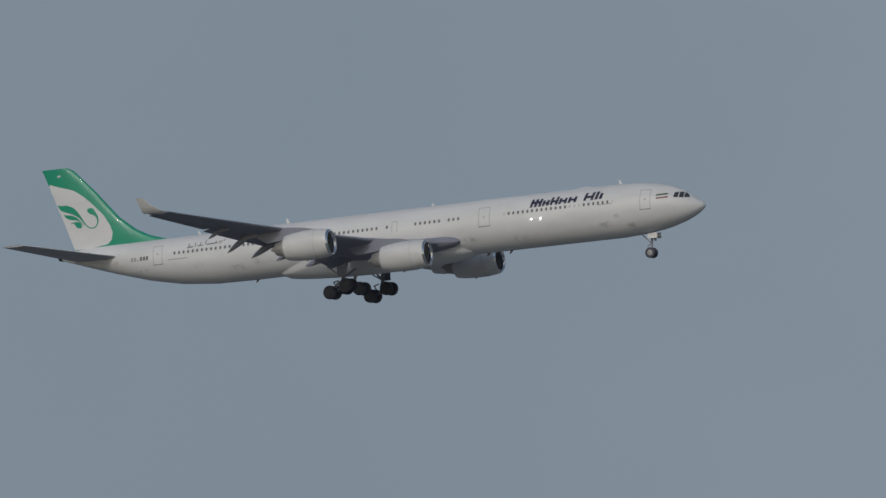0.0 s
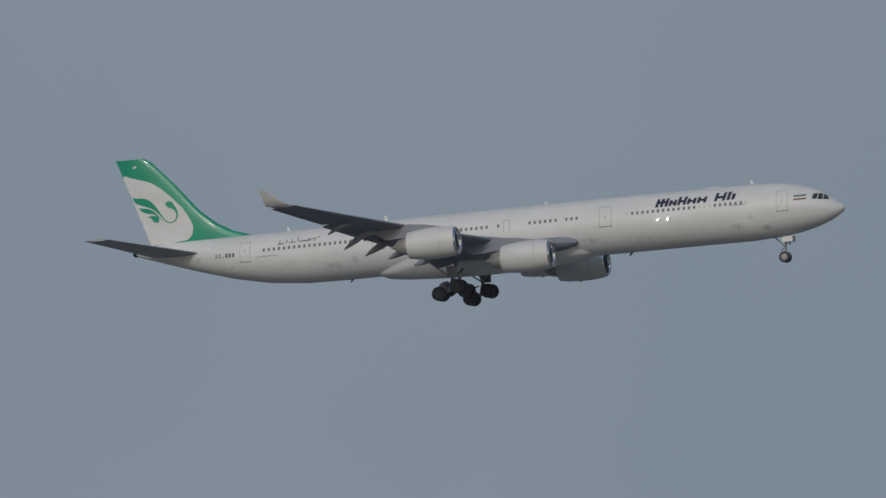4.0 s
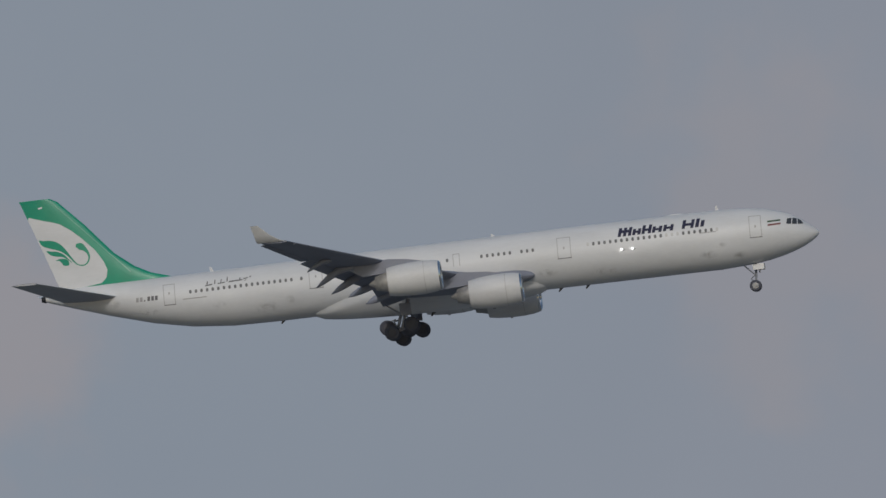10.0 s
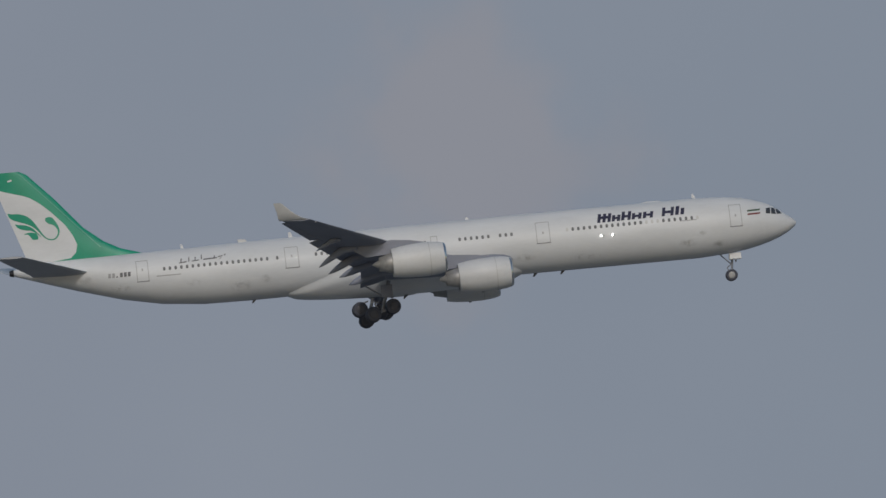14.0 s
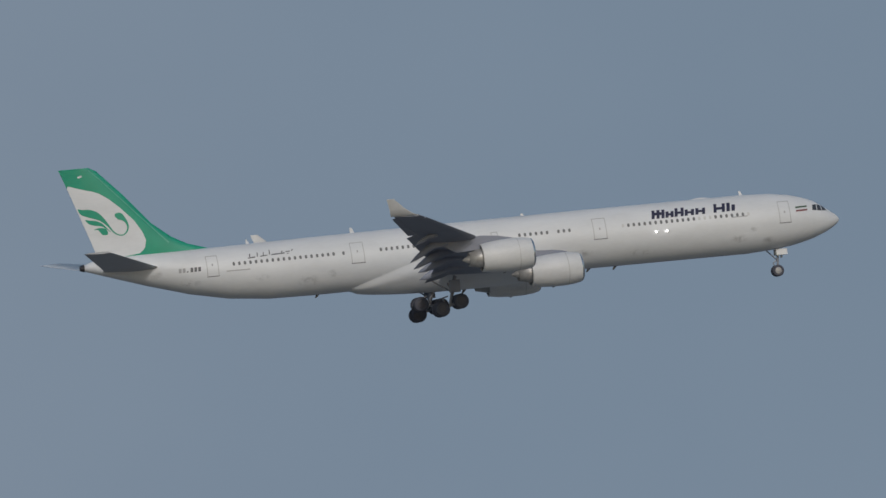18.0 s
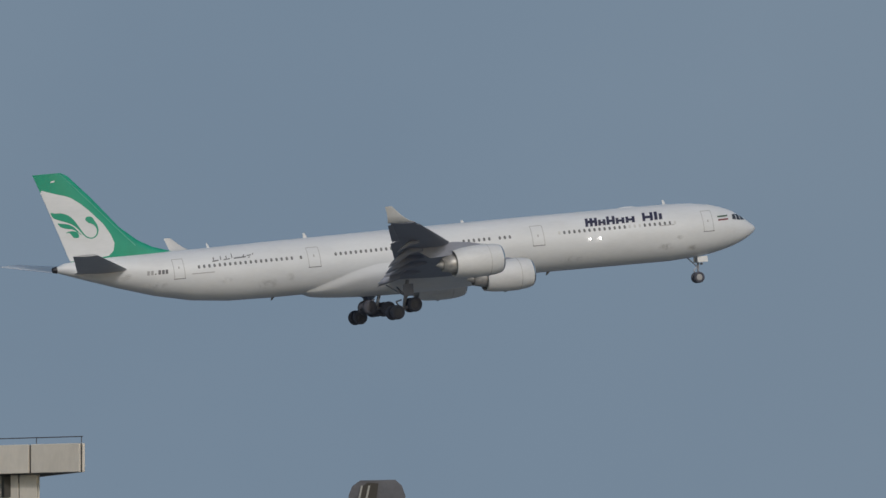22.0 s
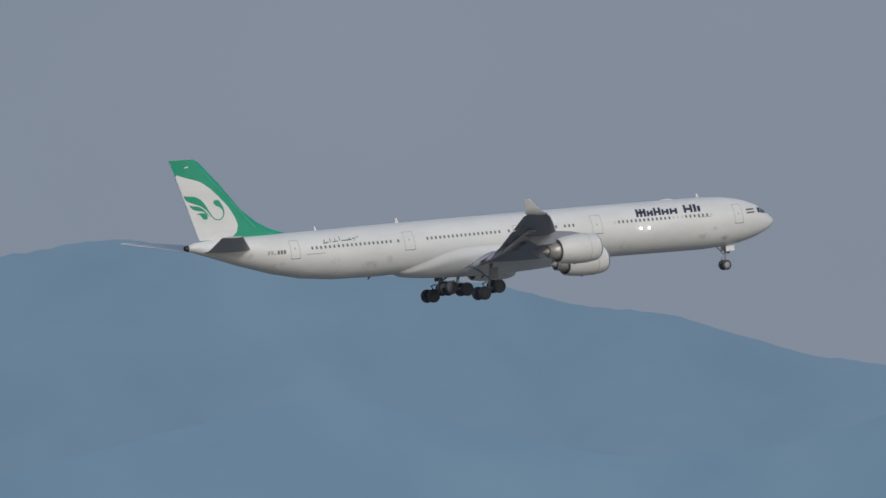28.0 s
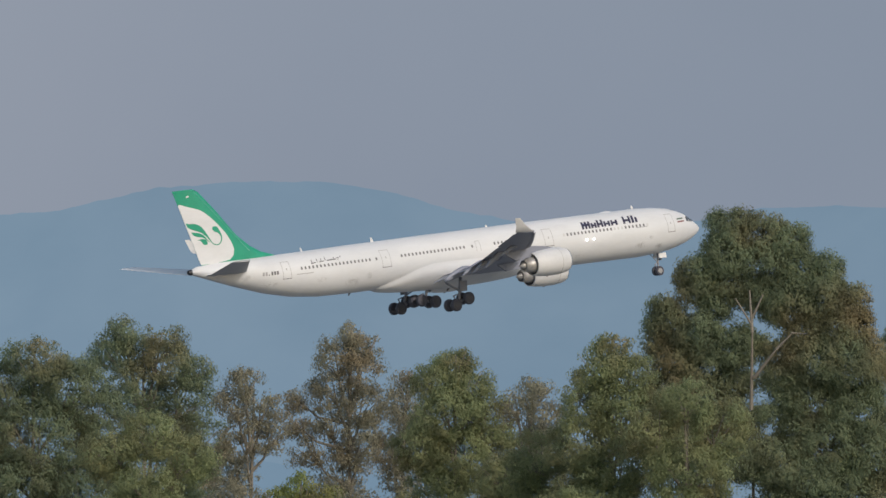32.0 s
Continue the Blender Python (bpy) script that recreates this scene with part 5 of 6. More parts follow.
BUSHY, OPEN_, SPARSE = "bushy olive-green eucalyptus with a rounded crown", "tall eucalyptus with an open, gappy crown", "thin eucalyptus with sparse brownish leaves"
tree(bearing(-35.3), TR, 20.05, [(0, 0, 0.7, 0.6), (0.6, 0.4, 0.5, 0.5)], LEAF_FRESH, BUSHY, 1)
tree(bearing(-29.9), TR, 19.75, [(0, 0, 0.6, 0.5)], LEAF_FRESH, BUSHY, 2)
tree(bearing(-18.55), TR, 20.5, [(-0.3, 0, 0.42, 0.36), (-0.85, 0.45, 0.5, 0.45), (0.35, 0.22, 0.55, 0.5), (0.85, 0.45, 0.45, 0.45), (-0.1, 0.5, 0.7, 0.5), (0.0, 0.9, 0.9, 0.6), (-1.1, 0.8, 0.45, 0.4)], LEAF_RUST, SPARSE, 3, 40)
tree(bearing(-13.8), TR, 21.1, [(-0.58, -0.0, 0.6, 0.44), (0.12, 0.0, 0.63, 0.44), (-1.12, 0.44, 0.5, 0.47), (0.6, 0.4, 0.37, 0.42), (-0.31, 0.4, 0.82, 0.55), (-1.32, 0.98, 0.44, 0.47), (0.29, 0.87, 0.58, 0.39)], LEAF_MID, BUSHY, 4, 34)
tree(bearing(-12.35), TR + 4, 21.85, [(-0.15, -0.09, 0.53, 0.42), (-0.62, 0.26, 0.45, 0.45), (0.05, 0.29, 0.61, 0.53), (-0.29, 0.7, 0.66, 0.53), (0.66, 0.66, 0.4, 0.43), (-0.42, 1.18, 0.55, 0.47)], LEAF_MID, OPEN_, 5, 34)
tree(bearing(-9.6), TR + 6, 22.4, [(-0.08, -0.12, 0.53, 0.47), (-0.36, 0.31, 0.47, 0.47), (0.46, 0.21, 0.39, 0.37), (-0.6, 0.73, 0.34, 0.37), (-0.97, 1.16, 0.34, 0.34), (-0.06, 0.69, 0.61, 0.47), (0.39, 0.9, 0.53, 0.47)], LEAF_DARK, OPEN_, 6, 34)
tree(bearing(-8.2), TR + 10, 22.35, [(-0.42, 0.01, 0.61, 0.48), (0.26, -0.13, 0.45, 0.42), (-0.01, 0.29, 0.75, 0.61), (-0.69, 0.47, 0.48, 0.48), (-0.29, 0.84, 0.78, 0.61)], LEAF_RUST, SPARSE, 7, 40)
tree(bearing(-6.1), TR - 8, 22.2, [(0, 0, 1.0, 0.7), (-0.8, 0.5, 0.9, 0.9), (0.9, 0.45, 1.0, 0.9), (-1.4, 1.4, 0.9, 0.9), (1.7, 1.3, 0.9, 1.0), (0.1, 1.3, 1.5, 1.2), (-0.6, 2.6, 1.7, 1.2), (1.5, 2.7, 1.6, 1.2)], LEAF_DARK, BUSHY, 8, 38)
tree(bearing(-8.9), TR - 12, 20.5, [(0, 0, 0.9, 0.7), (-0.9, 0.5, 0.8, 0.6), (0.8, 0.4, 0.9, 0.7), (-1.9, 0.8, 0.8, 0.6)], LEAF_MID, BUSHY, 9, 36)
tree(bearing(-3.6), TR, 23.01, [(-0.41, 0.00, 0.62, 0.48), (0.52, 0.15, 0.67, 0.54), (-0.61, 0.35, 0.75, 0.67), (0.59, 0.56, 0.80, 0.72), (1.33, 0.88, 0.54, 0.54), (-0.08, 1.02, 0.94, 0.80), (1.13, 1.31, 0.80, 0.78), (0.59, 2.09, 0.94, 0.80), (1.46, 2.25, 0.80, 0.91), (1.26, 3.29, 0.94, 0.80)], LEAF_DARK, OPEN_, 10, 32)
tree(bearing(-0.95), TR - 8, 21.54, [(-0.19, 0.00, 0.59, 0.48), (-0.45, 0.43, 0.54, 0.59), (0.21, 0.51, 0.59, 0.64), (-0.19, 1.11, 0.67, 0.71), (0.48, 1.31, 0.45, 0.51), (-0.59, 1.85, 0.67, 0.64)], LEAF_RUST, SPARSE, 11, 24)
tree(bearing(1.4), TR + 2, 22.96, [(0.01, -0.00, 0.45, 0.40), (0.27, 0.19, 0.62, 0.54), (-0.40, 0.44, 0.67, 0.59), (0.27, 0.72, 0.72, 0.64), (-0.46, 1.12, 0.67, 0.64), (0.27, 1.53, 0.75, 0.64), (-0.64, 1.98, 0.59, 0.59), (0.21, 2.26, 0.70, 0.71), (-0.26, 2.86, 0.80, 0.78), (-1.40, 1.63, 0.40, 0.40), (-1.49, 2.11, 0.45, 0.45), (-1.07, 2.70, 0.54, 0.54)], LEAF_RUST, "tall eucalyptus with an open brownish crown", 12, 26)
tree(bearing(2.6), TR + 3, 21.78, [(0.14, -0.00, 0.48, 0.43), (-0.12, 0.33, 0.59, 0.59), (0.28, 0.75, 0.59, 0.64), (-0.26, 1.28, 0.67, 0.78)], LEAF_RUST, SPARSE, 14, 26)
tree(bearing(3.85), TR - 6, 22.05, [(0.03, 0.00, 0.62, 0.48), (-0.44, 0.32, 0.75, 0.67), (0.37, 0.40, 0.75, 0.72), (-0.17, 0.94, 1.07, 0.86), (0.77, 1.15, 0.80, 0.78), (-0.84, 1.69, 0.80, 0.78), (0.23, 1.82, 1.34, 0.91), (1.57, 1.95, 0.80, 0.78)], LEAF_MID, BUSHY, 15, 38)
tree(bearing(5.55), TR - 10, 21.11, [(0.14, -0.00, 0.56, 0.43), (-0.26, 0.27, 0.48, 0.48), (0.40, 0.41, 0.62, 0.64), (0.27, 1.06, 0.56, 0.67)], LEAF_RUST, SPARSE, 16, 28)
tree(bearing(7.55), TR - 14, 22.03, [(0.08, 0.00, 0.59, 0.48), (-0.26, 0.32, 0.75, 0.67), (0.41, 0.40, 0.75, 0.72), (-0.53, 1.02, 0.80, 0.78), (0.28, 1.20, 0.94, 0.86), (-0.66, 1.87, 0.94, 0.86), (0.28, 2.22, 1.20, 0.91), (1.08, 1.27, 0.70, 0.72), (1.42, 2.09, 0.80, 0.78)], LEAF_MID, BUSHY, 17, 34)
tree(bearing(0.2), TR - 18, 18.75, [(0, 0, 0.55, 0.5), (0.5, 0.3, 0.5, 0.5), (-0.6, 0.4, 0.5, 0.4)], LEAF_FRESH, "young fresh-green eucalyptus in front of taller trees", 18, 34)
CROWN_TOP = [(-0.99, 0.12, 0.56, 0.51), (-0.26, 0.23, 0.66, 0.53), (0.4, 0.43, 0.48, 0.51), (-1.09, 0.7, 0.53, 0.56), (-1.71, 1.28, 0.56, 0.4), (-0.2, 0.8, 0.8, 0.66), (0.6, 0.94, 0.53, 0.6), (1.29, 1.2, 0.47, 0.51), (1.12, 1.57, 0.66, 0.66), (1.83, 1.89, 0.51, 0.48), (-1.0, 1.42, 0.73, 0.51), (-1.74, 1.71, 0.48, 0.37), (0.46, 1.7, 0.64, 0.64), (1.98, 2.48, 0.45, 0.56), (1.52, 2.34, 0.66, 0.66), (0.78, 2.52, 0.56, 0.64), (-1.38, 2.23, 0.4, 0.29), (-0.27, 1.77, 0.53, 0.43)]
CROWN_LOW = [(-2.54, 2.14, 0.35, 0.27), (-2.47, 2.39, 0.56, 0.48), (-1.74, 2.61, 0.6, 0.51), (-1.01, 2.92, 0.61, 0.53), (-0.55, 3.05, 0.35, 0.37), (-2.74, 2.67, 0.29, 0.47), (-2.21, 3.14, 0.6, 0.53), (-1.48, 3.35, 0.73, 0.6), (-0.89, 3.68, 0.45, 0.53), (0.16, 3.22, 0.43, 0.37), (0.98, 3.16, 0.73, 0.66), (0.39, 3.68, 0.51, 0.45), (0.33, 4.36, 0.48, 0.4), (1.78, 3.21, 0.73, 0.73), (2.37, 3.21, 0.4, 0.8), (0.97, 4.1, 0.77, 0.66), (2.03, 4.3, 0.8, 0.73), (-2.35, 3.81, 0.66, 0.66), (-1.69, 4.08, 0.77, 0.66), (-1.02, 4.5, 0.56, 0.6)]
CROWN_BASE = [(0.59, 4.97, 0.56, 0.56), (0.1, 5.53, 0.8, 0.6), (-0.9, 5.26, 0.88, 0.66), (-2.23, 4.85, 0.93, 0.8), (1.36, 5.03, 0.93, 0.8), (2.29, 5.17, 0.8, 0.8), (-0.72, 2.87, 0.29, 0.23), (-0.27, 3.12, 0.24, 0.19), (0.08, 2.55, 0.24, 0.19), (-0.14, 3.9, 0.21, 0.27), (-0.28, 4.71, 0.32, 0.35), (1.76, 6.23, 0.93, 0.53), (0.69, 6.06, 0.93, 0.53)]
tree(bearing(11.38), TR - 4, 25.35, CROWN_TOP + CROWN_LOW + CROWN_BASE,
     LEAF_DARK, "largest eucalyptus with a broad gappy crown and pale forked trunk", 19, 58, 0.075, ((-0.5, 0.0),), False,
     girth=0.12, shrink=0.0, branches=(((-0.5, -0.5, 20.4), (-0.46, -0.9, 22.2), 0.05), ((-0.46, -0.9, 22.2), (-0.52, -0.9, 23.2), 0.04), ((-0.42, -0.7, 21.15), (0.1, -1.0, 21.8), 0.05), ((0.1, -1.0, 21.8), (0.5, -1.1, 22.2), 0.035),
                                       ((-0.48, -0.9, 22.4), (-0.85, -1.0, 23.0), 0.03), ((-0.48, -0.9, 22.5), (-0.2, -1.0, 23.1), 0.035), ((0.45, -1.1, 22.18), (0.8, -1.1, 22.16), 0.02)))
tree(bearing(15.5), TR + 2, 24.0, [(0, 0, 0.9, 0.8), (-0.9, 1.0, 0.9, 0.9), (0.9, 1.1, 0.9, 0.9), (0, 2.0, 1.3, 1.1)], LEAF_DARK, BUSHY, 20, 34)
tree(bearing(-16.9), TR + 8, 19.3, [(0, 0, 0.7, 0.5), (0.7, 0.3, 0.5, 0.4)], LEAF_MID, BUSHY, 21)
tree(bearing(-11.7), TR - 14, 20.0, [(0, 0, 0.9, 0.7), (1.0, 0.3, 0.8, 0.6), (-1.0, 0.5, 0.7, 0.6)], LEAF_FRESH, BUSHY, 22, 36)
tree(bearing(5.9), TR - 12, 19.9, [(0, 0, 0.9, 0.8), (0.9, 0.5, 0.8, 0.7), (-0.9, 0.6, 0.8, 0.7)], LEAF_MID, BUSHY, 23, 36)
tree(bearing(9.3), TR - 16, 20.9, [(0, 0, 0.8, 0.7), (0.9, 0.5, 0.9, 0.8), (-0.8, 0.6, 0.8, 0.8), (0.1, 1.3, 1.2, 1.0)], LEAF_MID, BUSHY, 24, 36)
tree(bearing(-3.4), TR - 13, 20.3, [(0, 0, 0.8, 0.7), (0.9, 0.6, 0.8, 0.7), (-0.9, 0.4, 0.9, 0.7)], LEAF_MID, BUSHY, 25, 36)

# leafy plant growing on the roof edge by the sign
vine = placed("roof_plant", "small leafy green plant growing against a sign character", "plant", 26.81, 600)
v = leaf_cloud(np.random.default_rng(77), [(4.32, wall_y(4.32) + 0.1, TOPZ + 0.3, 0.08, 0.08, 0.18), (4.45, wall_y(4.45) + 0.1, TOPZ + 0.62, 0.05, 0.06, 0.1), (4.15, wall_y(4.15) + 0.1, TOPZ + 0.6, 0.05, 0.06, 0.1)], 14, 0.08)
finish("foliage", v, [(3 * k, 3 * k + 1, 3 * k + 2) for k in range(len(v) // 3)], LEAF_DARK, vine)
rod("stem", vine, (4.35, wall_y(4.35) + 0.2, TOPZ - 0.3), (4.35, wall_y(4.35) + 0.1, TOPZ + 0.6), 0.03, BARK)

# ---- the airliner: x forward from the nose, y to its left, z up from the cabin axis ----
airliner = thing("airliner", "white four-engined airliner with a green and white tail, gear down", "airplane")
ST = [0.0, 0.12, 0.35, 0.8, 1.55, 2.55, 3.6, 4.9, 6.8, 9.5, 25, 40, 52, 56.5, 60.4, 64.1, 68.2, 70.9, 73.3, 74.1, 74.35]
TOP = [-0.4, -0.18, 0.04, 0.36, 0.95, 1.58, 1.99, 2.36, 2.62, 2.74, 2.72, 2.63, 2.52, 2.45, 2.4, 2.38, 2.36, 2.28, 2.1, 1.84, 1.66]
BOT = [-0.4, -0.66, -0.88, -1.19, -1.58, -1.96, -2.26, -2.54, -2.78, -2.95, -2.95, -2.96, -3.05, -2.99, -2.63, -1.89, -0.72, 0.14, 0.93, 1.2, 1.36]
WID = [0.01, 0.28, 0.52, 0.85, 1.28, 1.72, 2.08, 2.4, 2.65, 2.81, 2.82, 2.82, 2.82, 2.76, 2.55, 2.18, 1.5, 1.02, 0.55, 0.32, 0.16]


def hull(x, z, side=-1, out=0.0):
    """The point of the cabin's skin at that station and height."""
    s = -x
    t, b, w = interp(s, ST, TOP), interp(s, ST, BOT), interp(s, ST, WID)
    c, hh = (t + b) / 2, (t - b) / 2
    k = max(-0.995, min(0.995, (z - c) / hh))
    q = math.sqrt(1 - k * k)
    nrm = Vector((0, side * q / w, k / hh)).normalized()
    return Vector((x, side * w * q, c + hh * k)) + nrm * out


def skin_patch(name, outline, mat, parent, side=-1, out=0.012, label="", nx=1, nz=4):
    """A painted shape lying on the cabin's skin: outline gives four corners (x, z), bottom left, bottom right, top right, top left."""
    (x0, z0), (x1, z1), (x2, z2), (x3, z3) = outline
    vs, fs = [], []
    for j in range(nz + 1):
        f = j / nz
        for i in range(nx + 1):
            g = i / nx
            xa, za = x0 + (x1 - x0) * g, z0 + (z1 - z0) * g
            xb, zb = x3 + (x2 - x3) * g, z3 + (z2 - z3) * g
            vs.append(hull(xa + (xb - xa) * f, za + (zb - za) * f, side, out))
    for j in range(nz):
        for i in range(nx):
            a = j * (nx + 1) + i
            fs.append((a, a + 1, a + nx + 2, a + nx + 1))
    return finish(name, vs, fs, mat, parent, label)


bm = bmesh.new()
fine = sorted(set(ST + [ST[i] + (ST[i + 1] - ST[i]) * k / 3 for i in range(9) for k in (1, 2)] + [x * 1.5 for x in range(7, 50)]))
rings = []
for s in fine:
    t, b, w = interp(s, ST, TOP), interp(s, ST, BOT), interp(s, ST, WID)
    rings.append([(-s, w * math.cos(2 * math.pi * i / 48), (t + b) / 2 + (t - b) / 2 * math.sin(2 * math.pi * i / 48)) for i in range(48)])
loft(bm, rings)
part("fuselage", bm, WHITE, airliner, "long white painted fuselage", True)
bm = bmesh.new()
lathe(bm, [(-74.2, 0.36), (-74.45, 0.29), (-74.6, 0.24)], Matrix.Translation((0, 0, 1.52)), 16)
part("exhaust_cone", bm, DARK_METAL, airliner, "dark tail exhaust")

# belly fairing between the wings: a bulge that grows out of the lower hull
HI_S = [26.4, 28.0, 29.5, 31.0, 34.0, 38.0, 41.5, 43.5, 45.5, 47.5, 48.6]
HI_Z = [-2.5, -1.8, -1.3, -0.9, -0.6, -0.5, -0.55, -0.95, -1.6, -2.3, -2.7]
bm = bmesh.new()
rings = []
for i in range(31):
    f = i / 30
    s = 26.4 + 22.2 * f
    g = math.sin(math.pi * f) ** 0.45 if 0 < f < 1 else 0.0
    t, b, w = interp(s, ST, TOP), interp(s, ST, BOT), interp(s, ST, WID)
    a0 = -math.asin(max(-0.98, min(0.98, (interp(s, HI_S, HI_Z) - (t + b) / 2) / ((t - b) / 2))))
    ring = []
    for k in range(33):
        a = a0 + (math.pi - 2 * a0) * k / 32
        blend = min(1.0, min(k, 32 - k) / 5)
        blend = blend * blend * (3 - 2 * blend)
        y = w * math.cos(a) * (1.0 - 0.01 + (0.01 + 0.15 * g) * blend)
        z = (t + b) / 2 - (t - b) / 2 * math.sin(a) * (0.99 + 0.01 * blend) - 0.89 * g * blend * max(0, math.sin(a)) ** 2
        ring.append((-s, y, z))
    rings.append(ring)
loft(bm, rings, False, False)
part("belly_fairing", bm, WHITE, airliner, "", True)


# cabin windows, doors and markings on both sides
def pane_mesh():
    vs = [Vector((0.125 * math.copysign(abs(math.cos(a)) ** 0.7, math.cos(a)), 0, 0.185 * math.copysign(abs(math.sin(a)) ** 0.7, math.sin(a)))) for a in [2 * math.pi * k / 10 for k in range(10)]]
    back = [v + Vector((0, 0.03, 0)) for v in vs]
    return vs + back, [tuple(range(10))[::-1]] + [(k, (k + 1) % 10, 10 + (k + 1) % 10, 10 + k) for k in range(10)]


pv, pf = pane_mesh()
first = {}
RUNS = [(9.5, 21.9, 24), (27.17, 28.25, 3), (29.37, 32.1, 6), (35.4, 35.4, 1), (36.6, 45.74, 18), (49.42, 49.42, 1), (50.38, 60.13, 19)]
for side in (-1, 1):
    for s0, s1, n in RUNS:
        for k in range(n):
            s = s0 + (s1 - s0) * k / max(1, n - 1)
            z = 0.78 - 0.0045 * s + interp(s, [9, 22, 27, 36, 46, 50], [0.06, 0.08, 0.14, 0.13, 0.06, 0.06])
            shut = (13.2 < s < 14.6) or (s > 9.4 and s < 9.9) or s > 21.6
            mat = SHADE if shut and s < 23 else PANE
            at = hull(-s, z, side, 0.012)
            up = (hull(-s, z + 0.1, side) - hull(-s, z - 0.1, side)).normalized()
            nrm = Vector((1, 0, 0)).cross(up) * (1 if side < 0 else -1)
            fw = up.cross(nrm)
            m = Matrix((fw, -nrm, up)).transposed().to_4x4()
            m.translation = at
            if mat.name not in first:
                first[mat.name] = finish("cabin_window", pv, pf, mat, airliner)
                first[mat.name].matrix_basis = m
            else:
                share(first[mat.name], m, airliner)
    for s0, s1, z0, z1 in ((5.3, 6.45, -0.36, 1.72), (23.55, 24.85, -0.3, 1.7), (47.4, 48.7, -0.44, 1.54), (61.62, 62.75, -0.43, 1.54), (34.2, 34.85, 0.1, 1.3)):
        bmv, bmf = [], []
        w = 0.055
        frame_bits = [((-s1, z0), (-s1 + w, z0), (-s1 + w, z1), (-s1, z1)), ((-s0 - w, z0), (-s0, z0), (-s0, z1), (-s0 - w, z1)), ((-s1 + w, z1 - w), (-s0 - w, z1 - w), (-s0 - w, z1), (-s1 + w, z1))]
        for c in frame_bits:
            base = len(bmv)
            (xa, za), (xb, _), _, (_, zt) = c
            nseg = 6
            for j in range(nseg + 1):
                zz = za + (zt - za) * j / nseg
                bmv += [hull(xa, zz, side, 0.008), hull(xb, zz, side, 0.008)]
            bmf += [(base + 2 * j, base + 2 * j + 1, base + 2 * j + 3, base + 2 * j + 2) for j in range(nseg)]
        door = finish("cabin_door", bmv, bmf, GREY_LINE, airliner, "closed cabin door with a thin grey seam")
        if s0 != 34.2:
            skin_patch("door_sill", ((-s1 - 0.03, z0 - 0.05), (-s0 + 0.03, z0 - 0.05), (-s0 + 0.03, z0 + 0.02), (-s1 - 0.03, z0 + 0.02)), DARK_LINE, door, side)
            skin_patch("door_window", ((-(s0 + s1) / 2 - 0.07, 0.55), (-(s0 + s1) / 2 + 0.07, 0.55), (-(s0 + s1) / 2 + 0.07, 0.78), (-(s0 + s1) / 2 - 0.07, 0.78)), GREY_LINE, door, side)
    # handrail plates and service marks
    for s0, s1, z in ((9.6, 11.2, 0.55), (58.6, 60.9, -0.12)):
        skin_patch("service_strip", ((-s1, z), (-s0, z), (-s0, z + 0.09), (-s1, z + 0.09)), GREY_LINE, airliner, side, nx=3)


# the name in slanted plain bars
# each shape: start and end along the hull, height, width of its stems; strips tie the stems together
SLOPE = 0.012
NAME = ((-19.0, -17.72, 0.84, 3, (0.4, 0.72)), (-17.62, -16.82, 0.6, 2, (0.32, 0.68)), (-16.72, -15.82, 0.84, 2, (0.3, 0.58)), (-15.72, -14.8, 0.6, 2, (0.32, 0.68)), (-14.66, -13.7, 0.62, 2, (0.32, 0.68)),
        (-12.86, -11.74, 0.84, 2, (0.3, 0.6)), (-11.58, -11.24, 0.84, 1, ()), (-11.08, -10.7, 0.62, 1, ()))
for x0, x1, tall, stems, tie in NAME:
    zz = 1.12 + (19.0 + x0) * SLOPE
    wide = 0.3 if stems > 1 else 0.34
    slant = 0.24 * tall
    gap = (x1 - x0 - wide * stems) / max(1, stems - 1)
    lean = 0.24
    for k in range(stems):
        xa = x0 + k * (wide + gap)
        skin_patch("name_bar", ((xa, zz), (xa + wide, zz), (xa + wide + slant, zz + tall), (xa + slant, zz + tall)), NAVY, airliner, -1, 0.01)
    if tie:
        za, zb = zz + tall * tie[0], zz + tall * tie[1]
        xa = x0 + wide * 0.9
        skin_patch("name_bar", ((xa + lean * (za - zz), za), (x1 - 0.04 + lean * (za - zz), za), (x1 - 0.04 + lean * (zb - zz), zb), (xa + lean * (zb - zz), zb)), NAVY, airliner, -1, 0.014)
# small script over the rear windows: thin plain strokes
for x, z, w, hh in ((-58.7, 0.92, 0.7, 0.12), (-58.55, 1.05, 0.12, 0.32), (-57.8, 1.0, 0.1, 0.42), (-57.5, 1.0, 0.7, 0.1), (-57.2, 1.1, 0.1, 0.3), (-56.6, 1.12, 0.1, 0.45), (-56.4, 1.05, 1.3, 0.12),
                    (-55.4, 1.17, 0.12, 0.2), (-55.0, 1.2, 0.45, 0.1), (-54.9, 1.02, 0.2, 0.08), (-54.4, 1.28, 0.14, 0.16)):
    skin_patch("script_stroke", ((x, z), (x + w, z + 0.05), (x + w + 0.05, z + hh + 0.05), (x + 0.05, z + hh)), DARK_LINE, airliner, -1)
for k in range(6):
    x = -65.45 + k * 0.37
    skin_patch("registration_bar", ((x, 0.16), (x + 0.26 - 0.1 * (k == 2), 0.16), (x + 0.3 - 0.1 * (k == 2), 0.16 + 0.42 - 0.3 * (k == 2)), (x + 0.04, 0.16 + 0.42 - 0.3 * (k == 2))), GREY_LINE if k < 2 else DARK_LINE, airliner, -1)
for z, mat in ((0.92, FLAG_GREEN), (0.58, FLAG_RED)):
    skin_patch("flag_stripe", ((-4.72, z), (-3.5, z + 0.04), (-3.45, z + 0.2), (-4.68, z + 0.16)), mat, airliner, -1, nx=3)
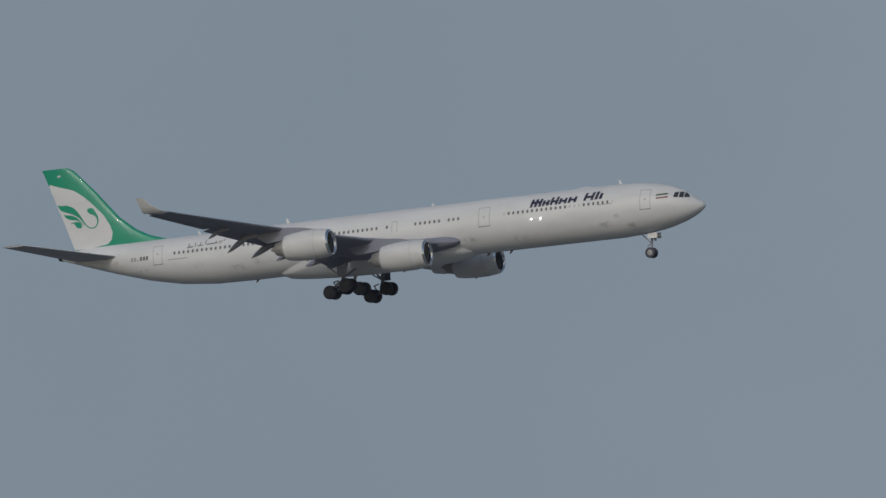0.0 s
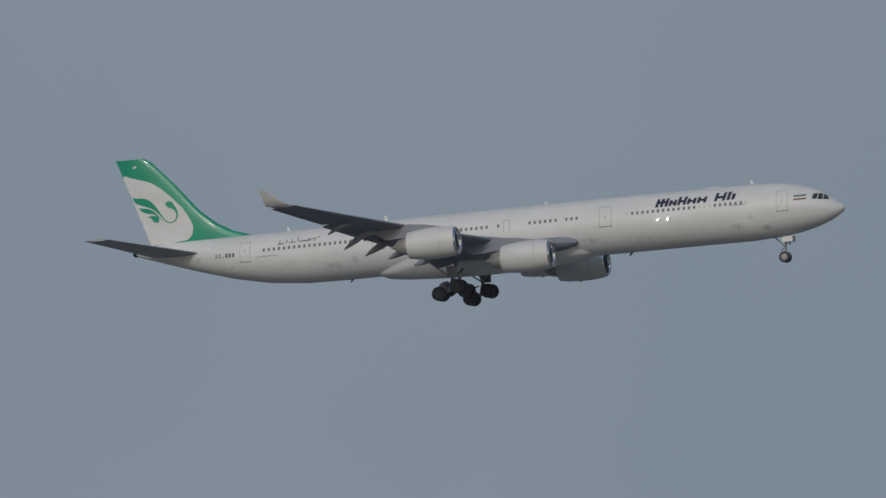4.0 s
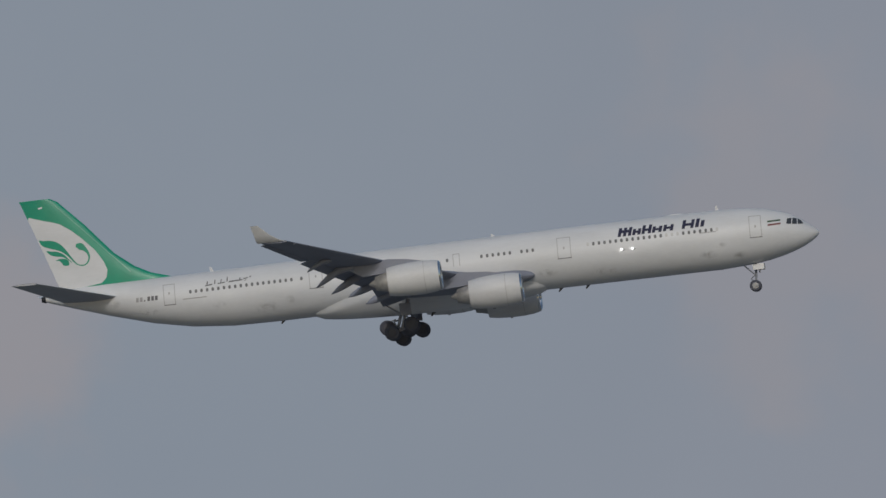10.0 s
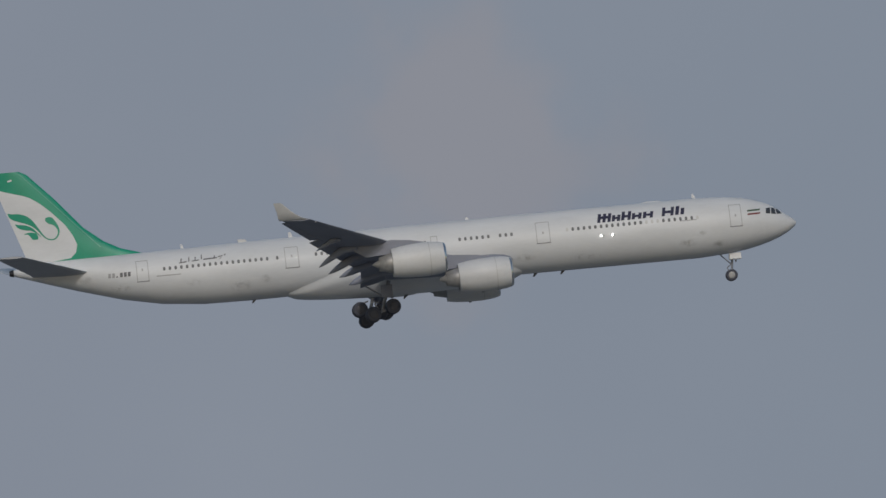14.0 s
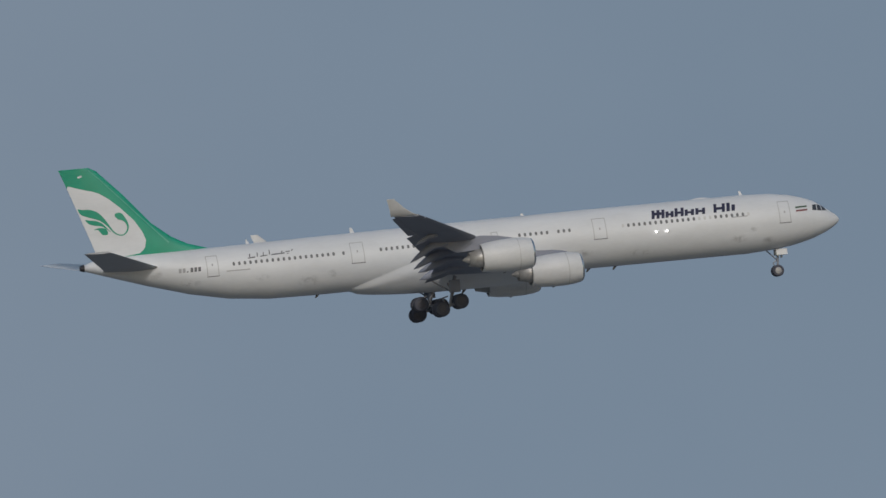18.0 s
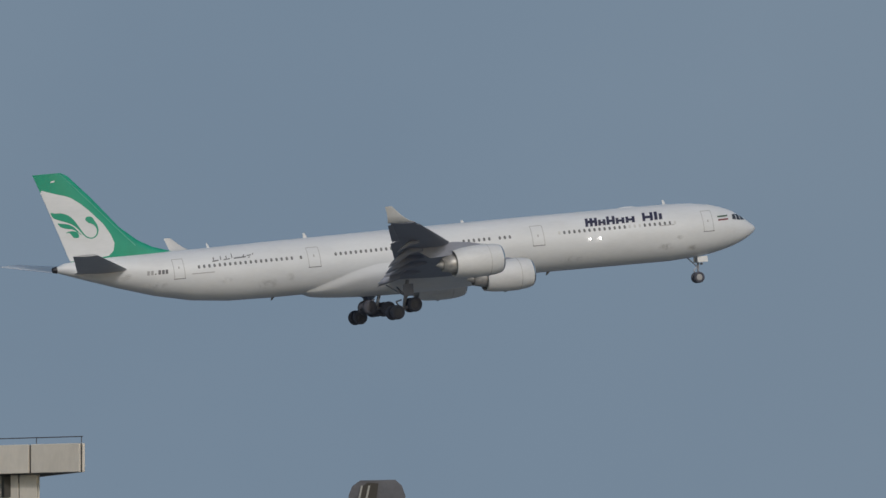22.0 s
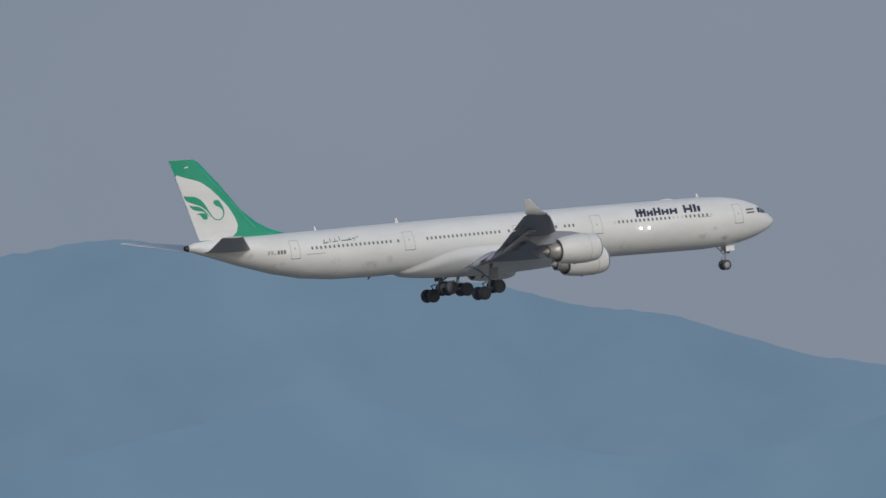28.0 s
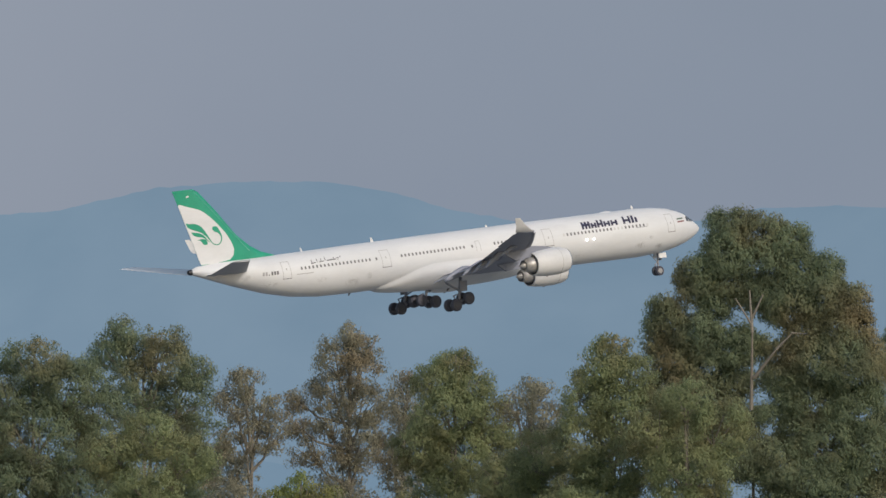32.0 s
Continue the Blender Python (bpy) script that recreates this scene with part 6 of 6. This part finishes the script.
# flight-deck windows
for side in (-1, 1):
    for c in (((-2.95, 0.62), (-2.5, 0.56), (-2.42, 1.16), (-2.85, 1.12)), ((-2.42, 0.55), (-1.95, 0.5), (-1.98, 1.08), (-2.34, 1.16)), ((-1.88, 0.5), (-1.36, 0.5), (-1.62, 0.88), (-1.9, 1.06))):
        skin_patch("flight_deck_window", c, COCKPIT, airliner, side, 0.02, nx=3, nz=3)
    for x, z, r in ((-18.65, -0.12, 0.115), (-17.6, -0.12, 0.115)):
        at = hull(x, z, side, 0.02)
        bm = bmesh.new()
        lathe(bm, [(0.3, 0.02), (0.12, 0.07), (0.0, 0.1), (-0.03, 0.1)], Matrix.Translation(at), 12)
        light = part("scan_light", bm, WHITE, airliner, "small lit wing scan light", True)
        bm = bmesh.new()
        lathe(bm, [(0.0, 0.1), (0.012, 0.095)], Matrix.Translation(at + Vector((-0.06, side * 0.07, 0))) @ pose(0, 0, 0, 0, 0, side * 171), 14)
        part("lens", bm, LAMP, light)

# worn and oily smudges on the lower skin
GRIME = grime_material("skin_grime", (0.3, 0.3, 0.31), 0.45, 1.6)
for x, z, w, hh in ((-53.0, -1.7, 2.4, 1.3), (-50.6, -1.2, 1.2, 0.9), (-57.5, -1.0, 1.6, 0.7), (-9.4, -0.75, 1.5, 0.55), (-10.6, -1.5, 2.0, 0.9), (-7.6, -1.9, 1.6, 0.8), (-20.5, -1.9, 3.4, 0.7), (-26.0, -1.5, 2.2, 0.8), (-64.5, -0.9, 2.4, 0.8), (-67.6, 0.2, 1.6, 0.8), (-45.0, -1.9, 2.5, 0.7)):
    skin_patch("grime_smudge", ((x - w / 2, z - hh / 2), (x + w / 2, z - hh / 2), (x + w / 2, z + hh / 2), (x - w / 2, z + hh / 2)), GRIME, airliner, -1, 0.006, nx=4, nz=4)
# aerials and vents
for s, z, hh, c in ((9.45, 2.66, 0.5, 0.35), (58.1, 2.42, 0.45, 0.3), (47.8, 2.5, 0.55, 0.45), (31.0, 2.62, 0.3, 0.4)):
    bm = bmesh.new()
    loft(bm, [[(-s + c / 2, 0, z), (-s, 0.04, z), (-s - c / 2, 0, z), (-s, -0.04, z)], [(-s - 0.12 + c / 4, 0, z + hh), (-s - 0.12, 0.02, z + hh), (-s - 0.12 - c / 4, 0, z + hh), (-s - 0.12, -0.02, z + hh)]])
    part("blade_aerial", bm, WHITE, airliner)
for s, z in ((51.7, -3.0), (25.0, -2.95), (22.4, -2.95), (37.4, -3.9)):
    bm = bmesh.new()
    loft(bm, [[(-s + 0.2, 0, z + 0.05), (-s, 0.04, z + 0.05), (-s - 0.2, 0, z + 0.05), (-s, -0.04, z + 0.05)], [(-s - 0.2, 0, z - 0.32), (-s - 0.28, 0.02, z - 0.32), (-s - 0.36, 0, z - 0.32), (-s - 0.28, -0.02, z - 0.32)]])
    part("drain_mast", bm, DARK_LINE, airliner)
bm = bmesh.new()
loft(bm, [[(-12.2 - 2.6 * f, 0.35 * math.sin(math.pi * f) * math.cos(a) if 0 < f < 1 else 0.01 * math.cos(a), 2.66 + (0.2 * math.sin(math.pi * f) * math.sin(a) if 0 < f < 1 else 0.01 * math.sin(a))) for a in [2 * math.pi * k / 12 for k in range(12)]] for f in [k / 8 for k in range(9)]])
part("radome", bm, WHITE, airliner, "", True)


# ---- wings ----
def aerofoil(n=12):
    """Unit section from the trailing edge over the top to the nose and back under: (along, up)."""
    xs = [0.5 * (1 + math.cos(math.pi * i / n)) for i in range(n + 1)]
    yt = lambda c: 5 * (0.2969 * math.sqrt(c) - 0.126 * c - 0.3516 * c * c + 0.2843 * c ** 3 - 0.1036 * c ** 4)
    up = [(c, yt(c)) for c in xs]
    return up + [(c, -0.8 * yt(c)) for c in xs[::-1][1:-1]]


FOIL = aerofoil()
WY = [0.0, 2.8, 4.0, 10.5, 19.3, 25.0, 31.2]
LE = [26.6, 27.3, 29.8, 34.5, 39.9, 43.6, 47.8]
TE = [41.6, 41.6, 41.6, 42.0, 45.7, 48.1, 50.6]
THK = [0.12, 0.12, 0.12, 0.115, 0.105, 0.1, 0.09]
INC = [3.5, 3.5, 3.2, 2.0, 1.0, 0.0, -1.0]


def wing_z(y):
    return -1.75 + 4.42 * max(0, (y - 2.8) / 28.7) ** 1.3 + 0.3 * max(0, 1 - y / 7) ** 0.8


def section(y, side, c0=0.0, c1=1.0, dx=0.0, dz=0.0, tilt=0.0, thick=1.0):
    """A piece of the wing's section between two shares of the chord, moved and tilted about its front."""
    le, te, th, inc = interp(y, WY, LE), interp(y, WY, TE), interp(y, WY, THK), radians(interp(y, WY, INC))
    ch = te - le
    out = []
    for c, h in FOIL:
        px, pz = -c * (c1 - c0) * ch, h * th * ch * thick * (c1 - c0 if c1 - c0 < 0.9 else 1)
        ca, sa = math.cos(radians(tilt)), math.sin(radians(tilt))
        px, pz = px * ca - pz * sa * -1 * -1, px * sa + pz * ca
        ax, az = -c0 * ch + px, pz
        ci, si = math.cos(inc), math.sin(inc)
        out.append((-le + ax * ci + dx, side * y, wing_z(y) + 0.0 + ax * si + az + dz))
    return out


def flying_surface(name, ys, side, mat, parent, label="", **kw):
    bm = bmesh.new()
    loft(bm, [section(y, side, **kw) for y in ys])
    return part(name, bm, mat, parent, label, True)


def shade_flat(ob, deg=35):
    me = ob.data
    me.set_sharp_from_angle(angle=radians(deg))
    return ob


for side in (-1, 1):
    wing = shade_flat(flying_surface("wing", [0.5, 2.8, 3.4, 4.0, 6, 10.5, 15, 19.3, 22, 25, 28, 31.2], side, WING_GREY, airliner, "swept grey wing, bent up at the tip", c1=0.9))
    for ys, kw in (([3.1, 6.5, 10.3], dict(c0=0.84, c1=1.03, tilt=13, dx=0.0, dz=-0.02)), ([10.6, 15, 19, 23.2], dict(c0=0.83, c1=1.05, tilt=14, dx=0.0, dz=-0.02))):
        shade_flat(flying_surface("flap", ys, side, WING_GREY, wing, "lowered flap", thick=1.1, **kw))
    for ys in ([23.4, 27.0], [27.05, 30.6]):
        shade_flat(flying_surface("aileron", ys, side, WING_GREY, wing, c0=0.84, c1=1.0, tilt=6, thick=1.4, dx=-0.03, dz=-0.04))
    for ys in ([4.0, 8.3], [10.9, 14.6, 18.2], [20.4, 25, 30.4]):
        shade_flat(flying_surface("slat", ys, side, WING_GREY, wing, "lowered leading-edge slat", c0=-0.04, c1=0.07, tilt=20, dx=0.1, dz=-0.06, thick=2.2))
    for y, s1, z1, ln, r in ((7.0, 43.2, -2.75, 4.6, 0.36), (12.0, 44.35, -2.2, 4.6, 0.33), (15.7, 45.55, -1.95, 4.3, 0.3), (19.4, 46.6, -1.42, 3.8, 0.27), (23.3, 46.95, -0.05, 2.4, 0.17)):
        bm = bmesh.new()
        rings = []
        z0 = wing_z(y) - 0.35
        for k in range(9):
            f = k / 8
            x = -(s1 - ln) - ln * f
            rr = r * max(0.04, math.sin(math.pi * (0.08 + 0.92 * f)) ** 0.6) if k < 8 else 0.02
            zc = z0 + (z1 - z0) * max(0, (f - 0.35) / 0.65) ** 1.1
            rings.append([(x, side * y + rr * 0.75 * math.cos(a), zc + rr * 1.5 * math.sin(a)) for a in [2 * math.pi * q / 10 for q in range(10)]])
        loft(bm, rings)
        part("flap_track_fairing", bm, WING_GREY, wing, "", True)
    # winglet
    bm = bmesh.new()
    rings = []
    for y, le, te, z, th in ((31.2, 47.95, 50.6, 2.65, 0.16), (31.5, 48.55, 50.7, 2.86, 0.14), (31.75, 49.3, 50.78, 3.35, 0.1), (32.05, 50.35, 51.05, 4.3, 0.06)):
        ring = []
        for c, h in FOIL:
            ring.append((-le - c * (te - le), side * (y - h * th * 1.3), z + 0.25 * h * th))
        rings.append(ring)
    loft(bm, rings)
    shade_flat(part("winglet", bm, WING_LIGHT, wing, "pale grey upturned winglet", True))

    # engines under the wing
    for y, s0, zc in ((9.6, 27.9, -3.0), (19.3, 34.65, -1.5)):
        m = Matrix.Translation((-s0, side * y, zc)) @ pose(0, 0, 0, 0, -1.5, side * -1.5)
        bm = bmesh.new()
        lathe(bm, [(-0.22, 1.40), (-0.8, 1.52), (-1.8, 1.59), (-3.0, 1.57), (-4.2, 1.47), (-5.1, 1.31), (-5.12, 1.2), (-4.6, 1.2)], m, 32, False)
        engine = shade_flat(part("engine", bm, NACELLE, airliner, "white engine nacelle with a polished intake lip", True), 50)
        bm = bmesh.new()
        lathe(bm, [(-0.22, 1.40), (-0.07, 1.335), (0.0, 1.26), (-0.04, 1.19), (-0.2, 1.14), (-0.45, 1.12)], m, 32, False)
        part("intake_lip", bm, CHROME, engine, "", True)
        for sx, rr in ((-1.55, 1.589), (-3.35, 1.528)):
            bm = bmesh.new()
            lathe(bm, [(sx, rr), (sx - 0.01, rr + 0.008), (sx - 0.04, rr + 0.006), (sx - 0.05, rr - 0.006)], m, 32, False)
            part("cowl_seam", bm, SEAM, engine)
        bm = bmesh.new()
        lathe(bm, [(-0.45, 1.12), (-1.2, 1.17), (-1.25, 1.17), (-1.25, 0.3)], m, 32, False)
        part("intake_duct", bm, CORE, engine, "", True)
        bm = bmesh.new()
        for k in range(24):
            a = 2 * math.pi * k / 24
            p0 = [Vector((-1.2, r * math.cos(a + d), r * math.sin(a + d))) + Vector((e, 0, 0)) for r, d, e in ((0.3, -0.1, 0), (1.15, -0.09, 0), (1.15, 0.09, 0.22), (0.3, 0.1, 0.12))]
            bm.faces.new([bm.verts.new(m @ p) for p in p0])
        part("fan", bm, DARK_METAL, engine)
        bm = bmesh.new()
        lathe(bm, [(-0.55, 0.02), (-0.75, 0.16), (-1.15, 0.34)], m, 16)
        part("spinner", bm, DARK_METAL, engine, "", True)
        bm = bmesh.new()
        lathe(bm, [(-4.4, 0.98), (-5.2, 0.92), (-6.3, 0.66), (-6.32, 0.56), (-5.9, 0.5)], m, 24, False)
        part("core_cowl", bm, CORE, engine, "", True)
        bm = bmesh.new()
        lathe(bm, [(-5.8, 0.5), (-6.35, 0.4), (-6.95, 0.06)], m, 16)
        part("exhaust_plug", bm, CORE, engine, "", True)
        bm = bmesh.new()
        le = interp(y, WY, LE)
        zt = wing_z(y)
        loft(bm, [[(x, side * y + w * u, z) for u, z in ((-1, lo), (1, lo), (1, hi), (-1, hi))] for x, w, lo, hi in
                  ((-s0 - 1.6, 0.05, zc + 1.3, zc + 1.52), (-s0 - 3.2, 0.24, zc + 1.0, zc + 1.85), (-le + 0.3, 0.26, zc + 0.75, max(zt + 0.12, zc + 1.7)), (-le - 2.2, 0.2, zc + 0.6, zt - 0.05), (-le - 3.4, 0.05, zt - 0.55, zt - 0.2))])
        part("pylon", bm, WING_GREY, engine)
        bm = bmesh.new()
        loft(bm, [[(-s0 - 2.6, side * y - 0.05, zc - 1.5), (-s0 - 2.6, side * y + 0.05, zc - 1.5), (-s0 - 3.0, side * y + 0.05, zc - 1.5), (-s0 - 3.0, side * y - 0.05, zc - 1.5)], [(-s0 - 2.85, side * y - 0.02, zc - 1.72), (-s0 - 2.85, side * y + 0.02, zc - 1.72), (-s0 - 3.05, side * y + 0.02, zc - 1.72), (-s0 - 3.05, side * y - 0.02, zc - 1.72)]])
        part("drain_mast", bm, DARK_LINE, engine)
    # tailplane
    bm = bmesh.new()
    rings = []
    for y, le, te, z, th in ((0.6, 66.6, 72.5, 0.9, 0.105), (1.8, 67.5, 72.68, 1.0, 0.095), (11.0, 73.75, 76.25, 2.46, 0.085)):
        rings.append([(-le - c * (te - le), side * y, z + (h * th + 0.012 * c) * (te - le)) for c, h in FOIL])
    loft(bm, rings)
    tailplane = shade_flat(part("tailplane", bm, TAIL_GREY, airliner, "grey swept tailplane", True))
    # the top's brightness under sun and sky is painted on as white
    bm = bmesh.new()
    top_n = len(FOIL) // 2 + 1
    loft(bm, [[(x, y, z + 0.012) for x, y, z in ring[:top_n]] for ring in rings], False, False)
    part("upper_skin", bm, WHITE, tailplane, "upper skin painted white for the light it catches", True)

# ---- fin ----
FZ = [2.0, 2.5, 3.0, 3.8, 5.24, 8.16, 10.7, 11.05]
FLE = [61.0, 62.3, 63.95, 65.45, 67.25, 69.72, 72.14, 72.84]
FTE = [72.5, 72.75, 72.95, 73.2, 73.7, 74.72, 75.64, 75.8]


def fin_y(x, z):
    le, te = interp(z, FZ, FLE), interp(z, FZ, FTE)
    c = min(1, max(0, (-x - le) / (te - le)))
    t = 0.42 - 0.024 * (z - 2)
    return t * 2.2 * (math.sqrt(c) * (1 - c) * 1.15 + 0.02 * (1 - c)) + 0.012


bm = bmesh.new()
rings = []
for z in [2.0, 2.5, 3, 3.4, 3.8, 4.5, 5.24, 6.2, 7.2, 8.16, 9.4, 10.7, 11.05]:
    le, te = interp(z, FZ, FLE), interp(z, FZ, FTE)
    cs = [0, 0.02, 0.06, 0.14, 0.25, 0.4, 0.6, 0.8, 1.0]
    ring = [(-le - c * (te - le), fin_y(-le - c * (te - le), z), z) for c in cs] + [(-le - c * (te - le), -fin_y(-le - c * (te - le), z), z) for c in cs[::-1]]
    rings.append(ring)
loft(bm, rings)
fin = shade_flat(part("fin", bm, GREEN, airliner, "tall green and white tail fin", True))


def fin_shape(name, left, right, z0, z1, mat, n=14, out=0.012, m=6):
    """A painted shape on both sides of the fin between two edges, functions of the height."""
    for side in (-1, 1):
        vs, fs = [], []
        for j in range(n + 1):
            z = z0 + (z1 - z0) * j / n
            a, b = left(z), right(z)
            for i in range(m + 1):
                x = a + (b - a) * i / m
                vs.append((x, side * (fin_y(x, z) + out), z))
        for j in range(n):
            for i in range(m):
                k = j * (m + 1) + i
                fs.append((k, k + 1, k + m + 2, k + m + 1))
        finish(name, vs, fs, mat, fin)


# the white drop: straight on the rudder side, bowed towards the front
WZ = [2.24, 2.27, 2.43, 2.91, 3.7, 4.53, 5.67, 6.97, 7.87, 8.5, 8.8, 9.06, 9.46]
WX = [-70.65, -69.84, -68.75, -68.17, -67.99, -68.28, -68.97, -70.18, -71.17, -72.1, -72.85, -73.85, -74.95]
fin_shape("white_panel", lambda z: -interp(z, FZ, FTE) - 0.01 if z < 9.4 else -75.0, lambda z: interp(z, WZ, WX), 2.24, 9.46, WHITE, 30)


def flowing(pts, width, n=5):
    """The same bent line and widths, run smoothly through finer steps."""
    q = [(*p, w) for p, w in zip(pts, width)]
    out = []
    for k in range(len(q) - 1):
        a, b, c, d = (Vector(q[min(len(q) - 1, max(0, k + e))]) for e in (-1, 0, 1, 2))
        for i in range(n):
            f = i / n
            out.append(0.5 * (2 * b + (c - a) * f + (2 * a - 5 * b + 4 * c - d) * f * f + (3 * b - a - 3 * c + d) * f ** 3))
    out.append(Vector(q[-1]))
    return [(v[0], v[1] + 0.09) for v in out], [max(0.02, v[2]) for v in out]


def fin_stroke(pts, width, mat=None, name="tail_emblem", label="green curved tail emblem"):
    """A green stroke along a bent line (x, z) with a width at each point."""
    for side in (-1, 1):
        vs, fs = [], []
        for i, (x, z) in enumerate(pts):
            a, b = pts[max(0, i - 1)], pts[min(len(pts) - 1, i + 1)]
            d = Vector((b[0] - a[0], b[1] - a[1])).normalized()
            w = width[i] / 2
            for s in (-1, 1):
                px, pz = x - d.y * w * s, z + d.x * w * s
                vs.append((px, side * (fin_y(px, pz) + 0.024), pz))
        for i in range(len(pts) - 1):
            fs.append((2 * i, 2 * i + 1, 2 * i + 3, 2 * i + 2))
        finish(name, vs, fs, mat or GREEN, fin, label)


fin_stroke(*flowing([(-74.24, 7.09), (-73.85, 6.77), (-73.21, 6.59), (-72.57, 6.33), (-72.01, 5.9), (-71.51, 5.31), (-71.08, 4.71), (-70.69, 4.37), (-70.19, 4.28), (-69.8, 4.51), (-69.61, 4.97), (-69.7, 5.42), (-69.97, 5.8), (-70.35, 6.1), (-70.77, 6.24)],
                    [0.09, 0.52, 0.74, 0.69, 0.43, 0.2, 0.13, 0.11, 0.11, 0.13, 0.17, 0.24, 0.41, 0.67, 0.26]))
fin_stroke(*flowing([(-73.62, 6.01), (-73.22, 5.76), (-72.67, 5.61), (-72.13, 5.42), (-71.67, 5.03), (-71.33, 4.67)],
                    [0.07, 0.37, 0.46, 0.28, 0.11, 0.06]))
fin_stroke(*flowing([(-72.85, 5.0), (-72.5, 5.04), (-72.19, 4.91), (-71.93, 4.73), (-71.73, 4.56), (-71.63, 4.44)],
                    [0.06, 0.17, 0.46, 0.65, 0.41, 0.09]))
fin_stroke([(-74.0, 10.2), (-73.6, 10.29)], [0.17, 0.17], WHITE, "fin_mark", "small white mark")
# the glint along the seam is painted in as a paler line
fin_stroke([(-72.95, 10.9), (-71.7, 9.6), (-70.1, 7.9), (-68.0, 5.6), (-66.6, 4.1), (-65.8, 3.25)], [0.05, 0.06, 0.07, 0.08, 0.1, 0.12], FIN_SEAM, "leading_edge_seam", "seam behind the leading edge, its glint painted pale")


# ---- landing gear ----
bm = bmesh.new()
tube(bm, (-6.35, 0, -2.6), (-6.5, 0, -4.5), 0.13, 0.1)
tube(bm, (-6.55, 0.42, -4.8), (-6.55, -0.42, -4.8), 0.09)
tube(bm, (-6.5, 0, -4.4), (-6.56, 0, -4.8), 0.12)
nose_gear = part("nose_gear", bm, STRUT, airliner, "lowered nose gear with two wheels")
for y in (-0.34, 0.34):
    wheel(nose_gear, (-6.58, y, -4.83), 0.56, 0.4)
bm = bmesh.new()
tube(bm, (-6.4, 0, -3.9), (-7.5, 0, -2.8), 0.06)
tube(bm, (-6.75, 0, -4.4), (-6.95, 0, -4.1), 0.05)
tube(bm, (-6.95, 0, -4.1), (-6.55, 0, -3.8), 0.05)
part("drag_brace", bm, STRUT, nose_gear)
for y in (-0.55, 0.55):
    bm = bmesh.new()
    box(bm, pose(-6.1, y, -3.05, y * 16, 0, 0), 1.1, 0.05, 0.6, 0.02)
    part("gear_door", bm, WHITE, nose_gear)
bm = bmesh.new()
box(bm, pose(-6.05, 0, -3.5), 0.12, 0.5, 0.22, 0.03)
part("taxi_lamp", bm, HUB, nose_gear)

for y, x, z, tilt, top in ((-5.35, -40.1, -5.4, 18, (-39.3, -5.0, -2.6)), (5.35, -40.1, -5.4, 18, (-39.3, 5.0, -2.6)), (0.0, -40.95, -5.05, -9, (-40.4, 0, -3.2))):
    bm = bmesh.new()
    tube(bm, top, (x, y, z + 0.1), 0.19, 0.15, 10)
    gear = part("main_gear", bm, STRUT, airliner, "lowered main gear on a four-wheel bogie")
    rot = Matrix.Translation((x, y, z)) @ pose(0, 0, 0, 0, -tilt, 0)
    bm = bmesh.new()
    box(bm, rot, 2.3, 0.26, 0.28, 0.05)
    part("bogie_beam", bm, STRUT, gear)
    for ax in (-1.0, 1.0):
        bm = bmesh.new()
        tube(bm, rot @ Vector((ax, -0.7, 0)), rot @ Vector((ax, 0.7, 0)), 0.11)
        part("axle", bm, STRUT, gear)
        for wy in (-0.68, 0.68):
            wheel(gear, rot @ Vector((ax, wy, 0)), 0.73, 0.54, DARK_HUB)
    bm = bmesh.new()
    tube(bm, (x - 0.15, y, z + 0.9), (x - 0.75, y, z + 0.75), 0.07)
    tube(bm, (x - 0.75, y, z + 0.75), (x - 0.35, y, z + 0.1), 0.07)
    part("torque_link", bm, STRUT, gear)
    if y:
        sgn = 1 if y > 0 else -1
        bm = bmesh.new()
        tube(bm, (-39.7, y, -4.3), (-39.5, sgn * 2.4, -3.2), 0.1)
        tube(bm, (-39.9, y, -4.1), (-41.6, y - sgn * 0.4, -2.9), 0.07)
        part("side_stay", bm, STRUT, gear)
        bm = bmesh.new()
        box(bm, pose(-39.6, y + sgn * 0.45, -3.6, sgn * -6, 0, 0), 1.1, 0.05, 1.2, 0.03)
        part("gear_door", bm, WING_GREY, gear)

FLIGHT = dict(x=(304.698, 79.4767, 0.0730209, -0.000435663, 2.44907e-05), y=(2055.79, -4.07417, -0.0142083, 0.000758931), z=(116.534, -0.245516, -0.000407422, -2.1536e-06),
              yaw=(-0.627653, -0.184919, 0.055317, -0.969729), pitch=(5.34689, 0.794834, 0.297602, 0.290715), bank=(0.193141, -0.382219, 0.0533372, 0.125926))


def flight_pose(t):
    s, u = t - 16.0, (t - 16.0) / 16.0
    poly = lambda key, q: sum(c * q ** k for k, c in enumerate(FLIGHT[key]))
    at = Vector((poly("x", s), poly("y", s), poly("z", s)))
    turn = Matrix.Rotation(radians(poly("yaw", u)), 4, "Z") @ Matrix.Rotation(radians(-poly("pitch", u)), 4, "Y") @ Matrix.Rotation(radians(poly("bank", u)), 4, "X")
    return Matrix.Translation(at) @ turn @ Matrix.Translation((37, 0, 0))


def motions():
    walk(airliner, [(t, flight_pose(t)) for t in range(0, 33)])


motions()
